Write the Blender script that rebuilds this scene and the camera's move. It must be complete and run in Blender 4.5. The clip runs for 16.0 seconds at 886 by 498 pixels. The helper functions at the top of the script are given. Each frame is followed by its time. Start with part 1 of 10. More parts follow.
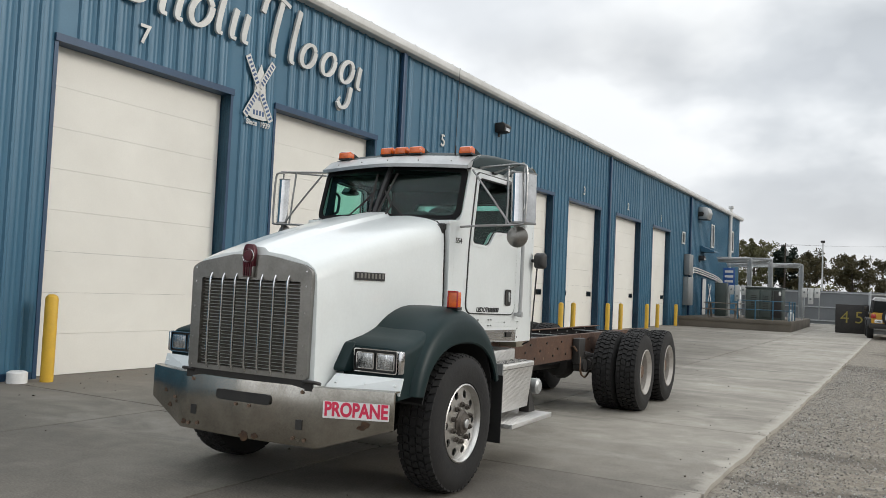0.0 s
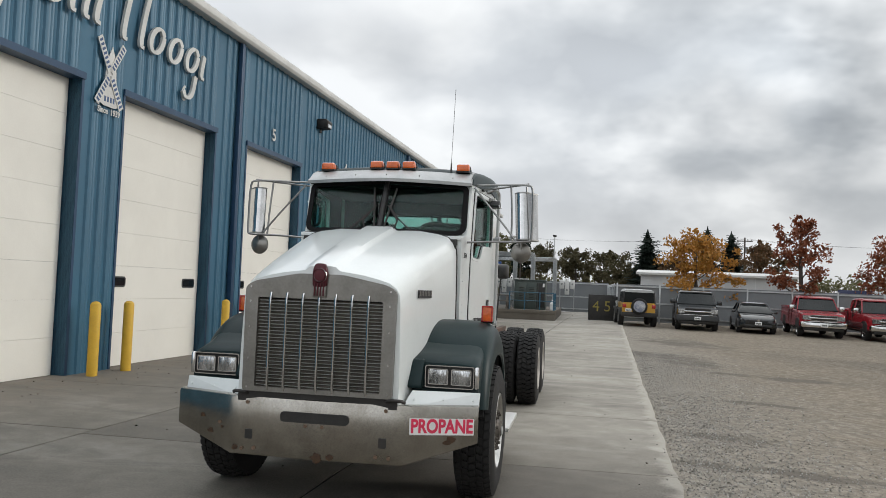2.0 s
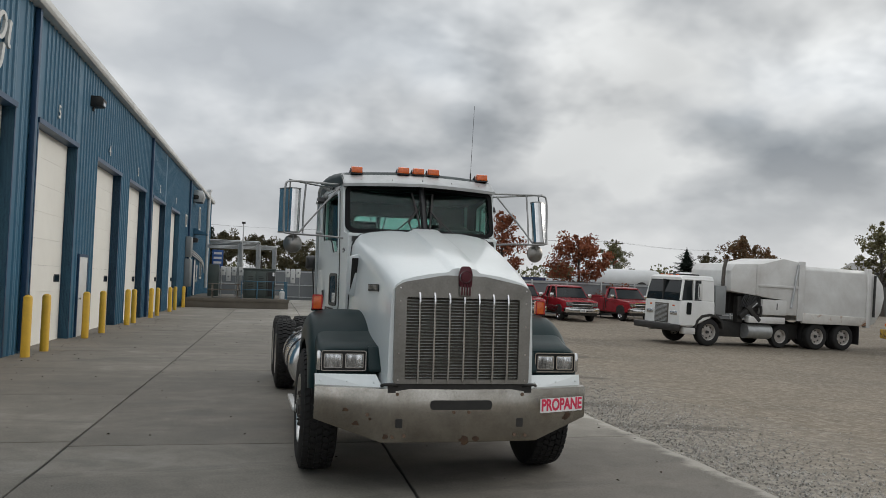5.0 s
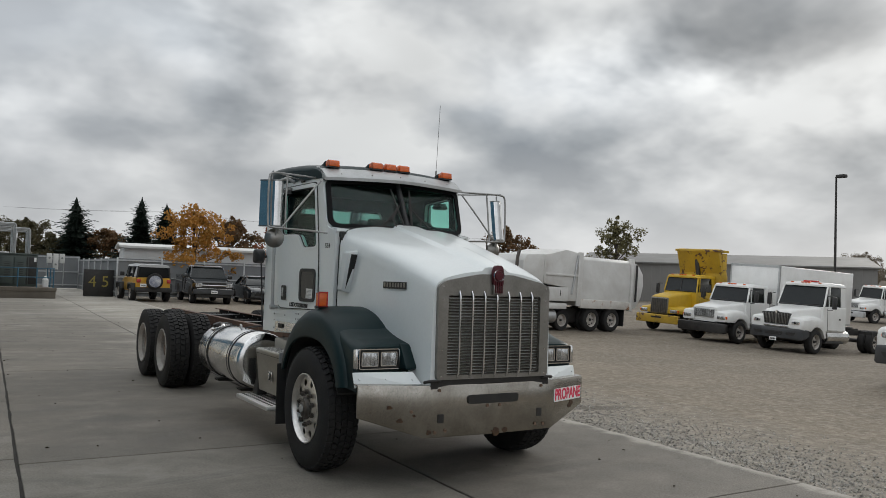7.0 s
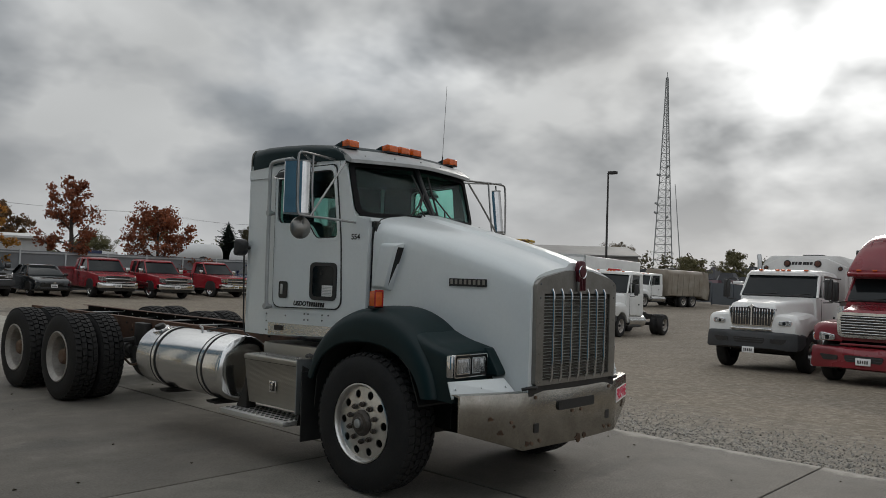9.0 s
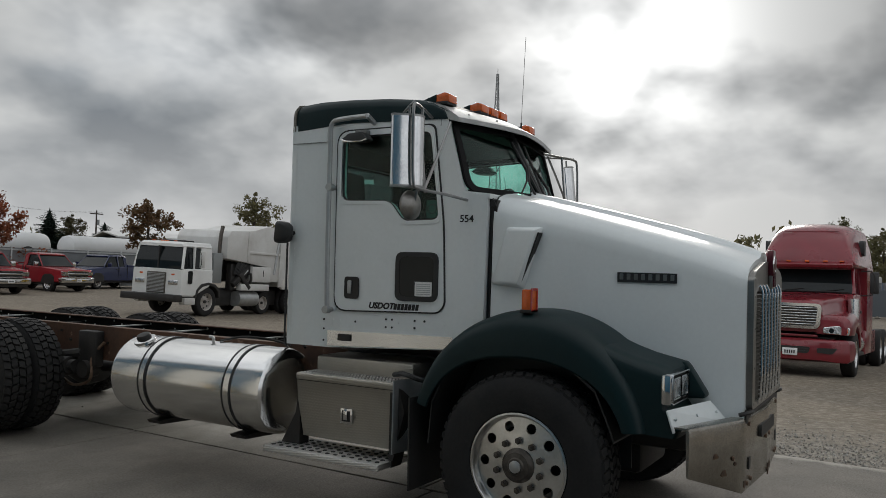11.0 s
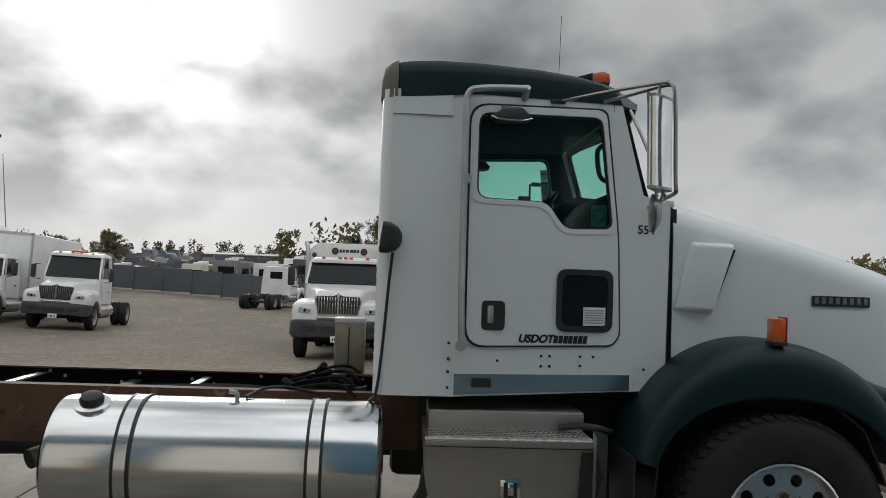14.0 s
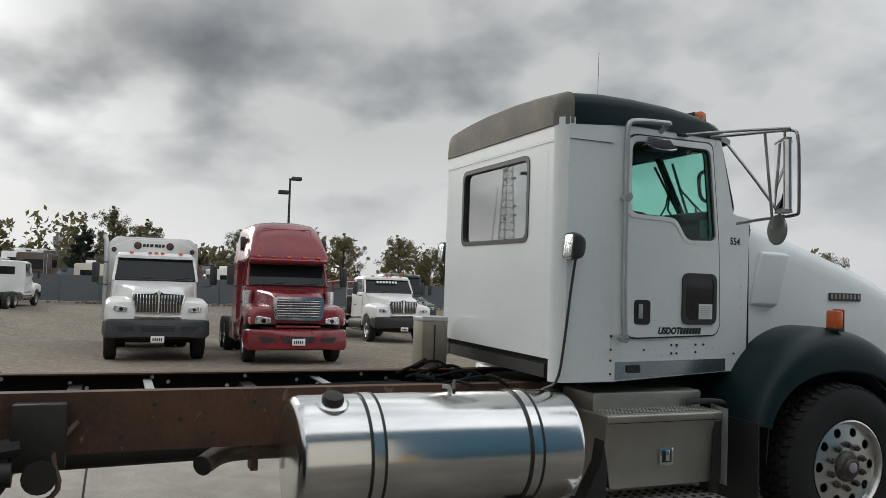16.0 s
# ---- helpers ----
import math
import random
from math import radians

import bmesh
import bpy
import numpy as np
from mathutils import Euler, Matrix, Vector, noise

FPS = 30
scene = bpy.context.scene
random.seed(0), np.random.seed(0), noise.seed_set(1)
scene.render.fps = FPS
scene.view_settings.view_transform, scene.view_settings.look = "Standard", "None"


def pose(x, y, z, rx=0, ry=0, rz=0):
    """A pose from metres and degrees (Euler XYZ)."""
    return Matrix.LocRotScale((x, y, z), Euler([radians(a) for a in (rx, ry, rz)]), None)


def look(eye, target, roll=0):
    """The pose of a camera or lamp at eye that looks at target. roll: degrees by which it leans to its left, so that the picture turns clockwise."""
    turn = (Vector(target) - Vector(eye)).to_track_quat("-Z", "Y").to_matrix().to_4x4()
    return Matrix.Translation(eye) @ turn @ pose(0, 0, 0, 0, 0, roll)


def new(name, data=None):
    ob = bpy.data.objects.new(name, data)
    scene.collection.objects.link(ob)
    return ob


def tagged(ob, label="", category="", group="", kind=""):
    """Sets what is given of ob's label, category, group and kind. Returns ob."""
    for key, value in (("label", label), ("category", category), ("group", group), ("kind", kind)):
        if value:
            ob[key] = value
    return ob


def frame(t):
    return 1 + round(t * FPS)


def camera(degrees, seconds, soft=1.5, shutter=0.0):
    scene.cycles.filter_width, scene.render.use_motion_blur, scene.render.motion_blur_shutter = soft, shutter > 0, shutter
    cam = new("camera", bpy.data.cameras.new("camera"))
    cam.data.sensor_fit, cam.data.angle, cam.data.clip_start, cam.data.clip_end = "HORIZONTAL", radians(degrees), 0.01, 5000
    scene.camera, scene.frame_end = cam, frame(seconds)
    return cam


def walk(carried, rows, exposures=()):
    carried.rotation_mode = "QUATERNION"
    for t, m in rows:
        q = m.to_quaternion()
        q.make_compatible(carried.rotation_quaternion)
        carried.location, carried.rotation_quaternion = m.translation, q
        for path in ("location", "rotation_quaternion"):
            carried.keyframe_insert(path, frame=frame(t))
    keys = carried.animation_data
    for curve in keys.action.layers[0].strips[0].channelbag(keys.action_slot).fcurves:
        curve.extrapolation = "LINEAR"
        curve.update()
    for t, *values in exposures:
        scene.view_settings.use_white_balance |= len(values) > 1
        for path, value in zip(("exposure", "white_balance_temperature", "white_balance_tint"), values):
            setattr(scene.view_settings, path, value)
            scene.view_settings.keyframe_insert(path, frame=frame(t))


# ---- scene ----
# ---- the camera ----
cam = camera(57.9, 16.0, soft=0.85)
PATH = [
    (0, (3.873, -5.459, 1.54), (2.923, -3.702, 1.634), 2.6),
    (0.5, (3.372, -5.725, 1.525), (2.555, -3.902, 1.619), 2.5),
    (1, (2.831, -5.963, 1.561), (2.17, -4.078, 1.659), 2.6),
    (1.5, (2.324, -6.313, 1.633), (1.823, -4.379, 1.735), 2.5),
    (2, (1.792, -6.474, 1.649), (1.446, -4.507, 1.744), 2.3),
    (2.5, (1.288, -6.797, 1.634), (1.071, -4.811, 1.735), 2.2),
    (3, (0.77, -6.956, 1.623), (0.677, -4.961, 1.717), 2.1),
    (5.5, (-2.201, -7.151, 1.622), (-1.57, -5.256, 1.71), 1.9),
    (6, (-2.74, -6.983, 1.612), (-1.942, -5.152, 1.696), 2.0),
    (6.5, (-3.301, -6.789, 1.641), (-2.366, -5.023, 1.725), 1.9),
    (7, (-3.761, -6.455, 1.652), (-2.722, -4.748, 1.728), 1.9),
    (7.5, (-4.24, -6.074, 1.643), (-3.082, -4.444, 1.718), 2.0),
    (8, (-4.617, -5.57, 1.622), (-3.328, -4.043, 1.693), 2.0),
    (8.5, (-4.956, -5.048, 1.62), (-3.562, -3.616, 1.686), 1.8),
    (9, (-5.213, -4.468, 1.65), (-3.735, -3.122, 1.712), 1.8),
    (11.5, (-5.271, -1.236, 1.602), (-3.475, -0.358, 1.654), 1.6),
    (12, (-5.203, -0.587, 1.606), (-3.332, 0.118, 1.662), 1.7),
    (12.5, (-5.147, 0.033, 1.624), (-3.214, 0.544, 1.683), 1.8),
    (13, (-5.028, 0.616, 1.624), (-3.049, 0.901, 1.684), 1.8),
    (13.5, (-4.976, 1.254, 1.651), (-2.979, 1.332, 1.714), 2.0),
    (14, (-4.931, 1.884, 1.659), (-2.935, 1.777, 1.725), 2.0),
    (14.5, (-4.994, 2.538, 1.651), (-3.015, 2.26, 1.723), 2.0),
    (15, (-4.947, 3.123, 1.63), (-3.002, 2.665, 1.7), 1.9),
    (15.5, (-4.896, 3.784, 1.603), (-3.003, 3.143, 1.676), 2.0),
    (16, (-4.912, 4.371, 1.628), (-3.063, 3.613, 1.702), 1.9),
]
walk(cam, [(t, look(eye, target, roll)) for t, eye, target, roll in PATH],
     exposures=[(0.0, 0.39), (0.5, 0.29), (1.0, 0.36), (3.0, 0.24), (5.5, 0.02), (7.0, 0.03), (9.0, -0.41), (11.5, -0.32), (12.5, -0.25), (14.5, -0.05), (16.0, 0.11)])

# ---- light ----
SUN_AZ, SUN_EL = radians(19), radians(21)
SUN_DIR = Vector((math.cos(SUN_EL) * math.cos(SUN_AZ), math.cos(SUN_EL) * math.sin(SUN_AZ), math.sin(SUN_EL)))


class Nodes:
    """Short hand for building a node tree."""

    def __init__(self, tree):
        self.t = tree
        tree.nodes.clear()

    def n(self, kind, props=None, **ins):
        node = self.t.nodes.new(kind)
        p = props or {}
        if "operation" in p:
            node.operation = p["operation"]
        if "use_clamp" in p:
            node.use_clamp = p["use_clamp"]
        if "data_type" in p:
            node.data_type, node.blend_type = p["data_type"], p["blend_type"]
        if "wave_type" in p:
            node.wave_type, node.bands_direction = p["wave_type"], p["bands_direction"]
        if "sky_type" in p:
            node.sky_type, node.sun_disc, node.dust_density = "NISHITA", False, 1.0
            node.sun_elevation, node.sun_rotation = p["sun_elevation"], p["sun_rotation"]
        for k, v in ins.items():
            key = k.replace("_", " ")
            sock = node.inputs[int(k[1:])] if k[0] == "i" and k[1:].isdigit() else node.inputs[key]
            if isinstance(v, bpy.types.NodeSocket):
                self.t.links.new(v, sock)
            else:
                sock.default_value = v
        return node

    def math(self, op, a, b=0.0, c=0.0, clamp=False):
        return self.n("ShaderNodeMath", {"operation": op, "use_clamp": clamp}, i0=a, i1=b, i2=c).outputs[0]

    def ramp(self, fac, stops):
        r = self.n("ShaderNodeValToRGB", None, i0=fac)
        e = r.color_ramp.elements
        while len(e) < len(stops):
            e.new(0.5)
        for el, (p, c) in zip(e, stops):
            el.position = p
            el.color = c if len(c) == 4 else (*c, 1)
        return r.outputs[0]

    def mix(self, fac, a, b, mode="MIX"):
        m = self.n("ShaderNodeMix", {"data_type": "RGBA", "blend_type": mode})
        for i, v in ((0, fac), (6, a), (7, b)):
            if isinstance(v, bpy.types.NodeSocket):
                self.t.links.new(v, m.inputs[i])
            else:
                m.inputs[i].default_value = v if i == 0 else (*v[:3], 1)
        return m.outputs[2]

    def noise(self, vec, scale, detail=4.0, rough=0.55, dist=0.0):
        return self.n("ShaderNodeTexNoise", None, Vector=vec, Scale=scale, Detail=detail, Roughness=rough, Distortion=dist).outputs["Fac"]


BANKS = [(107, 16.5, 8, 2.0, -0.30), (90, 14.5, 7, 4.5, 0.20), (75, 6.5, 9, 4, -0.30), (50, 15, 6, 3.5, 0.25), (33, 13, 5, 4, -0.15), (46, 18.5, 7, 1.6, -0.35), (76, 15.5, 6, 3.0, 0.60), (81, 12.5, 4, 1.5, -0.3), (48, 13.5, 8, 1.8, 0.40), (66, 14, 6, 3, -0.40),
         (30.5, 15.5, 5, 2.2, -0.60), (40, 16, 3, 2, -0.40), (-4, 16.5, 5, 2.2, -0.5), (-18, 16, 6, 1.5, -0.1), (7, 9, 5, 2.5, 0.3), (112, 9, 9, 3, -0.15)]


def make_world():
    w = bpy.data.worlds.new("overcast")
    w.use_nodes = True
    scene.world = w
    k = Nodes(w.node_tree)
    sky = k.n("ShaderNodeTexSky", {"sky_type": "NISHITA", "sun_elevation": SUN_EL, "sun_rotation": math.pi / 2 - SUN_AZ})
    g = k.n("ShaderNodeTexCoord").outputs["Generated"]
    s = k.n("ShaderNodeSeparateXYZ", None, Vector=g)
    z = k.math("MAXIMUM", s.outputs[2], 0.0)
    zz = k.math("ADD", z, 0.44)
    px, py = k.math("DIVIDE", s.outputs[0], zz), k.math("DIVIDE", s.outputs[1], zz)
    p = k.n("ShaderNodeCombineXYZ", None, X=px, Y=py, Z=0.3).outputs[0]
    big = k.noise(p, 1.6, 2.0, 0.45, 0.0)
    mid = k.noise(p, 4.0, 4.0, 0.46, 0.1)
    fine = k.noise(p, 9.0, 3.0, 0.5, 0.1)
    v = k.math("ADD", k.math("ADD", k.math("MULTIPLY", big, 0.46), k.math("MULTIPLY", mid, 0.42)), k.math("MULTIPLY", fine, 0.12))
    cloud = k.ramp(v, [(0.39, (0.27, 0.29, 0.315)), (0.445, (0.40, 0.42, 0.44)), (0.505, (0.63, 0.64, 0.65)), (0.575, (0.92, 0.92, 0.91))])
    # the deck is thinnest in front of the sun and evenly pale low down
    d = k.n("ShaderNodeVectorMath", {"operation": "DOT_PRODUCT"})
    k.t.links.new(g, d.inputs[0])
    d.inputs[1].default_value = SUN_DIR
    gap = k.n("ShaderNodeVectorMath", {"operation": "DOT_PRODUCT"})
    k.t.links.new(g, gap.inputs[0])
    gap.inputs[1].default_value = (math.cos(radians(16)) * math.cos(radians(19)), math.cos(radians(16)) * math.sin(radians(19)), math.sin(radians(16)))
    facing = k.math("MAXIMUM", gap.outputs["Value"], 0.0)
    glow = k.math("ADD", k.math("MULTIPLY", k.math("POWER", facing, 105.0), 1.45), k.math("MULTIPLY", k.math("POWER", facing, 10.0), 0.10))
    thin = k.n("ShaderNodeMapRange", None, Value=v, From_Min=0.40, From_Max=0.56, To_Min=0.12, To_Max=1.0).outputs[0]
    lift = k.math("MULTIPLY", glow, thin)
    # front-lit deck away from the sun, shaded undersides towards it
    even = k.n("ShaderNodeMapRange", None, Value=d.outputs["Value"], From_Min=0.0, From_Max=0.75, To_Min=0.78, To_Max=0.0).outputs[0]
    cloud = k.mix(even, cloud, (0.54, 0.55, 0.57))
    side = k.math("SUBTRACT", 1.31, k.math("MULTIPLY", d.outputs["Value"], 0.57))
    cloud = k.mix(1.0, cloud, k.n("ShaderNodeCombineColor", None, Red=side, Green=side, Blue=side).outputs[0], "MULTIPLY")
    d2 = k.n("ShaderNodeVectorMath", {"operation": "DOT_PRODUCT"})
    k.t.links.new(g, d2.inputs[0])
    d2.inputs[1].default_value = (math.cos(radians(-32)), math.sin(radians(-32)), 0.0)
    rain = k.n("ShaderNodeMapRange", None, Value=d2.outputs["Value"], From_Min=0.62, From_Max=0.95, To_Min=1.0, To_Max=0.66).outputs[0]
    cloud = k.mix(1.0, cloud, k.n("ShaderNodeCombineColor", None, Red=rain, Green=rain, Blue=rain).outputs[0], "MULTIPLY")
    high = k.n("ShaderNodeMapRange", None, Value=s.outputs[2], From_Min=0.36, From_Max=0.9, To_Min=1.0, To_Max=1.55).outputs[0]
    cloud = k.mix(1.0, cloud, k.n("ShaderNodeCombineColor", None, Red=high, Green=high, Blue=high).outputs[0], "MULTIPLY")
    # cloud banks and thin places: bearing, height, half widths, stops
    az = k.math("DEGREES", k.math("ARCTAN2", s.outputs[1], s.outputs[0]))
    el = k.math("DEGREES", k.math("ARCSINE", s.outputs[2]))
    az = k.math("ADD", az, k.math("MULTIPLY", k.math("SUBTRACT", mid, 0.5), 26.0))
    el = k.math("ADD", el, k.math("MULTIPLY", k.math("SUBTRACT", mid, 0.5), -8.0))
    total = None
    for a0, e0, wa, we, stops in BANKS:
        da = k.math("POWER", k.math("ABSOLUTE", k.math("DIVIDE", k.math("SUBTRACT", az, a0), wa)), 2.0)
        de = k.math("POWER", k.math("ABSOLUTE", k.math("DIVIDE", k.math("SUBTRACT", el, e0), we)), 2.0)
        bank = k.math("MULTIPLY", k.math("EXPONENT", k.math("MULTIPLY", k.math("ADD", da, de), -0.5)), stops)
        total = bank if total is None else k.math("ADD", total, bank)
    bank = k.math("POWER", 2.0, total)
    near = k.n("ShaderNodeMapRange", None, Value=s.outputs[2], From_Min=0.03, From_Max=0.17, To_Min=0.8, To_Max=0.0).outputs[0]
    low = k.math("ADD", 0.55, k.math("MULTIPLY", k.math("MAXIMUM", d.outputs["Value"], 0.0), 0.18))
    base = k.mix(near, cloud, k.n("ShaderNodeCombineColor", None, Red=low, Green=low, Blue=k.math("MULTIPLY", low, 1.01)).outputs[0])
    base = k.mix(1.0, base, k.n("ShaderNodeCombineColor", None, Red=bank, Green=bank, Blue=bank).outputs[0], "MULTIPLY")
    bright = k.mix(1.0, base, k.mix(lift, (0, 0, 0), (1.0, 0.985, 0.965)), "ADD")
    bright = k.mix(1.0, bright, (0.982, 1.0, 1.008), "MULTIPLY")
    bg1 = k.n("ShaderNodeBackground", None, Color=bright, Strength=1.0)
    bg2 = k.n("ShaderNodeBackground", None, Color=sky.outputs[0], Strength=0.1)
    mx = k.n("ShaderNodeMixShader", None, i0=0.02, i1=bg1.outputs[0], i2=bg2.outputs[0])
    k.n("ShaderNodeOutputWorld", None, Surface=mx.outputs[0])


make_world()
sun = new("sun", bpy.data.lights.new("sun", "SUN"))
sun.data.energy, sun.data.angle, sun.data.color = 0.9, radians(22), (1.0, 0.95, 0.88)
sun.matrix_world = look(SUN_DIR * 100, (0, 0, 0))

# ---- materials ----


def surface(name, colors, rough=0.5, metal=0.0, scale=4.0, grain=60.0, bump=0.0, bump_scale=None, dirt=0.0, dirt_color=(0.09, 0.075, 0.06),
            coat=0.0, rough_var=0.12, spots=None, stretch=(1, 1, 1), random=0.0, spec=0.5):
    """A surface of two tones with broad variation, fine grain, dirt and relief."""
    m = bpy.data.materials.new(name)
    m.use_nodes = True
    k = Nodes(m.node_tree)
    co = k.n("ShaderNodeTexCoord").outputs["Object"]
    if stretch != (1, 1, 1):
        mp = k.n("ShaderNodeMapping", None, Vector=co)
        mp.inputs["Scale"].default_value = stretch
        co = mp.outputs[0]
    a, b = colors if isinstance(colors[0], (tuple, list)) else (colors, tuple(c * 0.86 for c in colors))
    broad = k.noise(co, scale, 4.0)
    fine = k.noise(co, grain, 3.0)
    t = k.math("ADD", k.math("MULTIPLY", broad, 0.7), k.math("MULTIPLY", fine, 0.3))
    col = k.mix(k.n("ShaderNodeMapRange", None, Value=t, From_Min=0.35, From_Max=0.65).outputs[0], a, b)
    if random:
        oi = k.n("ShaderNodeObjectInfo").outputs["Random"]
        col = k.mix(random, col, k.mix(oi, tuple(c * 0.55 for c in a), tuple(min(1, c * 1.35) for c in a)))
    if spots:
        sc, lo, hi, c = spots
        sn = k.noise(co, sc, 6.0, 0.65, 0.6)
        col = k.mix(k.n("ShaderNodeMapRange", None, Value=sn, From_Min=lo, From_Max=hi).outputs[0], col, c)
    if dirt:
        dn = k.noise(co, scale * 0.6, 6.0, 0.7, 0.5)
        col = k.mix(k.math("MULTIPLY", k.n("ShaderNodeMapRange", None, Value=dn, From_Min=0.45, From_Max=0.75).outputs[0], dirt), col, dirt_color)
    r = k.math("ADD", rough - rough_var / 2, k.math("MULTIPLY", broad, rough_var))
    bs = k.n("ShaderNodeBsdfPrincipled", None, Base_Color=col, Roughness=r, Metallic=metal)
    bs.inputs["Coat Weight"].default_value = coat
    bs.inputs["Coat Roughness"].default_value = 0.08
    bs.inputs["Specular IOR Level"].default_value = spec
    if bump:
        h = k.noise(co, bump_scale or grain, 5.0, 0.6)
        bp = k.n("ShaderNodeBump", None, Height=h, Strength=bump, Distance=0.02)
        k.t.links.new(bp.outputs[0], bs.inputs["Normal"])
    k.n("ShaderNodeOutputMaterial", None, Surface=bs.outputs[0])
    return m


def glass(name, tint, gloss_rough=0.02, density=0.0, f0=0.04):
    m = bpy.data.materials.new(name)
    m.use_nodes = True
    k = Nodes(m.node_tree)
    tr = k.n("ShaderNodeBsdfTransparent", None, Color=(*tint, 1))
    gl = k.n("ShaderNodeBsdfGlossy", None, Color=(1, 1, 1, 1), Roughness=gloss_rough)
    edge = k.n("ShaderNodeLayerWeight", None, Blend=0.5).outputs["Facing"]
    fr = k.math("ADD", f0, k.math("MULTIPLY", k.math("POWER", edge, 5.0), 1.0 - f0))
    mx = k.n("ShaderNodeMixShader", None, i0=k.math("MULTIPLY", fr, 1.0 - density), i1=tr.outputs[0], i2=gl.outputs[0])
    k.n("ShaderNodeOutputMaterial", None, Surface=mx.outputs[0])
    return m


def plate_metal(name, color, rough, relief=0.5):
    """Tread plate: raised lozenges in two directions."""
    m = bpy.data.materials.new(name)
    m.use_nodes = True
    k = Nodes(m.node_tree)
    co = k.n("ShaderNodeTexCoord").outputs["Object"]
    w = []
    for ang in (45, -45):
        mp = k.n("ShaderNodeMapping", None, Vector=co)
        mp.inputs["Rotation"].default_value = (radians(ang), 0, radians(ang))
        mp.inputs["Scale"].default_value = (1, 1, 1)
        w.append(k.n("ShaderNodeTexWave", {"wave_type": "BANDS", "bands_direction": "DIAGONAL"}, Vector=mp.outputs[0], Scale=34.0, Distortion=0.3).outputs["Fac"])
    h = k.math("MULTIPLY", w[0], w[1])
    n = k.noise(co, 7.0)
    col = k.mix(n, tuple(c * 0.75 for c in color), color)
    bs = k.n("ShaderNodeBsdfPrincipled", None, Base_Color=col, Roughness=k.math("ADD", rough, k.math("MULTIPLY", n, 0.2)), Metallic=0.95)
    bp = k.n("ShaderNodeBump", None, Height=h, Strength=relief, Distance=0.006)
    k.t.links.new(bp.outputs[0], bs.inputs["Normal"])
    k.n("ShaderNodeOutputMaterial", None, Surface=bs.outputs[0])
    return m


def lamp_lens(name, color, rough=0.12):
    m = surface(name, (color, tuple(c * 0.7 for c in color)), rough, 0.0, 20, 90, 0.25, 45, coat=0.6)
    return m


white = surface("white_paint", ((0.775, 0.81, 0.805), (0.715, 0.75, 0.745)), 0.30, 0, 1.5, 40, 0.015, 25, dirt=0.10, dirt_color=(0.45, 0.42, 0.38), coat=0.5)
green = surface("dark_green_paint", ((0.0065, 0.022, 0.0235), (0.0048, 0.016, 0.0175)), 0.42, 0, 2.0, 50, 0.03, 30, dirt=0.05, dirt_color=(0.035, 0.045, 0.044), coat=0.0, spec=0.24)
steel = surface("stained_stainless", ((0.46, 0.44, 0.40), (0.29, 0.272, 0.238)), 0.23, 1.0, 3.5, 70, 0.03, 18, dirt=0.35, dirt_color=(0.20, 0.15, 0.10), rough_var=0.22)
chrome = surface("chrome", ((0.78, 0.78, 0.78), (0.62, 0.62, 0.62)), 0.10, 1.0, 6, 60)
polished = surface("polished_aluminium", ((0.78, 0.78, 0.77), (0.62, 0.62, 0.62)), 0.24, 1.0, 5, 90, 0.02, 40, stretch=(1, 0.25, 1))
tank_metal = surface("brushed_tank_aluminium", ((0.80, 0.80, 0.79), (0.70, 0.70, 0.695)), 0.17, 1.0, 3, 60, 0.006, 30, stretch=(1, 0.12, 1), rough_var=0.08, dirt=0.12, dirt_color=(0.35, 0.34, 0.32))
grey_frame = surface("grille_surround", ((0.31, 0.30, 0.28), (0.22, 0.212, 0.195)), 0.32, 0.8, 5, 70, 0.02, dirt=0.25)
louvre = surface("grille_louvre", ((0.145, 0.132, 0.115), (0.09, 0.083, 0.073)), 0.5, 0.5, 9, 60, dirt=0.3)
tread_plate = plate_metal("tread_plate", (0.80, 0.79, 0.77), 0.34)
old_plate = plate_metal("dull_tread_plate", (0.46, 0.435, 0.385), 0.36, 0.26)
rubber = surface("tyre_rubber", ((0.016, 0.0158, 0.0165), (0.026, 0.025, 0.024)), 0.80, 0, 6, 60, 0.15, 40, dirt=0.10, dirt_color=(0.05, 0.046, 0.041), spec=0.3)
rim_alu = surface("aluminium_rim", ((0.76, 0.75, 0.73), (0.60, 0.59, 0.56)), 0.32, 1.0, 9, 60, 0.02, dirt=0.18, dirt_color=(0.20, 0.16, 0.12))
rim_dull = surface("dusty_white_rim", ((0.50, 0.48, 0.45), (0.34, 0.31, 0.28)), 0.5, 0.3, 7, 50, 0.04, dirt=0.5, dirt_color=(0.16, 0.12, 0.09))
black = surface("black_steel", ((0.018, 0.0175, 0.017), (0.032, 0.030, 0.028)), 0.55, 0.2, 6, 60, 0.06, dirt=0.35, dirt_color=(0.055, 0.045, 0.038))
rust = surface("rusted_frame_paint", ((0.115, 0.054, 0.028), (0.052, 0.026, 0.017)), 0.72, 0.05, 2.6, 50, 0.18, 30, dirt=0.6, dirt_color=(0.035, 0.022, 0.016), spots=(9, 0.62, 0.7, (0.26, 0.17, 0.11)))
wheel_grime = surface("greasy_wheel_nut", ((0.12, 0.105, 0.09), (0.06, 0.052, 0.045)), 0.5, 0.5, 18, 80, 0.1)
rust_nut = surface("rusty_nut", ((0.13, 0.075, 0.05), (0.20, 0.14, 0.10)), 0.6, 0.5, 20, 80, 0.1)
rubber_trim = surface("black_rubber_trim", ((0.018, 0.018, 0.019), (0.027, 0.027, 0.026)), 0.5, 0, 10, 60)
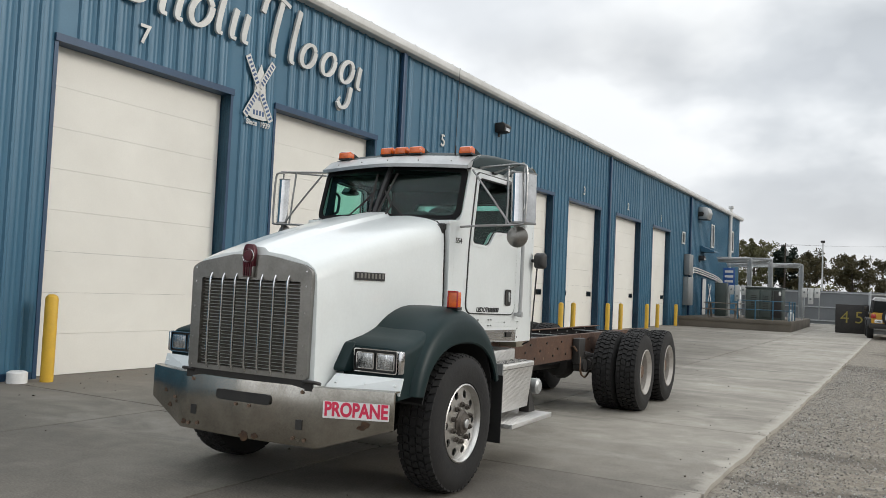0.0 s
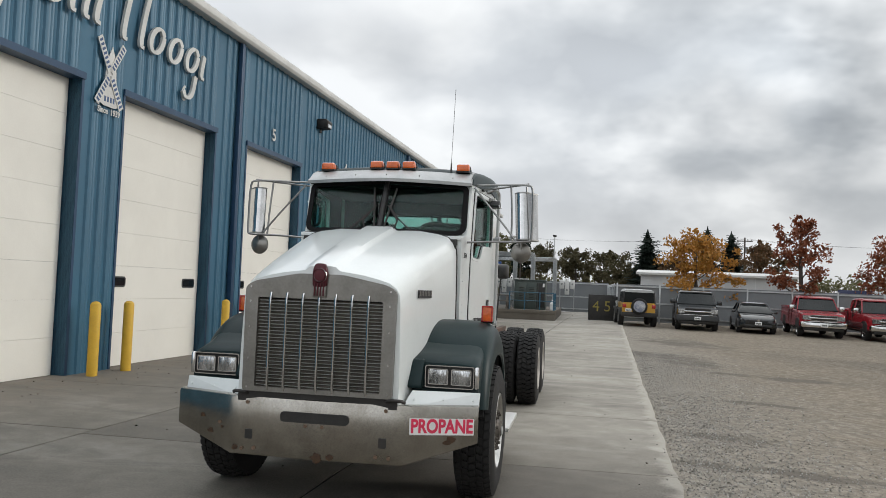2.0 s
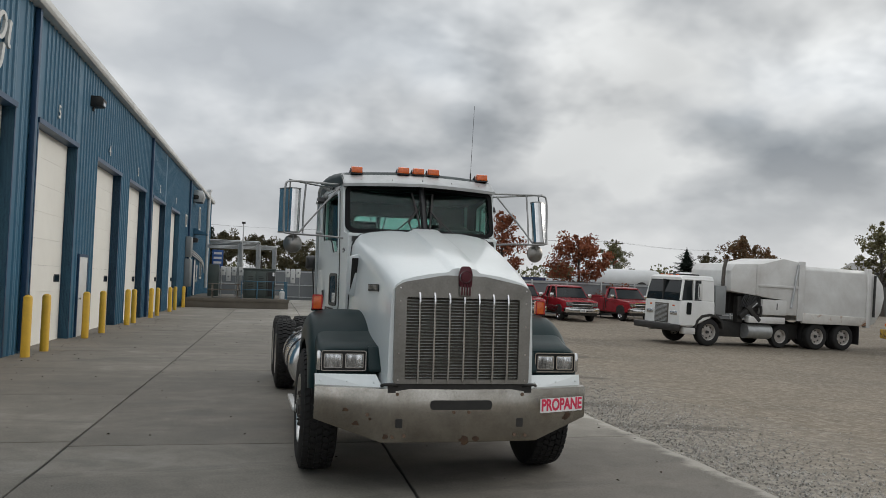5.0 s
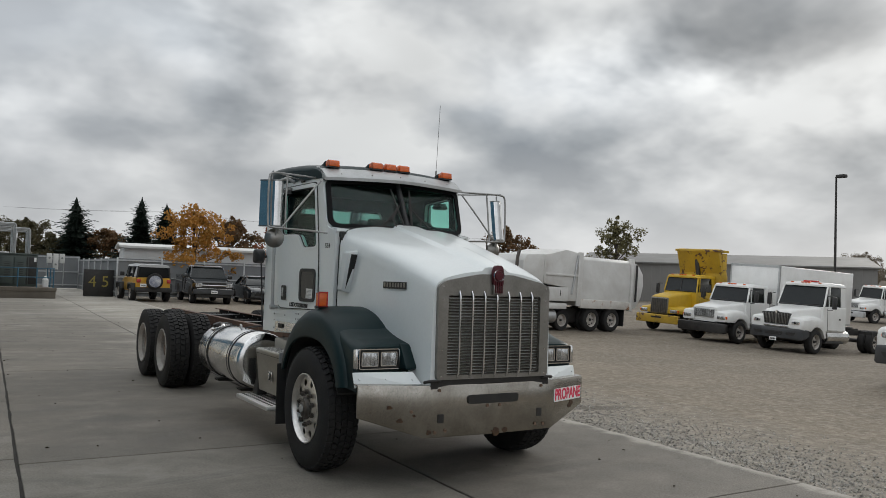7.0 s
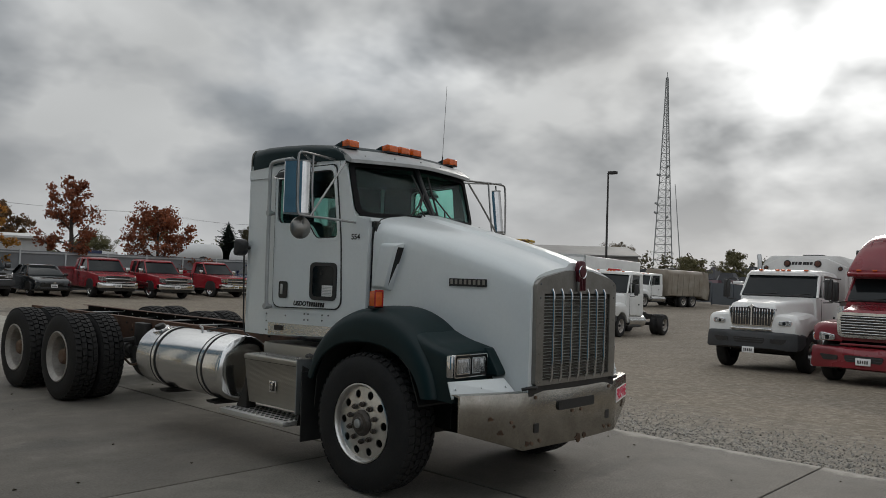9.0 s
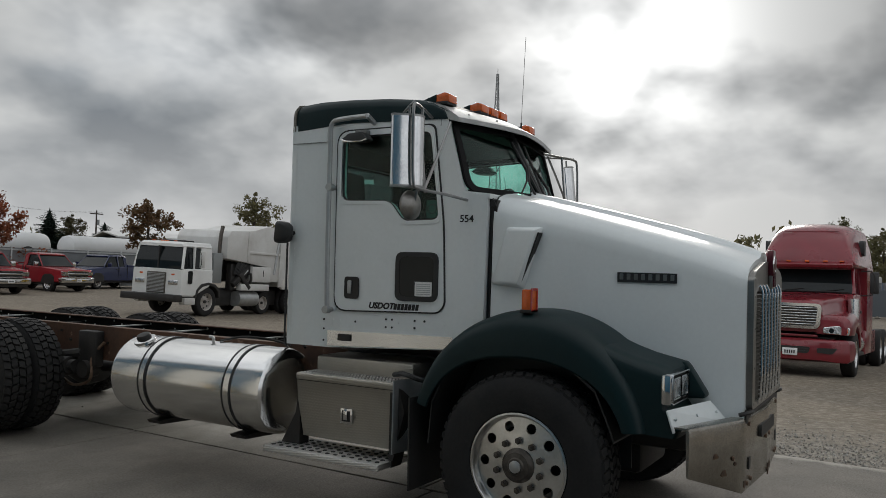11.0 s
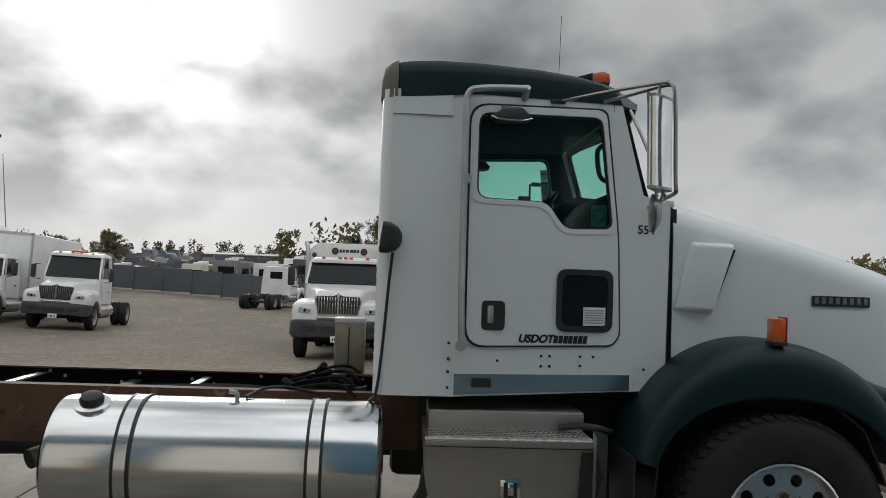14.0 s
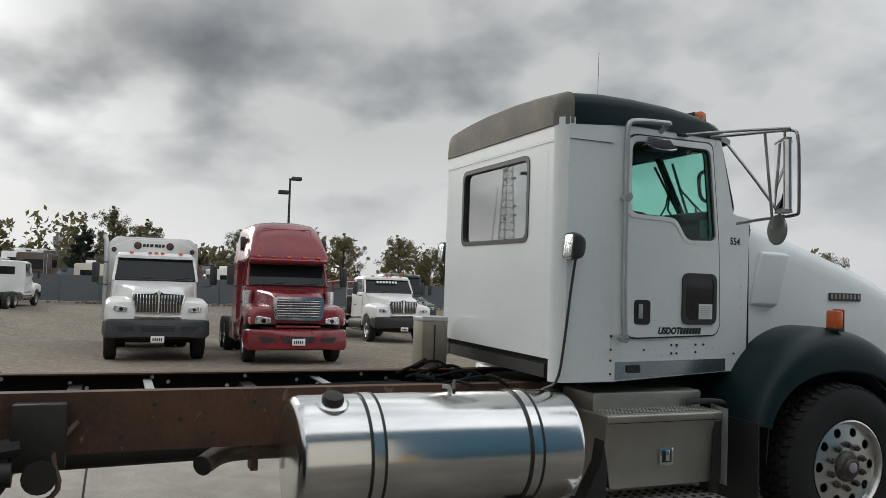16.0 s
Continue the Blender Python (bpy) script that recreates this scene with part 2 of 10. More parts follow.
cabin_dark = surface("dark_cab_trim", ((0.016, 0.0165, 0.018), (0.010, 0.010, 0.011)), 0.8, 0, 6, 60, 0.08)
amber = lamp_lens("amber_lens", (0.75, 0.13, 0.015))
red_lens = lamp_lens("red_lens", (0.45, 0.02, 0.015))
clear_lens = surface("headlamp_lens", ((0.10, 0.105, 0.11), (0.86, 0.87, 0.88)), 0.10, 0.85, 9, 60, 0.35, 22, coat=1.0, stretch=(2.5, 1, 0.6))
cab_glass = glass("green_tinted_glass", (0.74, 0.93, 0.885), density=0.56)
rear_glass = glass("filmed_cab_glass", (0.30, 0.34, 0.34), f0=0.42)
dark_glass = surface("dark_window", ((0.007, 0.010, 0.011), (0.012, 0.015, 0.016)), 0.06, 0, 2, 20, rough_var=0.02, spec=0.3)
mirror_tube = surface("mirror_tube_steel", ((0.34, 0.34, 0.335), (0.24, 0.24, 0.235)), 0.32, 0.9, 6, 50, dirt=0.2)
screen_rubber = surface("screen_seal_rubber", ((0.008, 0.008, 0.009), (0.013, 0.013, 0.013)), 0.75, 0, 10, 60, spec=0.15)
mirror_mat = surface("mirror_face", ((0.8, 0.8, 0.8), (0.76, 0.77, 0.78)), 0.03, 1.0, 3, 20, rough_var=0.02)
badge_red = surface("badge_red", ((0.085, 0.006, 0.014), (0.055, 0.005, 0.010)), 0.3, 0.2, 20, 60)
sticker_white = surface("sticker_white", ((0.80, 0.80, 0.79), (0.70, 0.70, 0.69)), 0.5, 0, 8, 60)
sticker_red = surface("sticker_red", ((0.70, 0.03, 0.09), (0.58, 0.03, 0.08)), 0.5, 0, 8, 60)
letter_black = surface("black_lettering", ((0.012, 0.012, 0.014), (0.02, 0.02, 0.02)), 0.5, 0, 10, 60)
blue_metal = surface("blue_wall_metal", ((0.043, 0.140, 0.222), (0.034, 0.114, 0.185)), 0.42, 0.1, 0.5, 30, 0.01, 12, dirt=0.18, dirt_color=(0.10, 0.15, 0.19))
blue_trim = surface("dark_blue_trim", ((0.020, 0.060, 0.125), (0.015, 0.045, 0.095)), 0.4, 0.1, 2, 30)
gutter_white = surface("white_gutter", ((0.66, 0.66, 0.64), (0.54, 0.54, 0.52)), 0.45, 0.1, 1.2, 30, dirt=0.2)
door_white = surface("cream_door_panel", ((0.83, 0.81, 0.745), (0.775, 0.755, 0.695)), 0.48, 0, 0.8, 40, 0.02, 60, dirt=0.16, dirt_color=(0.48, 0.45, 0.40))
yellow_paint = surface("yellow_bollard_paint", ((0.72, 0.44, 0.035), (0.60, 0.36, 0.035)), 0.5, 0, 4, 50, 0.05, dirt=0.25, dirt_color=(0.25, 0.18, 0.06))
conduit = surface("galvanised_steel", ((0.50, 0.51, 0.51), (0.40, 0.41, 0.41)), 0.42, 0.7, 6, 50)
cabinet_grey = surface("electric_cabinet_grey", ((0.26, 0.27, 0.27), (0.21, 0.22, 0.22)), 0.5, 0.2, 2, 40)
switch_green = surface("transformer_green", ((0.065, 0.085, 0.075), (0.05, 0.065, 0.06)), 0.5, 0.1, 2, 40, dirt=0.2)
dull_wood = surface("weathered_wood", ((0.20, 0.17, 0.14), (0.13, 0.11, 0.09)), 0.8, 0, 3, 60, 0.2, stretch=(1, 8, 8))


# ---- mesh helpers ----


def box(bm, x0, x1, y0, y1, z0, z1, bev=0.0, seg=2):
    r = bmesh.ops.create_cube(bm, size=1.0)
    vs = r["verts"]
    for v in vs:
        v.co = Vector((x0 + (v.co.x + 0.5) * (x1 - x0), y0 + (v.co.y + 0.5) * (y1 - y0), z0 + (v.co.z + 0.5) * (z1 - z0)))
    if bev:
        es = {e for v in vs for e in v.link_edges}
        bmesh.ops.bevel(bm, geom=list(es), offset=bev, segments=seg, profile=0.5, affect="EDGES", clamp_overlap=True)
    return bm


def B(*a, **k):
    return box(bmesh.new(), *a, **k)


def cyl(bm, p0, p1, r, seg=16, r2=None, caps=True):
    p0, p1 = Vector(p0), Vector(p1)
    d = p1 - p0
    m = Matrix.Translation((p0 + p1) / 2) @ d.to_track_quat("Z", "Y").to_matrix().to_4x4()
    bmesh.ops.create_cone(bm, cap_ends=caps, segments=seg, radius1=r, radius2=r if r2 is None else r2, depth=d.length, matrix=m)
    return bm


def C(*a, **k):
    return cyl(bmesh.new(), *a, **k)


def skin(bm, rings, closed=True, caps=True):
    """Faces between rings of equally many points."""
    vr = [[bm.verts.new(p) for p in ring] for ring in rings]
    n = len(rings[0])
    for a, b in zip(vr, vr[1:]):
        for i in range(n if closed else n - 1):
            j = (i + 1) % n
            try:
                bm.faces.new((a[i], a[j], b[j], b[i]))
            except ValueError:
                pass
    if caps and closed:
        for ring in (vr[0][::-1], vr[-1]):
            try:
                bm.faces.new(ring)
            except ValueError:
                pass
    bmesh.ops.remove_doubles(bm, verts=bm.verts, dist=1e-5)
    bmesh.ops.recalc_face_normals(bm, faces=bm.faces)
    return bm


def tube(bm, pts, r, seg=10, rounds=2):
    """A bent tube: the corners of the line are cut round."""
    pts = [Vector(p) for p in pts]
    for _ in range(rounds):
        q = [pts[0]]
        for a, b in zip(pts, pts[1:]):
            q += [a.lerp(b, 0.22), a.lerp(b, 0.78)]
        pts = q + [pts[-1]]
    rings, up = [], None
    for i, p in enumerate(pts):
        d = (pts[min(i + 1, len(pts) - 1)] - pts[max(i - 1, 0)]).normalized()
        if up is None:
            up = d.orthogonal().normalized()
        up = (up - d * up.dot(d)).normalized()
        s = d.cross(up)
        rings.append([p + (up * math.cos(a) + s * math.sin(a)) * r for a in (2 * math.pi * j / seg for j in range(seg))])
    own = bmesh.new()
    skin(own, rings)
    return join(bm, own)


def join(bm, other):
    me = bpy.data.meshes.new("tmp")
    other.to_mesh(me)
    other.free()
    bm.from_mesh(me)
    bpy.data.meshes.remove(me)
    return bm


def T(*a, **k):
    return tube(bmesh.new(), *a, **k)


def lathe(bm, prof, centre, axis="x", seg=40, caps=True):
    """Turns (radius, along) round an axis through centre."""
    c = Vector(centre)
    rings = []
    for r, h in prof:
        ring = []
        for j in range(seg):
            a = 2 * math.pi * j / seg
            u, w = r * math.cos(a), r * math.sin(a)
            ring.append(c + Vector({"x": (h, u, w), "y": (u, h, w), "z": (u, w, h)}[axis]))
        rings.append(ring)
    own = bmesh.new()
    skin(own, rings, caps=caps and prof[0][0] > 1e-4)
    return join(bm, own)


def fill(loops):
    """A flat sheet, (u, v) in x and y, bounded by the first loop and holed by the rest."""
    bm = bmesh.new()
    es = []
    for lp in loops:
        vs = [bm.verts.new((u, v, 0)) for u, v in lp]
        es += [bm.edges.new((vs[i], vs[(i + 1) % len(vs)])) for i in range(len(vs))]
    bmesh.ops.triangle_fill(bm, use_beauty=True, edges=es)
    bmesh.ops.recalc_face_normals(bm, faces=bm.faces)
    return bm


def slab(loops, thick, place):
    """A sheet with holes, made thick; place(u, v, w) gives the point, w from 0 to thick."""
    bm = fill(loops)
    r = bmesh.ops.extrude_face_region(bm, geom=bm.faces[:])
    top = {v for v in r["geom"] if isinstance(v, bmesh.types.BMVert)}
    for v in bm.verts:
        v.co = Vector(place(v.co.x, v.co.y, thick if v in top else 0.0))
    bmesh.ops.recalc_face_normals(bm, faces=bm.faces)
    return bm


def rounded(pts, r, n=4):
    """A polygon with its corners cut round by r (or a list of them)."""
    out = []
    for i, p in enumerate(pts):
        p, a, b = Vector(p), Vector(pts[i - 1]), Vector(pts[(i + 1) % len(pts)])
        k = r[i] if isinstance(r, (list, tuple)) else r
        k = min(k, (a - p).length * 0.48, (b - p).length * 0.48)
        if k <= 1e-4:
            out.append(tuple(p))
            continue
        s, e = p + (a - p).normalized() * k, p + (b - p).normalized() * k
        for j in range(n + 1):
            t = j / n
            out.append(tuple(s * (1 - t) ** 2 + p * 2 * t * (1 - t) + e * t * t))
    return out


def rect(u0, u1, v0, v1):
    return [(u0, v0), (u1, v0), (u1, v1), (u0, v1)]


def circle(u, v, r, n=16):
    return [(u + r * math.cos(2 * math.pi * i / n), v + r * math.sin(2 * math.pi * i / n)) for i in range(n)]


def prism(poly, axis, a, b, bev=0.0, seg=2):
    """A polygon drawn out along an axis: x takes (y, z), y takes (x, z), z takes (x, y)."""
    f = {"x": lambda u, v, w: (a + w, u, v), "y": lambda u, v, w: (u, a + w, v), "z": lambda u, v, w: (u, v, a + w)}[axis]
    bm = bmesh.new()
    lo, hi = [bm.verts.new(f(u, v, 0)) for u, v in poly], [bm.verts.new(f(u, v, b - a)) for u, v in poly]
    bm.faces.new(lo[::-1]), bm.faces.new(hi)
    n = len(poly)
    for i in range(n):
        bm.faces.new((lo[i], lo[(i + 1) % n], hi[(i + 1) % n], hi[i]))
    bmesh.ops.recalc_face_normals(bm, faces=bm.faces)
    if bev:
        soft(bm, bev, seg)
    return bm


def soft(bm, r, seg=2, angle=25):
    es = [e for e in bm.edges if len(e.link_faces) == 2 and e.calc_face_angle(0) > radians(angle)]
    bmesh.ops.bevel(bm, geom=es, offset=r, segments=seg, profile=0.5, affect="EDGES", clamp_overlap=True)
    return bm


def finish(bm, name, angle=34):
    for f in bm.faces:
        f.smooth = True
    for e in bm.edges:
        e.smooth = len(e.link_faces) == 2 and e.calc_face_angle(0) < radians(angle)
    me = bpy.data.meshes.new(name)
    bm.to_mesh(me)
    bm.free()
    return me


def part(name, bm, material, parent, label=""):
    me = bm if isinstance(bm, bpy.types.Mesh) else finish(bm, name)
    if not me.materials:
        me.materials.append(material)
    ob = new(name, me)
    ob.parent = parent
    return tagged(ob, label) if label else ob


def thing(name, label, category, m=None, group="", kind=""):
    ob = new(name)
    ob.empty_display_size = 0.2
    if m is not None:
        ob.matrix_basis = m
    return tagged(ob, label, category, group, kind)


def solo(name, bm, material, label, category, m=None, group="", kind=""):
    """A thing that is one mesh."""
    ob = part(name, bm, material, None)
    if m is not None:
        ob.matrix_basis = m
    return tagged(ob, label, category, group, kind)


def mirrored(bm):
    """The same mesh on the other side of the plane x = 0."""
    other = bm.copy()
    for v in other.verts:
        v.co.x = -v.co.x
    bmesh.ops.reverse_faces(other, faces=other.faces)
    return other


def both(name, make, material, parent, label=""):
    """A part on the left and its twin on the right."""
    bm = make()
    tw = mirrored(bm)
    return part(name, bm, material, parent, label), part(name, tw, material, parent, label)


def lettering(text, size, depth=0.002, shear=0.0, bold=0.0):
    """A mesh of words in the built-in font, flat in x and y, centred."""
    cu = bpy.data.curves.new("words", "FONT")
    cu.body, cu.size, cu.extrude, cu.shear, cu.offset = text, size, depth, shear, bold
    cu.align_x, cu.align_y = "CENTER", "CENTER"
    ob = new("words", cu)
    me = bpy.data.meshes.new_from_object(ob.evaluated_get(bpy.context.evaluated_depsgraph_get()))
    bpy.data.objects.remove(ob)
    bm = bmesh.new()
    bm.from_mesh(me)
    bpy.data.meshes.remove(me)
    return bm


def moved(bm, m):
    bm.transform(m)
    return bm


# ---- the lie of the land ----


def rise(y):
    """The apron climbs slightly towards the far end of the hall."""
    return 0.005 * min(max(y - 9, 0), 26)


def land(x, y):
    """The lot falls away from the apron; past the far fence the ground climbs."""
    k = float(np.interp(y, [5, 13.5, 17, 22, 27, 36, 45], [0.039, 0.036, 0.0315, 0.024, 0.021, 0.006, 0.004]))
    hill = 0.034 * min(max(x - 84, 0), 120) * float(np.interp(y, [-60, -20, 75, 110], [0.25, 1.0, 1.0, 0.2]))
    return rise(y) - (min(max(x, 1.8), 30) - 1.8) * k + hill


# ---- ground ----


def gravel_material():
    m = bpy.data.materials.new("gravel_lot")
    m.use_nodes = True
    k = Nodes(m.node_tree)
    co = k.n("ShaderNodeTexCoord").outputs["Object"]
    s = k.n("ShaderNodeSeparateXYZ", None, Vector=co)
    big = k.noise(co, 0.16, 5.0, 0.6, 0.5)
    mid = k.noise(co, 1.3, 5.0, 0.65, 0.3)
    fine = k.noise(co, 26.0, 4.0, 0.7)
    stone = k.n("ShaderNodeTexVoronoi", None, Vector=co, Scale=55.0)
    dirt = k.ramp(mid, [(0.3, (0.112, 0.080, 0.048)), (0.5, (0.188, 0.143, 0.092)), (0.7, (0.270, 0.215, 0.148))])
    # loose grey stone lies in a ragged band along the slab's edge
    off = k.math("SUBTRACT", s.outputs[0], k.math("MULTIPLY", s.outputs[1], 0.033))
    far = k.math("ADD", off, k.math("ADD", k.math("MULTIPLY", big, 4.0), k.math("MULTIPLY", mid, 3.0)))
    loose = k.n("ShaderNodeMapRange", None, Value=far, From_Min=6.0, From_Max=9.6, To_Min=0.85, To_Max=0.12).outputs[0]
    pebble = k.mix(k.n("ShaderNodeMapRange", None, Value=fine, From_Min=0.22, From_Max=0.52).outputs[0], (0.13, 0.116, 0.095), k.mix(stone.outputs["Color"], (0.215, 0.200, 0.175), (0.46, 0.44, 0.395)))
    dirt = k.mix(0.35, dirt, k.mix(fine, (0.06, 0.045, 0.028), (0.37, 0.31, 0.23)))
    col = k.mix(loose, dirt, pebble)
    col = k.mix(k.math("MULTIPLY", k.n("ShaderNodeMapRange", None, Value=big, From_Min=0.52, From_Max=0.66).outputs[0], 0.45), col, (0.085, 0.072, 0.058))
    # wet ruts and churned mud further out
    mp = k.n("ShaderNodeMapping", None, Vector=co)
    mp.inputs["Rotation"].default_value, mp.inputs["Scale"].default_value = (0, 0, 0.5), (0.30, 1.0, 1)
    rut = k.noise(mp.outputs[0], 0.65, 8.0, 0.68, 0.8)
    far_mud = k.n("ShaderNodeMapRange", None, Value=k.math("ADD", s.outputs[0], k.math("MULTIPLY", big, 10.0)), From_Min=12.0, From_Max=28.0, To_Min=0.18, To_Max=0.72).outputs[0]
    col = k.mix(far_mud, col, k.ramp(rut, [(0.32, (0.038, 0.030, 0.021)), (0.5, (0.082, 0.066, 0.048)), (0.60, (0.128, 0.107, 0.081)), (0.69, (0.25, 0.222, 0.18))]))
    grit = k.noise(co, 8.0, 5.0, 0.7)
    col = k.mix(0.40, col, k.ramp(grit, [(0.36, (0.045, 0.036, 0.025)), (0.5, (0.16, 0.132, 0.096)), (0.64, (0.36, 0.325, 0.27))]))
    # trails of dark washed-out mud beside the slab
    for cx, cy, rx, ry in ((3.7, 4.1, 0.9, 0.32), (3.7, 2.2, 1.2, 0.22), (4.6, 15.8, 0.8, 2.3), (3.5, 17.0, 0.6, 0.9), (6.5, 13.2, 2.0, 0.5), (5.4, 23.5, 1.6, 2.2), (4.9, 8.0, 0.7, 0.25)):
        u = k.math("DIVIDE", k.math("SUBTRACT", s.outputs[0], cx), rx)
        v = k.math("DIVIDE", k.math("SUBTRACT", s.outputs[1], cy), ry)
        r = k.math("ADD", k.math("ADD", k.math("MULTIPLY", u, u), k.math("MULTIPLY", v, v)), k.math("MULTIPLY", k.math("SUBTRACT", mid, 0.5), 5.0))
        patch = k.n("ShaderNodeMapRange", None, Value=r, From_Min=0.2, From_Max=1.1, To_Min=0.75, To_Max=0.0).outputs[0]
        col = k.mix(patch, col, (0.085, 0.070, 0.056))
    bs = k.n("ShaderNodeBsdfPrincipled", None, Base_Color=col, Roughness=0.93)
    h = k.math("ADD", k.math("MULTIPLY", stone.outputs["Distance"], k.math("MULTIPLY", loose, -0.9)), k.math("ADD", k.math("MULTIPLY", fine, 0.6), k.math("MULTIPLY", grit, 1.6)))
    bp = k.n("ShaderNodeBump", None, Height=h, Strength=0.5, Distance=0.016)
    k.t.links.new(bp.outputs[0], bs.inputs["Normal"])
    k.n("ShaderNodeOutputMaterial", None, Surface=bs.outputs[0])
    return m


def concrete_material():
    m = bpy.data.materials.new("broomed_concrete")
    m.use_nodes = True
    k = Nodes(m.node_tree)
    co = k.n("ShaderNodeNewGeometry").outputs["Position"]
    s = k.n("ShaderNodeSeparateXYZ", None, Vector=co)
    x, y = s.outputs[0], s.outputs[1]
    mp = k.n("ShaderNodeMapping", None, Vector=co)
    mp.inputs["Scale"].default_value = (0.42, 1.35, 1)

    def span(v, a, b, lo=0.0, hi=1.0):
        return k.n("ShaderNodeMapRange", None, Value=v, From_Min=a, From_Max=b, To_Min=lo, To_Max=hi).outputs[0]
    big = k.noise(co, 0.30, 4.0, 0.55, 0.4)
    streak = k.noise(mp.outputs[0], 0.9, 5.0, 0.52, 0.8)
    blot = k.noise(co, 2.6, 8.0, 0.68, 0.5)
    fine = k.noise(co, 60.0, 4.0, 0.7)
    v = k.math("ADD", k.math("ADD", k.math("MULTIPLY", streak, 0.38), k.math("MULTIPLY", blot, 0.34)), k.math("MULTIPLY", big, 0.28))
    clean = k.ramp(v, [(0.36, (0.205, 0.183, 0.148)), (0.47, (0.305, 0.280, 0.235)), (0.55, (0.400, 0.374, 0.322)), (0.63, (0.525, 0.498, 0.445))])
    # this ramp is darker than the grime alone, taking in shade around the truck
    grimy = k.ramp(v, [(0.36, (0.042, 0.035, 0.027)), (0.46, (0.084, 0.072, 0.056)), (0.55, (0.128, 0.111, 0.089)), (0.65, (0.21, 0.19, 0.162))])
    oi = k.n("ShaderNodeObjectInfo").outputs["Random"]
    # tyre grime where lorries turn in and stand before the bays, plus truck shade
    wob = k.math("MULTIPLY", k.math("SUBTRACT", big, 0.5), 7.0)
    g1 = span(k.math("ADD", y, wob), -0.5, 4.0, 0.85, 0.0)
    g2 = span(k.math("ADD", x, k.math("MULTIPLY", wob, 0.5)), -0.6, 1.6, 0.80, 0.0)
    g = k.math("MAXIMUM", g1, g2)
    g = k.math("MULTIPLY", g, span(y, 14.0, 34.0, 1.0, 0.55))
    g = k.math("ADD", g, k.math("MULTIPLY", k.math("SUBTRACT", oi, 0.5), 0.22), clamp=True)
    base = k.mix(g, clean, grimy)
    # oily blotches and a rusty wash below the doors
    st = k.noise(mp.outputs[0], 0.75, 5.0, 0.6, 1.0)
    base = k.mix(k.math("MULTIPLY", span(st, 0.57, 0.68), 0.6), base, (0.062, 0.056, 0.050))
    wash = k.math("MULTIPLY", span(k.math("SUBTRACT", x, k.math("MULTIPLY", y, 0.033)), -6.2, -4.6, 0.55, 0.0), span(blot, 0.45, 0.6))
    base = k.mix(wash, base, (0.125, 0.082, 0.050))
    # broom marks, grit and pits
    base = k.mix(0.28, base, k.mix(span(fine, 0.3, 0.7), (0.06, 0.054, 0.046), (0.42, 0.40, 0.365)))
    pit = k.n("ShaderNodeTexVoronoi", None, Vector=co, Scale=7.0)
    base = k.mix(span(pit.outputs["Distance"], 0.015, 0.04, 0.8, 0.0), base, (0.03, 0.027, 0.024))
    # the free edge is worn pale
    off = k.math("ADD", k.math("SUBTRACT", x, k.math("MULTIPLY", y, 0.033)), k.math("MULTIPLY", k.math("SUBTRACT", blot, 0.5), 0.5))
    base = k.mix(span(off, 2.50, 2.62, 0.0, 0.55), base, (0.47, 0.44, 0.385))
    bs = k.n("ShaderNodeBsdfPrincipled", None, Base_Color=base, Roughness=k.math("ADD", 0.60, k.math("MULTIPLY", streak, 0.35)))
    bs.inputs["Specular IOR Level"].default_value = 0.35
    bp = k.n("ShaderNodeBump", None, Height=k.math("ADD", fine, k.math("MULTIPLY", blot, 1.5)), Strength=0.3, Distance=0.008)
    k.t.links.new(bp.outputs[0], bs.inputs["Normal"])
    k.n("ShaderNodeOutputMaterial", None, Surface=bs.outputs[0])
    return m


gravel = gravel_material()
concrete = concrete_material()


def spaced(near, far, step, grow):
    v, s, out = near, step, [near]
    while v < far:
        v += s
        s *= grow
        out.append(min(v, far))
    return out


def build_ground():
    xs = [-a for a in spaced(8, 2500, 4, 1.35)][::-1] + [-4 + 2 * i for i in range(17)] + [a + 22 for a in spaced(8, 2500, 3, 1.3)]
    ys = [-a for a in spaced(4, 2500, 3, 1.35)][::-1] + [-2 + 2.5 * i for i in range(26)] + [a + 60 for a in spaced(2, 2500, 3, 1.3)]
    vs = [(x, y, land(x, y) - (0.012 if x > 1 or y > 70 else 0.10)) for y in ys for x in xs]
    n = len(xs)
    fs = [(j * n + i, j * n + i + 1, (j + 1) * n + i + 1, (j + 1) * n + i) for j in range(len(ys) - 1) for i in range(n - 1)]
    me = bpy.data.meshes.new("ground")
    me.from_pydata(vs, [], fs)
    for p in me.polygons:
        p.use_smooth = True
    ob = part("ground", me, gravel, None)
    tagged(ob, "packed gravel and brown dirt truck lot", "ground", kind="structure")


build_ground()

YAW = math.degrees(math.atan(0.037))
BUILD = pose(-6.471, 0, 0, 0, 0, -YAW)      # the hall's wall line: x outwards, y along the wall


def edge_x(y):
    return 2.68 + 0.033 * y


# ---- the blue service hall ----
DOORS = [(1.78, 5.12, 7), (6.30, 9.56, 6), (11.10, 14.36, 5), (16.55, 19.95, 4), (21.35, 24.72, 3), (26.6, 30.02, 2), (32.0, 35.05, 1)]
DOOR_H, EAVE, WALL_END = 4.80, 7.05, 53.4


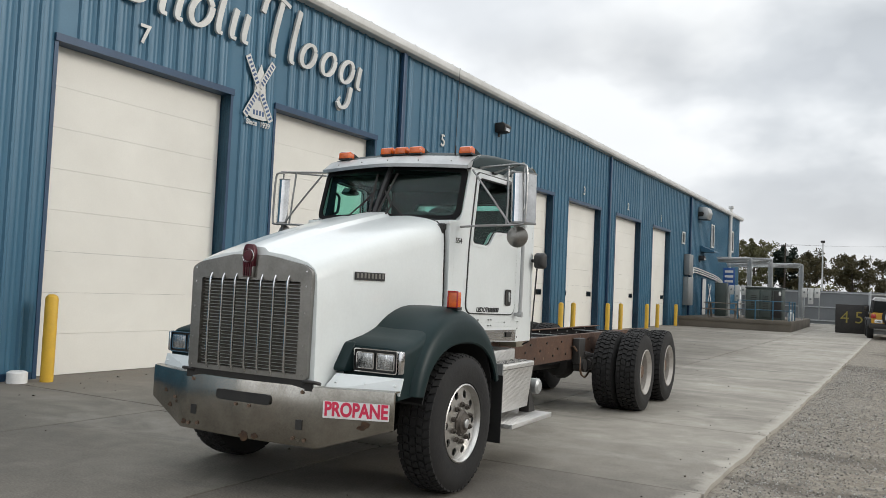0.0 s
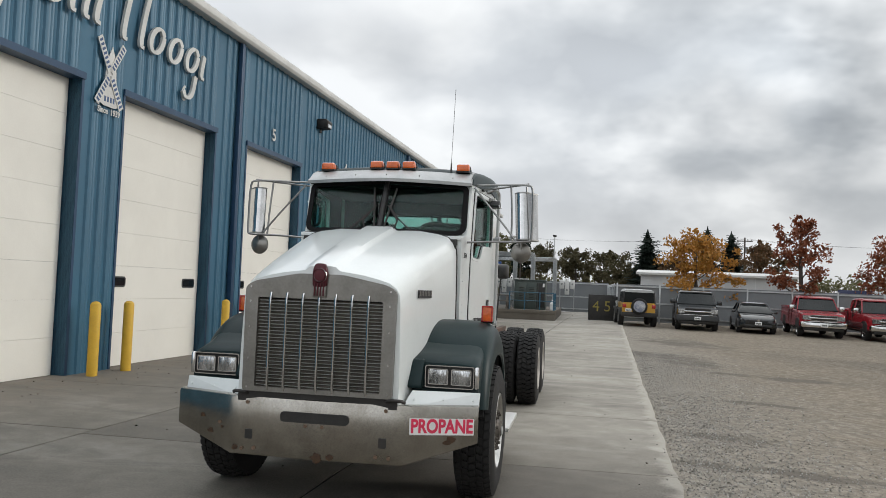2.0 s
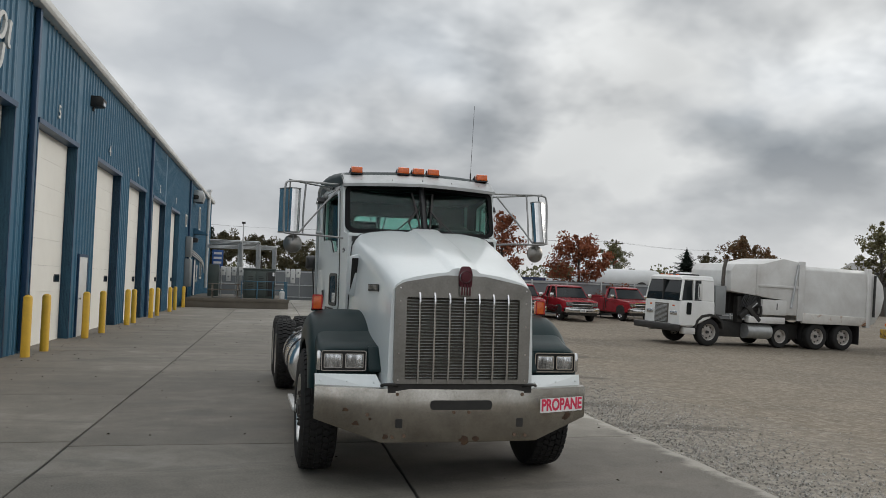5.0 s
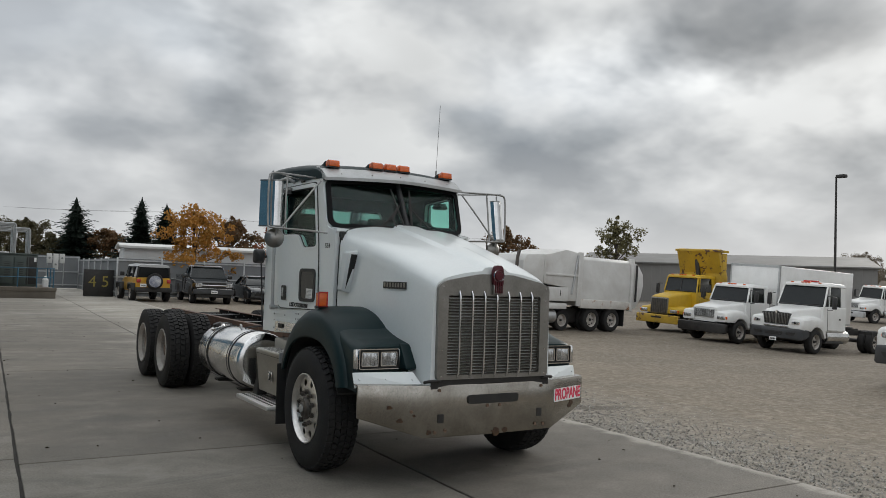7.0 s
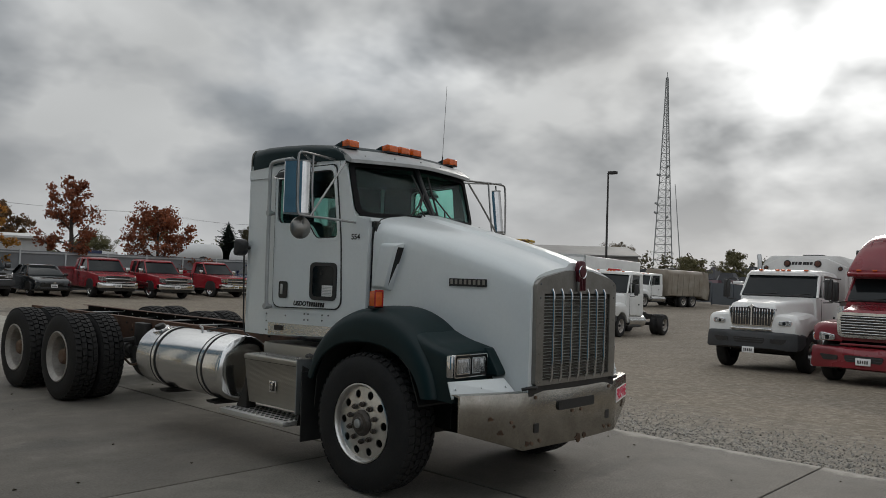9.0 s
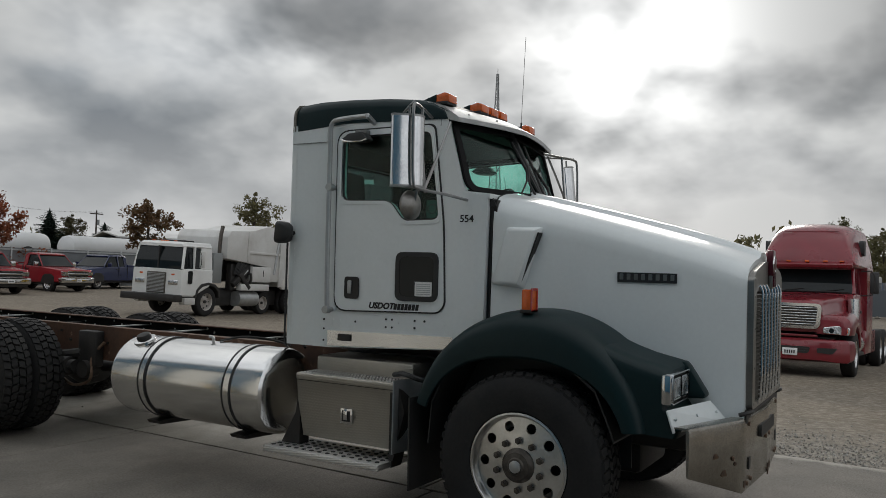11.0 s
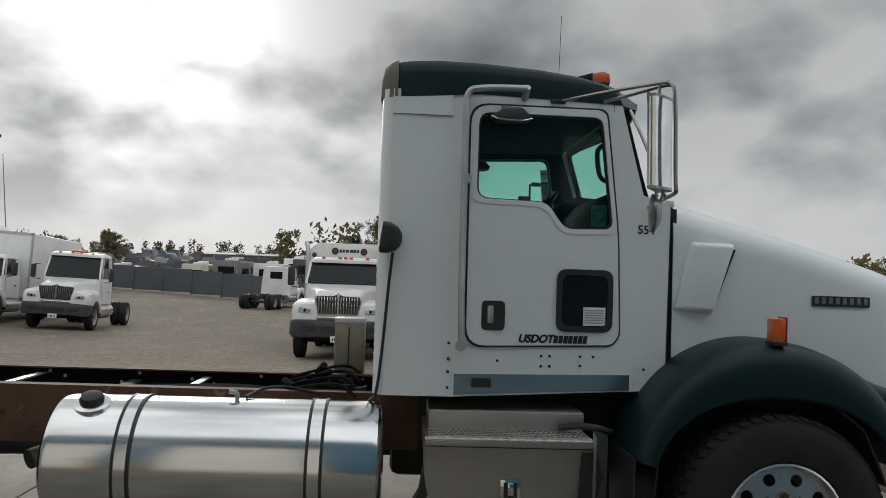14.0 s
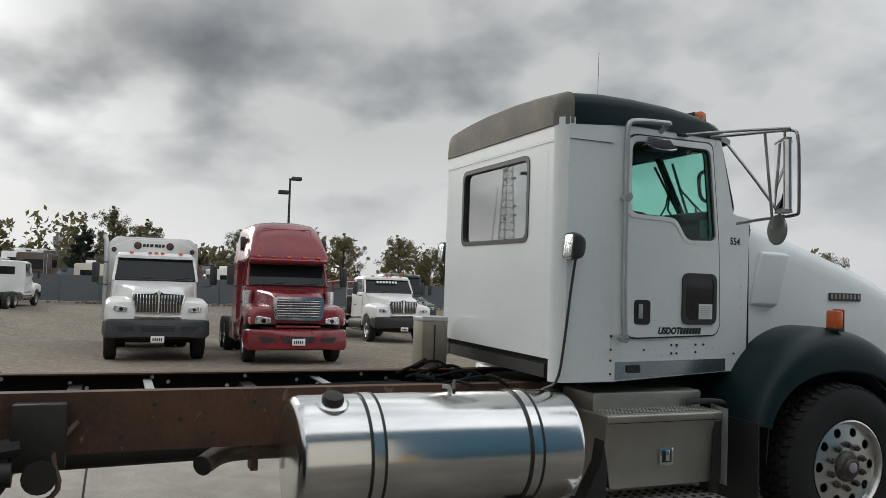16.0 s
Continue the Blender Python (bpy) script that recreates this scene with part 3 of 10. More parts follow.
def ribbed(v0, v1, z0, z1, depth=0.30):
    """Ribbed metal cladding on a wall of some depth."""
    line = [(-depth, v0), (0.0, v0)]
    v = v0
    pitch = 0.30
    first = math.ceil((v0 + 0.05) / pitch)
    last = math.floor((v1 - 0.05) / pitch)
    for i in range(first, last + 1):
        c = i * pitch
        if c - 0.045 > v0 and c + 0.045 < v1:
            line += [(0.0, c - 0.042), (0.032, c - 0.018), (0.032, c + 0.018), (0.0, c + 0.042)]
        m_ = c + pitch / 2
        if m_ + 0.05 < v1 and m_ - 0.05 > v0:
            line += [(0.0, m_ - 0.05), (0.006, m_ - 0.035), (0.0, m_ - 0.02), (0.0, m_ + 0.02), (0.006, m_ + 0.035), (0.0, m_ + 0.05)]
    line += [(0.0, v1), (-depth, v1)]
    return prism(line, "z", z0, z1)


def build_hall():
    hall = thing("service_hall", "long blue ribbed-metal workshop hall with white overhead doors", "building", BUILD)
    edges = [-7.0] + [e for d in DOORS for e in d[:2]] + [WALL_END]
    for i in range(0, len(edges), 2):
        part("wall", ribbed(edges[i], edges[i + 1], 0.0, EAVE), blue_metal, hall)
    for v0, v1, num in DOORS:
        part("lintel", ribbed(v0, v1, DOOR_H, EAVE), blue_metal, hall)
        # overhead door in eight sections, set back in the opening
        dr = part("overhead_door", B(-0.33, -0.29, v0, v1, 0.0, DOOR_H), black, hall, "cream sectional overhead door with two small dark windows")
        n = 8
        h = DOOR_H / n
        for i in range(n):
            p = prism([(-0.275, 0.0016), (-0.224, 0.0016), (-0.224, h - 0.0016), (-0.275, h - 0.0016)], "y", v0 + 0.02, v1 - 0.02)
            part("door_section", moved(p, pose(0, 0, i * h)), door_white, dr)
        for f in ((0.095, 0.845) if num < 7 else ()):
            c = v0 + (v1 - v0) * f + 0.1
            w = part("door_window", prism(rounded(rect(-0.24, 0.24, -0.095, 0.095), 0.06), "x", -0.226, -0.212), rubber_trim, dr, "small oval door window")
            w.matrix_basis = pose(0, c, 1.515)
            part("pane", prism(rounded(rect(-0.21, 0.21, -0.068, 0.068), 0.045), "x", -0.2115, -0.209), dark_glass, w)
        # darker jamb and head trims
        for v in (v0 - 0.06, v1):
            part("jamb_trim", B(-0.30, 0.012, v, v + 0.06, 0.0, DOOR_H), blue_trim, hall)
        part("head_trim", B(-0.30, 0.040, v0 - 0.06, v1 + 0.06, DOOR_H - 0.02, DOOR_H + 0.09), blue_trim, hall)
    wd = part("walk_door", B(0.0, 0.045, 15.0, 15.88, 0.02, 2.08, bev=0.008), gutter_white, hall, "white steel walk door between two overhead doors")
    part("door_frame", slab([rect(14.94, 15.94, 0.0, 2.15), rect(15.005, 15.875, -0.01, 2.075)], 0.055, lambda a, b, t: (t, a, b)), blue_trim, wd)
    part("door_knob", C((0.045, 15.1, 1.0), (0.10, 15.1, 1.0), 0.03, 10), chrome, wd)
    part("base_trim", B(-0.02, 0.018, -7, 1.7, 0.0, 0.10), blue_trim, hall)
    # downspouts
    for v in (10.48, 25.55, 39.0):
        part("downspout", B(0.03, 0.13, v - 0.07, v + 0.07, 0.05, EAVE - 0.05, bev=0.012), blue_trim, hall, "dark blue downspout")
    part("gutter", prism([(-0.1, EAVE - 0.02), (0.20, EAVE - 0.02), (0.24, EAVE + 0.05), (0.24, EAVE + 0.17), (0.20, EAVE + 0.19), (-0.1, EAVE + 0.19)], "y", -7.2, WALL_END + 0.1, 0.012), gutter_white, hall, "white gutter along the eave")
    rf = part("roof", prism([(0.22, EAVE + 0.16), (0.22, EAVE + 0.20), (-12.0, EAVE + 1.6), (-24.0, EAVE + 0.2), (-24.0, EAVE), (-12.0, EAVE + 1.4)], "y", -7.2, WALL_END + 0.1), gutter_white, hall)
    clip = finish(B(-0.03, 0.03, -0.02, 0.02, 0, 0.06, bev=0.008), "roof_clip")
    for i in range(66):
        part("roof_clip", clip, gutter_white, rf).matrix_basis = pose(0.15, -4.5 + 0.9 * i, EAVE + 0.19)
    part("end_wall", B(-24, -0.3, WALL_END - 0.3, WALL_END, 0, EAVE), blue_metal, hall)
    part("end_wall", B(-24, -0.3, -7.0, -6.7, 0, EAVE), blue_metal, hall)
    part("back_wall", B(-24, -23.7, -6.7, WALL_END - 0.3, 0, EAVE), blue_metal, hall)
    # bay numbers
    for (v0, v1, num), dz in zip(DOORS, (0.0,) * 7):
        v = (v0 + v1) / 2 + (0.20 if num == 6 else -0.25)
        part("bay_number", moved(lettering(str(num), 0.43, 0.006, 0, 0.006), pose(0.045, v, 5.28, 90, 0, 90)), gutter_white, hall, "white bay number")
    # plain drawn script sign, white strokes on standoffs
    sign = thing("wall_sign", "white cut-out script sign shapes on the blue wall", "sign", BUILD)
    def stroke(pts, w, u0=0.06):
        """A flat broad pen stroke on the wall: (v, z) points."""
        pts = [Vector((a, b)) for a, b in pts]
        for _ in range(3):
            q = [pts[0]]
            for a, b in zip(pts, pts[1:]):
                q += [a.lerp(b, 0.25), a.lerp(b, 0.75)]
            pts = q + [pts[-1]]
        rings = []
        for i, p in enumerate(pts):
            d = (pts[min(i + 1, len(pts) - 1)] - pts[max(i - 1, 0)]).normalized()
            # a broad nib: thick downstrokes, thin cross strokes
            ww = w * (0.55 + 0.6 * abs(d.y)) * (0.55 if i in (0, len(pts) - 1) else 1.0)
            s = Vector((-d.y, d.x)) * ww / 2
            a, b = p + s, p - s
            rings.append([Vector((u0, a.x, a.y)), Vector((u0, b.x, b.y)), Vector((u0 + 0.05, b.x, b.y)), Vector((u0 + 0.05, a.x, a.y))])
        return skin(bmesh.new(), rings)
    def oval(v, z, s=1.0):
        """A slanted ring, drawn with one turn of the pen."""
        return [(v + s * (0.24 + 0.22 * math.cos(a) + 0.10 * math.sin(a)), z + s * (0.26 + 0.28 * math.sin(a))) for a in (radians(30 + 40 * q) for q in range(10))]
    def slant(v, z0, z1):
        return [(v + 0.24 * (z1 - z0), z1), (v + 0.1 * (z1 - z0), (z0 + z1) / 2), (v, z0), (v + 0.12, z0 - 0.02)]
    strokes = [
        [(1.30, 6.40), (1.55, 6.75), (1.75, 6.55), (1.85, 5.60), (1.98, 5.55)], slant(2.2, 5.65, 6.8),
        oval(2.75, 5.75), slant(3.42, 5.74, 6.25), slant(3.74, 5.74, 6.25), oval(4.02, 5.75), slant(4.62, 5.78, 6.75),
        slant(4.95, 5.78, 6.3), slant(5.24, 5.78, 6.28),
        [(5.72, 6.45), (5.82, 6.80), (6.15, 6.88), (6.45, 6.78)], slant(5.98, 5.75, 6.8), slant(6.5, 5.75, 6.8),
        oval(6.82, 5.76, 0.9), oval(7.46, 5.76, 0.9), oval(8.08, 5.76, 0.9),
        [(8.46, 5.7), (8.36, 5.28), (8.12, 5.18), (8.02, 5.32)], slant(8.66, 5.74, 6.2)]
    for pts in strokes:
        part("script_stroke", stroke(pts, 0.105), gutter_white, sign)
    # windmill emblem as plain shapes
    em = thing("wall_emblem", "white and blue windmill emblem plate between the doors", "sign", BUILD @ pose(0, 5.76, 4.95) @ Matrix.Diagonal((1, 0.78, 0.82, 1)) @ pose(0, -5.76, -4.95))
    blue_ink = surface("blue_ink", ((0.05, 0.10, 0.22), (0.04, 0.08, 0.18)), 0.5)
    def plate(poly, u0, u1, mat, name="emblem_shape"):
        return part(name, prism(poly, "x", u0, u1), mat, em)
    c = (5.76, 5.05)
    plate([(5.42, 4.42), (5.40, 4.62), (5.56, 4.68), (5.66, 5.35), (5.80, 5.62), (5.94, 5.35), (6.02, 4.68), (6.16, 4.62), (6.14, 4.42), (5.98, 4.36), (5.58, 4.36)], 0.045, 0.06, gutter_white, "emblem_tower")
    for a in (57, 123, 237, 303):
        d = Vector((math.cos(radians(a)), math.sin(radians(a))))
        s = Vector((-d.y, d.x))
        o = Vector(c)
        q = [o + d * 0.04 + s * 0.08, o + d * 0.80 + s * 0.085, o + d * 0.80 - s * 0.085, o + d * 0.04 - s * 0.08]
        plate([tuple(x) for x in q], 0.064, 0.074, gutter_white, "emblem_blade")
        for j in range(7):
            q = [o + d * (0.13 + 0.095 * j) + s * 0.055, o + d * (0.18 + 0.095 * j) + s * 0.055, o + d * (0.18 + 0.095 * j) - s * 0.055, o + d * (0.13 + 0.095 * j) - s * 0.055]
            plate([tuple(x) for x in q], 0.075, 0.077, blue_ink, "blade_mark")
    for j in range(4):
        plate(rect(5.60 + 0.1 * j, 5.655 + 0.1 * j, 4.45, 4.56), 0.0605, 0.063, blue_ink, "tower_mark")
        plate(rect(5.68 + 0.05 * j, 5.705 + 0.05 * j, 4.78, 4.90), 0.0605, 0.063, blue_ink, "tower_mark")
    for word, v in (("Since", 5.58), ("1939", 6.02)):
        part("emblem_word", moved(lettering(word, 0.17, 0.006, 0, 0.004), pose(0.05, v, 4.26, 90, 0, 90)), gutter_white, em)
    # wall lights
    def wall_light(v, z):
        wl = thing("wall_light", "dark bronze flood light box on the wall", "wall light", BUILD @ pose(0, v, z), "wall lights")
        part("body", prism([(0.0, -0.12), (0.0, 0.16), (0.26, 0.16), (0.34, 0.08), (0.30, -0.10)], "y", -0.20, 0.20, 0.02), black, wl)
        part("lens", B(0.303, 0.325, -0.15, 0.15, -0.08, 0.06), clear_lens, wl)
        part("bracket", B(0.0, 0.06, -0.06, 0.06, -0.22, -0.1), black, wl)
    wall_light(15.65, 6.20), wall_light(41.0, 6.25), wall_light(41.5, 3.8)
    return hall


build_hall()


def build_bollards():
    bm = lathe(bmesh.new(), [(0.0, 0.0), (0.085, 0.0), (0.085, 1.13), (0.075, 1.165), (0.045, 1.19), (0.0, 1.20)], (0, 0, 0), "z", 24)
    me = finish(bm, "bollard")
    for v0, v1, _ in DOORS:
        for v in (v0 - 0.07, v1 + 0.20):
            ob = part("bollard", me, yellow_paint, None)
            ob.matrix_basis = BUILD @ pose(0.36, v, 0)
            tagged(ob, "yellow steel pipe bollard beside an overhead door", "bollard", "bollards along the hall")


build_bollards()


# ---- the white tractor chassis ----


def tyre_mesh(r, w, rim_r, rows=5, count=52, lug=0.016):
    """A tyre lying along x from 0 to w, with its tread blocks."""
    prof = [(rim_r, 0.02 * w / 0.29), (rim_r + 0.02, 0.0), (rim_r + 0.06, -0.006), (r - 0.10, -0.012), (r - 0.045, 0.004), (r - 0.02, 0.022), (r - lug, 0.045),
            (r - lug, w - 0.045), (r - 0.02, w - 0.022), (r - 0.045, w - 0.004), (r - 0.10, w + 0.012), (rim_r + 0.06, w + 0.006), (rim_r + 0.02, w), (rim_r, w - 0.02)]
    bm = bmesh.new()
    seg = 48
    rings = [[Vector((h, rr * math.cos(2 * math.pi * j / seg), rr * math.sin(2 * math.pi * j / seg))) for j in range(seg)] for rr, h in prof]
    skin(bm, rings, caps=False)
    vs, fs = [], []
    step = 2 * math.pi / count
    cw = (w - 0.02) / rows
    for i in range(rows):
        for j in range(count):
            a0 = (j + (0.5 if i % 2 else 0.0)) * step
            x0 = 0.01 + i * cw + 0.005
            x1 = x0 + cw - 0.010
            a1 = a0 + step * 0.70
            sk = step * (0.22 if i % 2 else -0.22)
            edge0, edge1 = (0.012 if i == 0 else 0), (0.012 if i == rows - 1 else 0)
            b = len(vs)
            for rr, d in ((r - lug - 0.012, 0.0), (r, 1.0)):
                for x, a in ((x0, a0), (x1, a0 + sk), (x1, a1 + sk), (x0, a1)):
                    rad = rr - (edge0 if x == x0 else edge1 if x == x1 else 0) * d
                    vs.append((x, rad * math.cos(a), rad * math.sin(a)))
            fs += [(b + 4, b + 5, b + 6, b + 7), (b, b + 1, b + 5, b + 4), (b + 1, b + 2, b + 6, b + 5), (b + 2, b + 3, b + 7, b + 6), (b + 3, b, b + 4, b + 7)]
    me = finish(bm, "tyre")
    tm = bpy.data.meshes.new("tread")
    tm.from_pydata(vs, [], fs)
    return me, tm


def disc_mesh(r, holes_r, hole, bulge, n_holes=10, thick=0.012, centre=0.06):
    """A wheel disc in the y-z plane with hand holes, dished along x."""
    loops = [circle(0, 0, r, 40)] + [circle(holes_r * math.cos(a), holes_r * math.sin(a), hole, 12) for a in (2 * math.pi * i / n_holes for i in range(n_holes))] + [circle(0, 0, centre, 20)]

    def put(u, v, w):
        d = math.hypot(u, v) / r
        return (w + bulge * (1 - d), u, v)
    return slab(loops, thick, put)


TYRE = tyre_mesh(0.52, 0.29, 0.287)
REAR_TYRE = tyre_mesh(0.52, 0.28, 0.287, rows=4, count=44, lug=0.022)


def front_wheel(truck, side):
    """side 1 is the driver's side. The disc stands proud of the tyre's middle."""
    m = pose(0.875 * side, 0, 0.52, 0, 0, 0 if side > 0 else 180)
    wh = part("wheel", TYRE[0], rubber, truck, "worn black steer tyre on a polished ten-hole rim")
    wh.matrix_basis = m
    part("tread", TYRE[1], rubber, wh)
    bm = bmesh.new()
    lathe(bm, [(0.250, 0.03), (0.262, 0.03), (0.275, 0.10), (0.275, 0.24), (0.293, 0.275), (0.296, 0.288), (0.286, 0.292), (0.270, 0.268), (0.262, 0.14), (0.250, 0.03)], (0, 0, 0))
    part("rim", bm, rim_alu, wh)
    part("wheel_disc", moved(disc_mesh(0.272, 0.218, 0.030, 0.030), pose(0.236, 0, 0)), rim_alu, wh, "polished wheel disc with ten round hand holes")
    part("brake_drum", lathe(bmesh.new(), [(0.0, 0.02), (0.20, 0.02), (0.21, 0.16), (0.0, 0.17)], (0, 0, 0), seg=24), black, wh)
    hub = lathe(bmesh.new(), [(0.0, 0.24), (0.100, 0.245), (0.097, 0.278), (0.080, 0.290), (0.076, 0.300), (0.050, 0.304), (0.044, 0.312), (0.0, 0.314)], (0, 0, 0), seg=24)
    part("hub", hub, wheel_grime, wh)
    part("hub_cap", lathe(bmesh.new(), [(0.0, 0.30), (0.034, 0.30), (0.034, 0.320), (0.024, 0.325), (0.0, 0.325)], (0, 0, 0), seg=20), conduit, wh)
    nut = bmesh.new()
    cyl(nut, (0.245, 0, 0), (0.284, 0, 0), 0.020, 6)
    cyl(nut, (0.284, 0, 0), (0.298, 0, 0), 0.011, 8)
    nm = finish(nut, "wheel_nut")
    for i in range(10):
        a = 2 * math.pi * (i + 0.5) / 10
        o = part("wheel_nut", nm, wheel_grime, wh)
        o.matrix_basis = pose(0, 0.138 * math.cos(a), 0.138 * math.sin(a))


def rear_wheel(truck, side, y, outer):
    x = 1.19 - 0.28 if outer else 0.87 - 0.28
    m = pose(x * side, y, 0.52, 0, 0, 0 if side > 0 else 180)
    wh = part("wheel", REAR_TYRE[0], rubber, truck, "lugged black drive tyre" + (" on a dusty pale rim" if outer else ""))
    wh.matrix_basis = m
    part("tread", REAR_TYRE[1], rubber, wh)
    if outer:
        part("rim", lathe(bmesh.new(), [(0.0, 0.06), (0.10, 0.06), (0.13, 0.05), (0.25, 0.05), (0.258, 0.10), (0.262, 0.22), (0.298, 0.270), (0.302, 0.285), (0.290, 0.290), (0.25, 0.24), (0.24, 0.06)], (0, 0, 0)), rim_dull, wh)
        part("hub", lathe(bmesh.new(), [(0.0, 0.0), (0.135, 0.06), (0.12, 0.10), (0.09, 0.22), (0.075, 0.235), (0.0, 0.24)], (0, 0, 0), seg=24), rust_nut, wh)
        nm = finish(cyl(bmesh.new(), (0.05, 0, 0), (0.085, 0, 0), 0.019, 6), "wheel_nut")
        for i in range(10):
            a = 2 * math.pi * i / 10
            part("wheel_nut", nm, wheel_grime, wh).matrix_basis = pose(0, 0.165 * math.cos(a), 0.165 * math.sin(a))
    else:
        part("rim", lathe(bmesh.new(), [(0.0, 0.2), (0.25, 0.2), (0.28, 0.02), (0.29, 0.02), (0.29, 0.26), (0.28, 0.26), (0.26, 0.22)], (0, 0, 0), seg=28), black, wh)


def cab_w(y):
    """Half the cab's width, which narrows towards the front."""
    if y > 1.45:
        return 0.868 + 0.02 * min(1, (y - 1.45) / 0.3)
    return 0.868 - (1.45 - y) * 0.132


def hood_section(s):
    """A cross-section of the hood, s from 0 at the grille to 1 at the cowl."""
    y = -1.10 + 1.52 * s
    w = 0.568 + 0.135 * s ** 0.9
    zs = 1.655 + 0.425 * (s ** 0.86)          # shoulder
    zc = zs + 0.085 - 0.02 * s                # crown
    zb = 0.815 + 0.075 * s
    r = 0.10 + 0.03 * s
    half = [(w + 0.012, zb), (w + 0.010, zb + 0.3), (w + 0.004, (zb + zs) / 2 + 0.1), (w - 0.002, zs - r * 1.3), (w - 0.010, zs - r * 0.75), (w - 0.035, zs - r * 0.3), (w - 0.085, zs + 0.005),
            (w - 0.17, zs + 0.030), (w * 0.5, zs + 0.055), (w * 0.25, zc - 0.012), (0.125 + 0.03 * s, zc - 0.008), (0.095 + 0.03 * s, zc + 0.018), (0.05, zc + 0.024)]
    ring = [Vector((x, y, z)) for x, z in half] + [Vector((-x, y, z)) for x, z in reversed(half)]
    return ring


def fender_mesh():
    """A half-round arch with a broad rolled flange; the lamp pod grows out of its front."""
    rings = []
    for k in range(37):
        a, b = radians(11.8 + 158.0 * k / 36), radians(16.0 + 149.0 * k / 36)
        o = Vector((0, 0.006 + 0.735 * math.cos(a), 0.65 + 0.735 * math.sin(a)))
        i = Vector((0, 0.02 + 0.62 * math.copysign(abs(math.cos(b)) ** 0.87, math.cos(b)), 0.615 + 0.50 * math.sin(b) ** 0.87))

        def at(x, t):
            p = o.lerp(i, t)
            return Vector((x, p.y, p.z))
        rings.append([at(0.58, 0.0), at(0.80, -0.02), at(0.95, -0.005), at(1.03, 0.035), at(1.085, 0.12), at(1.115, 0.24), at(1.134, 0.42), at(1.142, 0.70), at(1.142, 0.95), at(1.130, 1.0), at(1.115, 0.94), at(1.09, 0.55), at(1.02, 0.32), at(0.58, 0.22)])
    bm = skin(bmesh.new(), rings)
    # the pod that holds the headlamps, recessed behind the flange
    side = [(-0.36, 1.26), (-0.44, 1.232), (-0.52, 1.198), (-0.62, 1.165), (-0.78, 1.128), (-0.802, 1.108), (-0.802, 0.912), (-0.875, 0.805), (-0.86, 0.765), (-0.62, 0.775), (-0.50, 0.95)]
    rings = []
    for x, d in ((0.585, 0.0), (0.96, 0.004), (1.03, 0.012), (1.062, 0.026), (1.080, 0.048), (1.086, 0.075)):
        rings.append([Vector((x, y + (0.3 * d if y < -0.75 else 0), z - (d if z > 1.05 else 0))) for y, z in side])
    join(bm, skin(bmesh.new(), rings))
    # inboard of the lamp the nose runs on forwards and down to the valance
    return join(bm, prism([(-0.70, 1.13), (-0.80, 1.126), (-0.822, 1.10), (-0.915, 0.955), (-0.91, 0.93), (-0.70, 0.92)], "x", 0.59, 0.695, 0.012))


def fender_inner():
    """Black lining under the fender."""
    pts = [(0.62, 0.55), (0.60, 0.80), (0.50, 1.0), (0.33, 1.12), (0.08, 1.17), (-0.2, 1.13), (-0.42, 0.96), (-0.5, 0.78), (-0.53, 0.70)]
    bm = bmesh.new()
    rings = [[Vector((0.45, y, z)), Vector((1.10, y, z)), Vector((1.10, y * 1.01, z + 0.015)), Vector((0.45, y * 1.01, z + 0.015))] for y, z in pts]
    return skin(bm, rings)


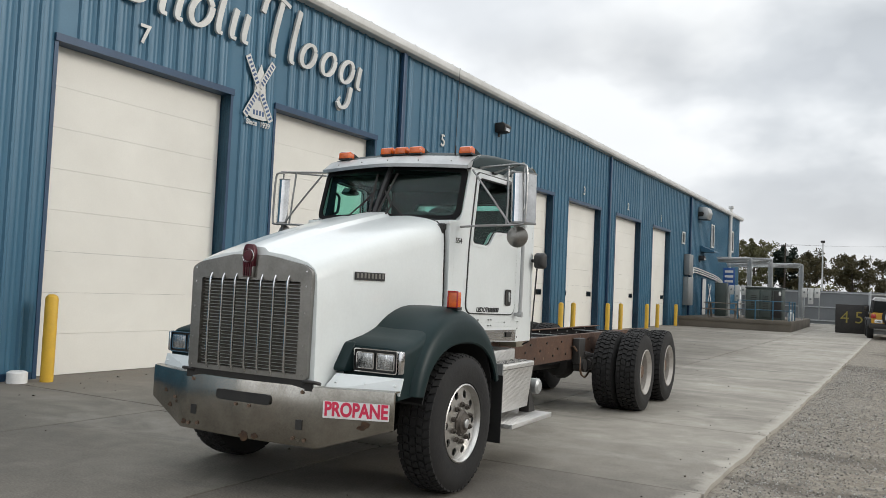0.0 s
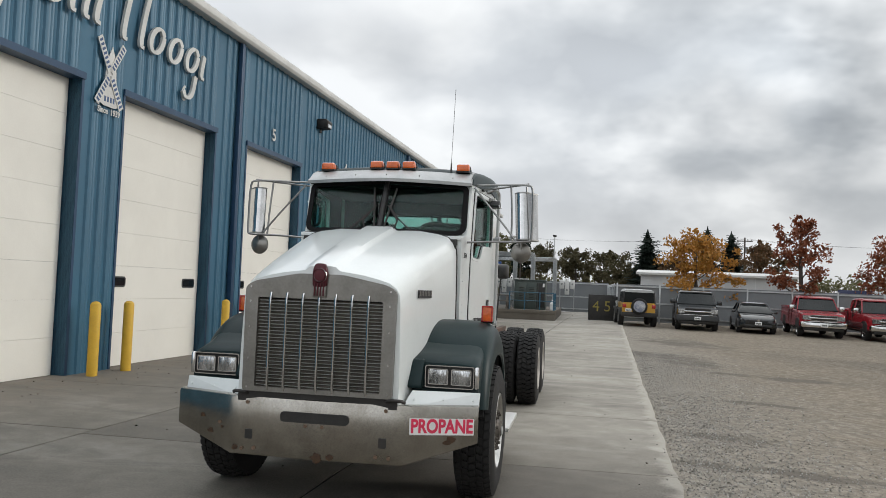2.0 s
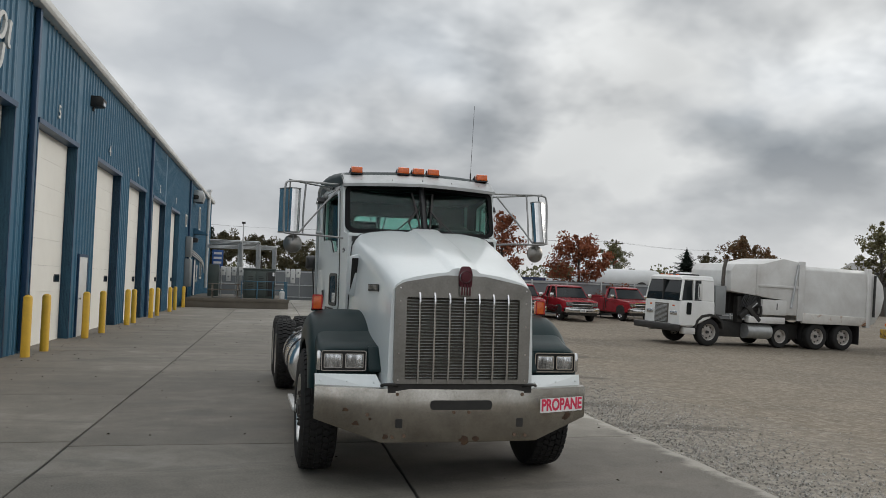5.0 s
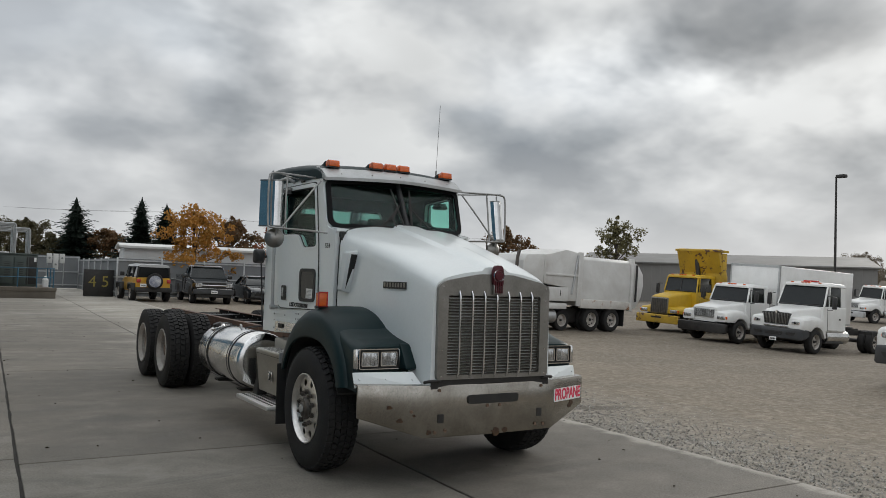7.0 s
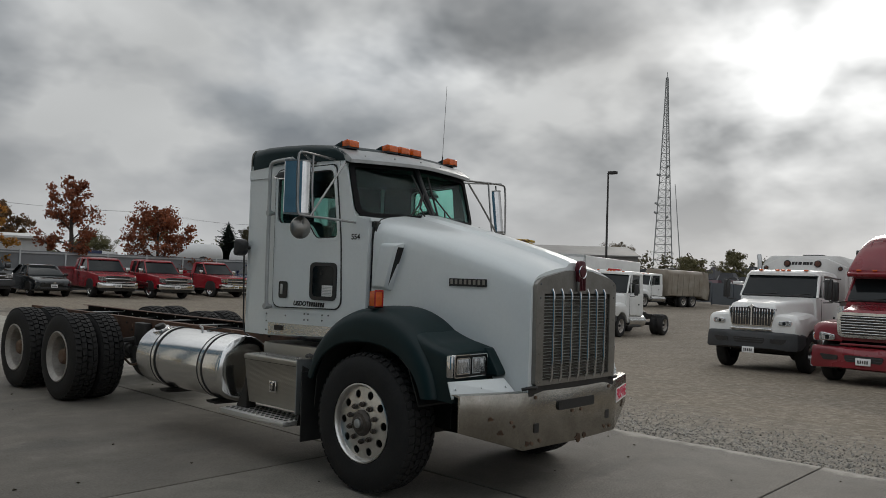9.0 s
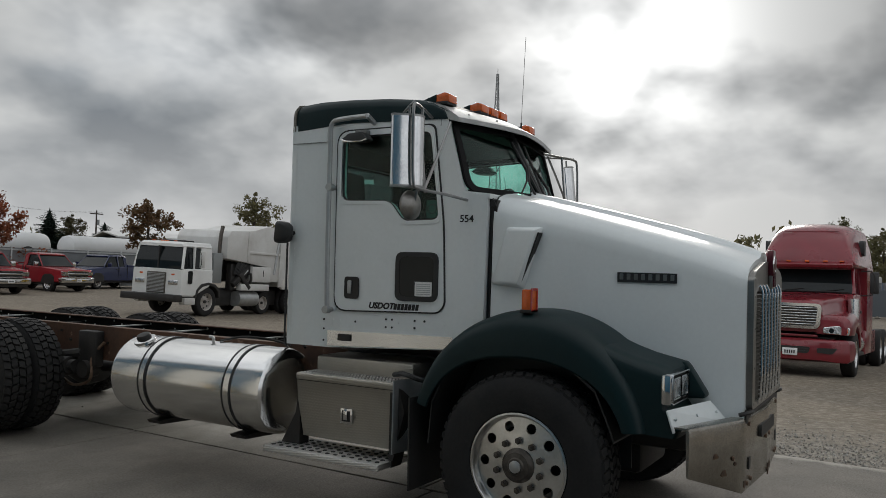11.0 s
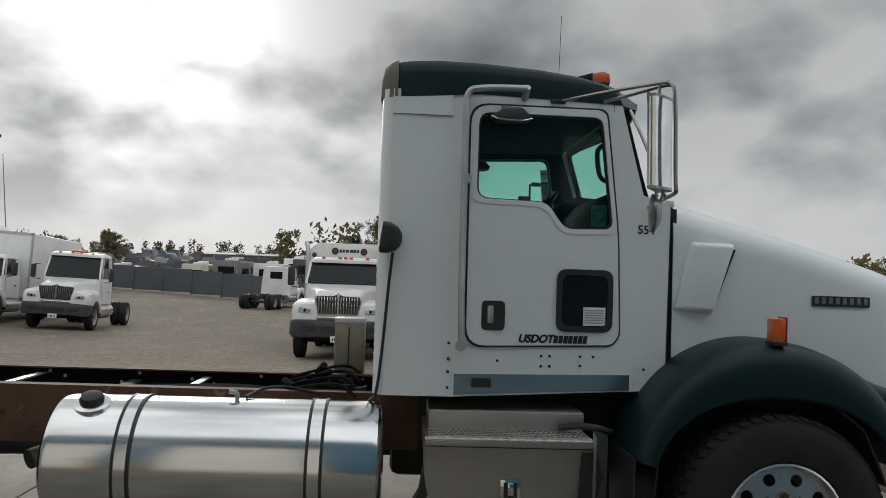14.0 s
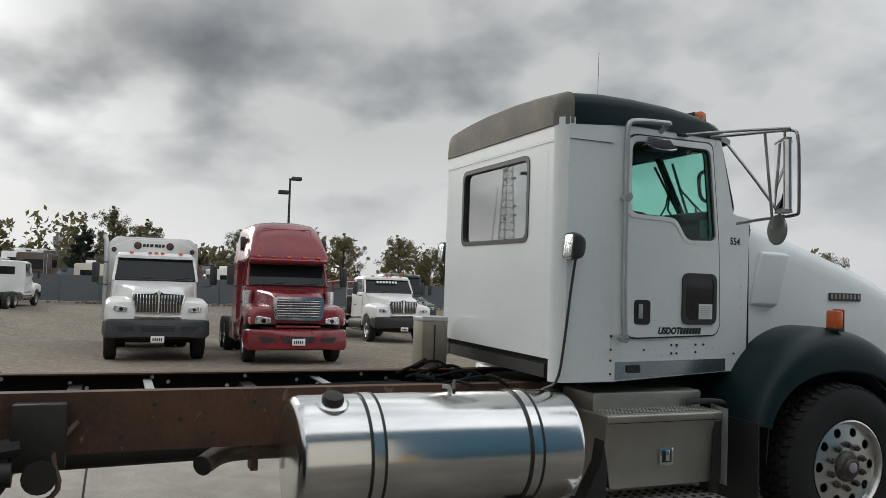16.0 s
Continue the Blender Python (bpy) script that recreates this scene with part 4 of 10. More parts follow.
def build_truck():
    tr = thing("semi_truck", "white day-cab truck with dark green fenders and bare rusty frame", "truck")
    for side in (1, -1):
        front_wheel(tr, side)
        for y in (5.37, 6.72):
            rear_wheel(tr, side, y, True)
            rear_wheel(tr, side, y, False)

    # frame: two channels and cross members
    def rail():
        pts = [(0.43, 0.68), (0.43, 0.99), (0.345, 0.99), (0.345, 0.98), (0.42, 0.98), (0.42, 0.69), (0.345, 0.69), (0.345, 0.68)]
        return prism(pts, "y", 1.75, 8.22)
    # rails below the cab are black, not rust: under-cab shade put into their colour
    both("front_frame_rail", lambda: B(0.345, 0.43, -0.80, 1.749, 0.68, 0.99), black, tr, "front of the frame channel, black for the shade under the cab")
    for bm, lab in ((rail(), ""), (mirrored(rail()), "rust-brown steel channel with bolt holes")):
        fr = part("frame_rail", bm, rust, tr, lab)
        sx = 1 if not lab else -1
        bolt = finish(cyl(bmesh.new(), (0.425, 0, 0), (0.442, 0, 0), 0.013, 6), "bolt")
        for i in range(34):
            y, z = 2.2 + 0.178 * i + 0.04 * math.sin(i * 5.1), 0.76 + 0.16 * ((i * 7) % 3) / 2
            b = part("bolt", bolt, black, fr)
            b.matrix_basis = pose(0, y, z, 0, 0, 0) @ Matrix.Diagonal((sx, 1, 1, 1))
        # black sheet over the rusty web colours in the shade between the rails
        part("inner_plate", B(*sorted((0.4158 * sx, 0.4196 * sx)), -0.70, 8.18, 0.695, 0.975), screen_rubber, fr, "inner face of the channel, black for the shade between the rails")
        hole = finish(cyl(bmesh.new(), (0.414, 0, 0), (0.4185, 0, 0), 0.012, 10), "bolt_hole")
        for i in range(26):
            y, z = 2.1 + 0.232 * i + 0.07 * math.sin(i * 3.3), 0.955 - 0.03 * ((i * 5) % 3)
            b = part("bolt_hole", hole, sticker_white, fr, "pale drilled hole")
            b.matrix_basis = pose(0, y, z, 0, 0, 0) @ Matrix.Diagonal((sx, 1, 1, 1))
    for y in (-0.72, 0.9, 2.55, 3.55, 4.55, 6.05, 7.4, 8.16):
        bm = B(-0.419, 0.419, y - 0.04, y + 0.04, 0.72, 0.92, bev=0.006)
        part("cross_member", bm, black, tr)
    for y in (3.1, 4.15, 5.0, 7.0):
        part("cross_plate", B(-0.419, 0.419, y - 0.025, y + 0.025, 0.940, 0.950), conduit, tr, "bright galvanised plate across the rails")
    for i in range(5):
        o = 0.03 * i
        part("air_hose", T([(-0.36 + o, 2.0, 0.98 - 0.02 * i), (-0.34 + o, 2.7, 0.985), (-0.30 + o * 1.5, 3.2, 0.955), (-0.33 + o, 4.2, 0.93), (-0.28 + o, 5.2, 0.90)], 0.013, 8), screen_rubber, tr)
    clump = bmesh.new()
    rnd = random.Random(4)
    for i in range(16):
        p = Vector((rnd.uniform(-0.4, 0.42), rnd.uniform(2.10, 2.5), rnd.uniform(0.93, 1.0)))
        cyl(clump, p, p + Vector((rnd.uniform(-0.1, 0.1), rnd.uniform(-0.12, 0.12), rnd.uniform(0.01, 0.06))), rnd.uniform(0.012, 0.026), 8)
    for i in range(4):
        tube(clump, [(-0.5 + 0.3 * i, 2.1, 0.98), (-0.45 + 0.3 * i, 2.2, 1.05), (-0.4 + 0.25 * i, 2.45, 1.0), (-0.3 + 0.2 * i, 2.55, 0.97)], 0.011, 6)
    tagged(part("air_valve_block", clump, screen_rubber, tr), "black air valves and hoses behind the cab", kind="stuff")
    # axles and suspension
    part("front_axle", T([(-0.95, 0, 0.52), (-0.6, 0, 0.50), (-0.5, 0.0, 0.40), (0.5, 0.0, 0.40), (0.6, 0, 0.50), (0.95, 0, 0.52)], 0.055, 8), black, tr)
    for y in (5.37, 6.72):
        bm = C((-1.0, y, 0.52), (1.0, y, 0.52), 0.075, 14)
        join(bm, lathe(bmesh.new(), [(0.0, -0.22), (0.16, -0.18), (0.21, 0.0), (0.16, 0.2), (0.07, 0.3), (0.0, 0.3)], (0, y - 0.02, 0.54), "y", 20))
        part("rear_axle", bm, black, tr)
    both("leaf_spring", lambda: join(T([(0.5, 4.75, 0.74), (0.5, 5.3, 0.66), (0.5, 6.05, 0.63), (0.5, 6.8, 0.66), (0.5, 7.3, 0.74)], 0.05, 8), B(0.44, 0.56, 5.9, 6.2, 0.55, 0.86, bev=0.02)), black, tr)
    both("spring_hanger", lambda: join(B(0.432, 0.53, 4.55, 4.80, 0.62, 0.95, bev=0.015), C((0.44, 4.66, 0.60), (0.58, 4.66, 0.60), 0.08, 16)), black, tr, "greasy black cast hanger")
    both("air_chamber", lambda: join(C((0.55, 4.85, 0.62), (0.55, 5.05, 0.60), 0.085, 18), C((0.55, 4.78, 0.62), (0.55, 4.85, 0.62), 0.06, 18)), black, tr)
    both("brake_hose", lambda: T([(0.47, 4.5, 0.85), (0.52, 4.62, 0.72), (0.55, 4.55, 0.5), (0.52, 4.85, 0.42), (0.5, 5.1, 0.5)], 0.014, 8), rust_nut, tr)
    part("drive_shaft", C((0, 1.6, 0.62), (0, 5.2, 0.55), 0.06, 14), black, tr)
    eng = B(-0.36, 0.36, -0.75, 0.9, 0.55, 1.3, bev=0.04)
    join(eng, B(-0.30, 0.30, 0.9, 1.9, 0.5, 0.98, bev=0.05))
    part("engine", eng, black, tr)

    # bumper, swept back at both ends
    plan = [(-1.11, -0.922), (-0.62, -1.10), (0.0, -1.135), (0.62, -1.10), (1.11, -0.922)]

    def bump_y(x):
        return float(np.interp(abs(x), [0.0, 0.62, 1.11], [-1.135, -1.10, -0.922]))
    stations = []
    for (ax, ay), (bx, by) in zip(plan, plan[1:]):
        n = 8
        for i in range(n):
            t = i / n
            stations.append((ax + (bx - ax) * t, ay + (by - ay) * t))
    stations.append(plan[-1])
    rings = []
    for x, y in stations:
        ax = abs(x)
        zb = 0.425 if ax < 0.62 else 0.425 + (ax - 0.62) / 0.49 * 0.155
        zt = 0.832
        rings.append([Vector((x, y, zb)), Vector((x, y - 0.006, zb + 0.01)), Vector((x, y - 0.006, zt - 0.02)), Vector((x, y, zt - 0.004)), Vector((x, y + 0.02, zt)), Vector((x, y + 0.07, zt)), Vector((x, y + 0.07, zt - 0.008)), Vector((x, y + 0.012, zt - 0.012)), Vector((x, y + 0.006, zb + 0.004))])
    bump = part("bumper", skin(bmesh.new(), rings), steel, tr, "stained stainless-steel bumper with rust scrapes")
    part("air_slot", moved(prism(rounded(rect(-0.245, 0.245, -0.036, 0.036), 0.03), "y", -0.004, 0.012), pose(0, -1.1385, 0.71)), black, bump, "dark open slot")
    for x in (-0.482, 0.482):
        part("tow_hole", moved(prism(rounded(rect(-0.027, 0.027, -0.034, 0.034), 0.007), "y", -0.004, 0.012), pose(x, bump_y(x) - 0.006, 0.57)), black, bump, "square dark tow hole")
    rv = finish(cyl(bmesh.new(), (0, 0, 0), (0, -0.009, 0), 0.013, 10), "bolt")
    for x, z in ((-0.5, 0.79), (0.5, 0.79), (-0.53, 0.465), (-0.44, 0.475), (0.53, 0.47), (0.44, 0.475), (-0.72, 0.63), (0.06, 0.655), (-0.06, 0.655)):
        part("bolt", rv, rust_nut, bump).matrix_basis = pose(x, bump_y(x) - 0.005, z)
    scab = surface("rust_scab", ((0.035, 0.020, 0.012), (0.085, 0.045, 0.022)), 0.8, 0.1, 30, 90, 0.2)
    rnd = random.Random(11)
    for x, z, w in ((0.93, 0.60, 0.045), (-0.80, 0.56, 0.03), (-0.88, 0.66, 0.028), (-0.58, 0.47, 0.03), (0.03, 0.445, 0.05), (0.90, 0.585, 0.025), (-0.70, 0.60, 0.016), (0.12, 0.45, 0.03), (0.99, 0.66, 0.014)):
        ax = abs(x)
        yy = bump_y(x)
        lp = [(math.cos(a) * w * rnd.uniform(0.5, 1.1), math.sin(a) * w * 0.75 * rnd.uniform(0.5, 1.1)) for a in (2 * math.pi * i / 12 for i in range(12))]
        turn = math.degrees(math.atan2(0.178, 0.49) if ax > 0.62 else math.atan2(0.035, 0.62)) * (1 if x > 0 else -1)
        part("rust_patch", moved(prism(lp, "y", -0.0025, 0.004), pose(x, yy - 0.0065, z, 0, 0, turn)), scab, bump, "flaking rust patch")
    # warning sticker on the swept end
    a = math.degrees(math.atan2(0.178, 0.49))
    m = pose(0.873, bump_y(0.873) - 0.0085, 0.693, 0, 0, a)
    part("warning_sticker", moved(prism(rounded(rect(-0.225, 0.225, -0.056, 0.056), 0.006), "y", -0.003, 0.002), m), sticker_white, bump, "white sticker with pink-red capitals")
    wl = lettering("PROPANE", 0.118, 0.001, 0, 0.0042)
    xs = [v.co.x for v in wl.verts]
    k = 0.43 / (max(xs) - min(xs))
    moved(wl, Matrix.Diagonal((k, 1.08, 1, 1)))
    part("lettering", moved(wl, m @ pose(0, -0.0038, 0, 90, 0, 0)), sticker_red, bump)

    # hood
    rings = [hood_section(i / 22) for i in range(23)]
    hood = part("hood", skin(bmesh.new(), rings), white, tr, "white sloping hood with a raised centre ridge")
    lip = [Vector((p.x * 1.012, 0.425, p.z + 0.004)) for p in hood_section(1.0)]
    lip2 = [Vector((p.x * 0.97, 0.425, p.z - 0.02)) for p in hood_section(1.0)]
    lip3 = [Vector((p.x * 0.97, 0.455, p.z - 0.02)) for p in hood_section(1.0)]
    part("hood_seal", skin(bmesh.new(), [lip, lip2, lip3], caps=False), rubber_trim, tr)
    # side air intake cowls
    def cowl():
        bm = bmesh.new()
        # outline on the hood's flank, blister proud by 7 cm at its rear edge
        base = [(0.32, 1.885), (0.085, 1.885), (0.20, 1.50), (0.415, 1.52)]
        top = [(0.29, 1.865), (0.105, 1.865), (0.215, 1.525), (0.36, 1.535)]
        def wx(y):
            return 0.568 + 0.135 * ((y + 1.1) / 1.52) ** 0.9 + 0.006
        rings = [[Vector((wx(y) - 0.02, y, z)) for y, z in base], [Vector((wx(y) + 0.012, y, z)) for y, z in base],
                 [Vector((wx(y) + (0.075 if k in (1, 2) else 0.030), y, z)) for k, (y, z) in enumerate(top)]]
        skin(bm, rings)
        soft(bm, 0.012, 2)
        return bm
    part("air_intake", mirrored(cowl()), white, tr, "white blister cowl over the side air intake")
    part("intake_mouth", prism([(0.098, 1.85), (0.088, 1.85), (0.198, 1.54), (0.208, 1.54)], "x", -0.732, -0.675), black, tr)
    # name plates, drawn as a dark bar with pale marks
    def plate(sx):
        bm = prism(rounded(rect(-0.172, 0.172, -0.029, 0.029), 0.004), "y", -0.008, 0.0)
        m = pose(0.625 * sx, -0.555, 1.59, 0, 0, 90 * sx - 5.0 * sx)
        p = part("name_plate", moved(bm, m), letter_black, tr, "black plate with raised chrome marks")
        for i in range(8):
            b = prism(rounded(rect(-0.011, 0.011, -0.018, 0.018), 0.004), "y", -0.010, -0.006)
            part("chrome_mark", moved(b, m @ pose(-0.147 + 0.042 * i, 0, 0.004)), grey_frame, p)
    plate(1), plate(-1)

    # grille
    top = [(-0.54, 0.872), (0.54, 0.872), (0.546, 1.605), (0.475, 1.645), (0.16, 1.705), (-0.16, 1.705), (-0.475, 1.645), (-0.546, 1.605)]
    opening = rect(-0.452, 0.452, 0.905, 1.53)
    gr = part("grille", slab([rounded(top, 0.03), rounded(opening, 0.012)], 0.045, lambda u, v, w: (u, -1.135 + w, v)), grey_frame, tr, "tall grey metal grille with chrome uprights")
    part("grille_back", B(-0.47, 0.47, -1.085, -1.075, 0.89, 1.55), black, gr)
    lm = finish(prism([(-1.122, -0.009), (-1.095, 0.006), (-1.095, 0.009), (-1.124, -0.004)], "x", -0.451, 0.451), "louvre")
    for i in range(27):
        part("louvre", lm, louvre, gr).matrix_basis = pose(0, 0, 0.908 + 0.0236 * i)
    for i in range(7):
        x = -0.354 + 0.118 * i
        lean = 0.0
        bar = T([(x, -1.128, 0.885), (x, -1.150, 0.93), (x + lean, -1.150, 1.47), (x + lean, -1.150, 1.53), (x + lean, -1.132, 1.565)], 0.0095, 8, 1)
        part("grille_bar", bar, chrome, gr, "chrome upright bar" if i == 0 else "")
    for x in (-0.505, 0.505):
        for z in (0.9, 1.1, 1.32, 1.5, 1.6):
            part("rivet", C((x, -1.132, z), (x, -1.139, z), 0.007, 8), chrome, gr)
    bd = part("hood_badge", moved(prism(rounded([(-0.05, -0.075), (0.05, -0.075), (0.055, 0.03), (0.035, 0.09), (-0.035, 0.09), (-0.055, 0.03)], 0.02), "y", -0.028, 0.01, 0.006), pose(0, -1.135, 1.69)), badge_red, tr, "dark red enamel hood badge with a chrome ring")
    part("badge_ring", moved(lathe(bmesh.new(), [(0.043, -0.026), (0.049, -0.034), (0.053, -0.026)], (0, 0, 0), "y", 24), pose(0, -1.135, 1.695)), chrome, bd)
    part("badge_shield", moved(lathe(bmesh.new(), [(0.0, -0.038), (0.036, -0.036), (0.043, -0.028), (0.043, -0.02)], (0, 0, 0), "y", 24), pose(0, -1.135, 1.695)), badge_red, bd)
    for i in range(4):
        part("badge_stripe", B(-0.036 + 0.021 * i, -0.026 + 0.021 * i, -1.169, -1.160, 1.555, 1.645), badge_red, bd)
    part("badge_stem", B(-0.048, 0.048, -1.161, -1.136, 1.545, 1.63, bev=0.008), grey_frame, bd)

    # fenders, headlamps and pale valances
    fl, fr_ = both("fender", fender_mesh, green, tr, "dark green fender with black splash lining")
    both("fender_lining", fender_inner, rubber_trim, tr)

    both("wing_wall", lambda: prism([(0.66, 0.50), (0.66, 0.80), (0.52, 1.02), (0.33, 1.14), (0.08, 1.19), (-0.2, 1.15), (-0.42, 0.98), (-0.52, 0.80), (-0.52, 0.50)], "x", 0.728, 0.738), rubber_trim, tr)

    def valance():
        q = [Vector((0.640, -0.930, 0.918)), Vector((1.105, -0.812, 0.912)), Vector((1.100, -0.848, 0.800)), Vector((0.585, -1.022, 0.800))]
        n = Vector((0.0, 0.006, -0.005))
        bm = skin(bmesh.new(), [q, [p + n for p in q]])
        for x, y, z in ((0.66, -0.966, 0.86), (1.06, -0.846, 0.86), (0.86, -0.906, 0.86)):
            cyl(bm, (x, y + 0.004, z), (x, y - 0.008, z + 0.006), 0.008, 8)
        return bm
    # white colour stands in for sky mirrored in the polished plate
    both("valance", valance, white, tr, "polished valance under and beside the headlamp, white for its sky reflection")
    for sx in (1, -1):
        hl = part("headlamp", slab([rounded(rect(min(0.705 * sx, 1.06 * sx), max(0.705 * sx, 1.06 * sx), 0.932, 1.093), 0.02), rounded(rect(min(0.712 * sx, 1.053 * sx), max(0.712 * sx, 1.053 * sx), 0.939, 1.086), 0.014)], 0.05, lambda u, v, w: (u, -0.83 + w, v)), chrome, tr, "twin rectangular headlamp in a chrome bezel")
        part("lamp_recess", B(min(0.712 * sx, 1.053 * sx), max(0.712 * sx, 1.053 * sx), -0.806, -0.79, 0.94, 1.085), black, hl)
        for c in (0.800, 0.966):
            part("lens", prism(rounded(rect(c * sx - 0.066, c * sx + 0.066, 0.962, 1.062), 0.012), "y", -0.828, -0.80, 0.006), clear_lens, hl)
            part("lens_rim", slab([rounded(rect(c * sx - 0.073, c * sx + 0.073, 0.955, 1.069), 0.014), rounded(rect(c * sx - 0.066, c * sx + 0.066, 0.962, 1.062), 0.010)], 0.016, lambda u, v, w: (u, -0.829 + w, v)), chrome, hl)
        wrap = part("side_marker", B(min(1.061 * sx, 1.092 * sx), max(1.061 * sx, 1.092 * sx), -0.826, -0.775, 0.934, 1.091, bev=0.012), chrome, hl, "chrome side of the lamp bezel")
        sg = part("turn_signal", B(min(0.995 * sx, 1.085 * sx), max(0.995 * sx, 1.085 * sx), -0.025, 0.035, 1.385, 1.505, bev=0.010), amber, tr, "amber box turn signal on the fender")
        part("signal_base", B(min(0.99 * sx, 1.09 * sx), max(0.99 * sx, 1.09 * sx), -0.03, 0.04, 1.37, 1.39, bev=0.004), black, sg)
        part("signal_bezel", slab([rounded(rect(-0.068, 0.068, -0.045, 0.045), 0.01), rounded(rect(-0.055, 0.055, -0.034, 0.034), 0.01)], 0.006, lambda u, v, w: (1.04 * sx + v, -0.030 + w, 1.445 + u)), red_lens, sg)
        # mud flap behind the front wheel
        part("mud_flap", prism([(0.72, 0.26), (0.73, 0.82), (0.74, 0.82), (0.73, 0.26)], "x", min(0.72 * sx, 1.15 * sx), max(0.72 * sx, 1.15 * sx)), rubber_trim, tr, "black rubber mud flap")
    both("tow_hook", lambda: T([(0.50, -1.10, 0.85), (0.52, -1.14, 0.865), (0.60, -1.13, 0.865), (0.62, -1.08, 0.85)], 0.012, 8), black, tr)
    # unseen block at the oil pan's place, added to darken the ground beneath
    part("oil_pan", B(-0.30, 0.30, -0.45, 0.75, 0.36, 0.56, bev=0.04), black, tr)
    # black panel covers the white hood end and supplies the gap's shade
    part("grille_apron", B(-0.575, 0.575, -1.112, -1.1025, 0.80, 0.871), black, tr, "black panel for the shaded gap under the grille")
    part("radiator_pan", B(-0.56, 0.56, -1.095, -0.8, 0.80, 0.884, bev=0.01), rubber_trim, tr)

    # cab
    out = [(1.945, 1.05), (1.6, 1.05), (0.62, 1.085), (0.46, 1.085), (0.455, 1.6), (0.45, 2.075), (0.605, 2.12), (0.735, 2.59), (1.45, 2.60), (1.945, 2.60)]
    win = rounded([(1.505, 2.50), (0.845, 2.515), (0.772, 1.93), (1.035, 1.92), (1.135, 2.055), (1.505, 2.06)], [0.06, 0.05, 0.05, 0.05, 0.05, 0.06])

    def side_wall():
        return slab([out, win], 0.045, lambda u, v, w: (cab_w(u) - w, u, v))
    cb_l, cb_r = both("cab_side", side_wall, white, tr, "white riveted cab side")
    # back wall with window opening, and its rounded corners
    back = [(-0.80, 1.18), (0.80, 1.18), (0.80, 2.60), (-0.80, 2.60)]
    rw = rounded(rect(-0.50, 0.50, 1.885, 2.405), 0.06)
    bw = part("cab_back", slab([back, rw], 0.04, lambda u, v, w: (u, 2.0 - w, v)), white, tr, "white riveted back wall")

    def corner():
        arc = [(0.888, 1.930)] + [(0.800 + 0.088 * math.cos(a), 1.912 + 0.088 * math.sin(a)) for a in (math.pi / 2 * i / 8 for i in range(9))] + [(0.80, 1.960), (0.84, 1.930)]
        bm = bmesh.new()
        rings = []
        for z in (1.05, 1.18, 2.60):
            rings.append([Vector((x, y, z)) for x, y in arc])
        return skin(bm, rings)
    both("cab_corner", corner, white, tr)
    gl = part("rear_window", moved(prism(rw, "y", 1.975, 1.981), Matrix()), rear_glass, tr, "rear cab window that mirrors the sky")
    part("window_seal", slab([rounded(rect(-0.515, 0.515, 1.87, 2.42), 0.07), rounded(rect(-0.485, 0.485, 1.90, 2.39), 0.055)], 0.03, lambda u, v, w: (u, 1.975 + w, v)), rubber_trim, gl)
    part("cab_floor", prism([(0.46, 1.07), (1.98, 1.06), (1.98, 1.14), (0.46, 1.14)], "x", -0.72, 0.72), black, tr)
    fw = part("firewall", B(-0.69, 0.69, 0.40, 0.47, 1.0, 2.06), black, tr)
    part("cowl_panel", prism([(0.40, 2.02), (0.47, 2.02), (0.50, 2.10), (0.45, 2.105)], "x", -0.70, 0.70), rubber_trim, tr)

    # roof cap
    prof = [(0.735, 2.598, 0.02), (0.76, 2.66, 0.05), (0.85, 2.71, 0.10), (0.98, 2.735, 0.13), (1.2, 2.755, 0.14), (1.5, 2.764, 0.14), (1.72, 2.764, 0.14), (1.87, 2.753, 0.13), (1.955, 2.741, 0.11), (1.990, 2.722, 0.08), (2.005, 2.66, 0.03), (2.007, 2.562, 0.005)]
    rings = []
    for y, zt, h in prof:
        w = (cab_w(y) + 0.006) if y < 1.915 else 0.894 - 0.09 * ((y - 1.915) / 0.092) ** 2
        zb = 2.592 - 0.036 * min(1, max(0, (y - 1.5) / 0.45))
        hh = zt - zb
        cr = 0.045 * min(1, hh / 0.12)
        half = [(w, zb), (w, zb + hh * 0.60), (w - 0.008, zb + hh * 0.82), (w - 0.032, zb + hh * 0.97), (w - 0.085, zt + cr * 0.2), (w * 0.6, zt + cr * 0.7), (w * 0.25, zt + cr)]
        rings.append([Vector((x, y, z)) for x, z in half] + [Vector((-x, y, z)) for x, z in reversed(half)])
    part("roof", skin(bmesh.new(), rings), green, tr, "dark green roof cap with worn rear edge")
    faded = surface("sun_faded_roof_edge", ((0.235, 0.215, 0.170), (0.14, 0.135, 0.115)), 0.75, 0, 3.0, 50, 0.06, 30, dirt=0.35, dirt_color=(0.055, 0.058, 0.052))
    back_rings = [[Vector((p.x * 1.002, p.y + 0.003, p.z + (0.003 if p.z > 2.6 else 0.0))) for p in r] for r in rings[-5:]]
    back_rings[0] = [Vector((p.x, p.y + 0.05, p.z)) for p in back_rings[0]]
    part("roof_rear_edge", skin(bmesh.new(), back_rings), faded, tr, "sun-faded tan rear face of the roof cap")
    part("head_liner", B(-0.78, 0.78, 0.78, 1.955, 2.545, 2.59), cabin_dark, tr)
    # seam and rivets
    def seam():
        return slab([[(1.945, 2.556), (1.64, 2.578), (1.64, 2.474), (1.945, 2.474)]], 0.005, lambda u, v, w: (cab_w(u) + 0.001 + w, u, v))
    both("roof_flange", seam, white, tr, "white lapped flange under the roof cap")
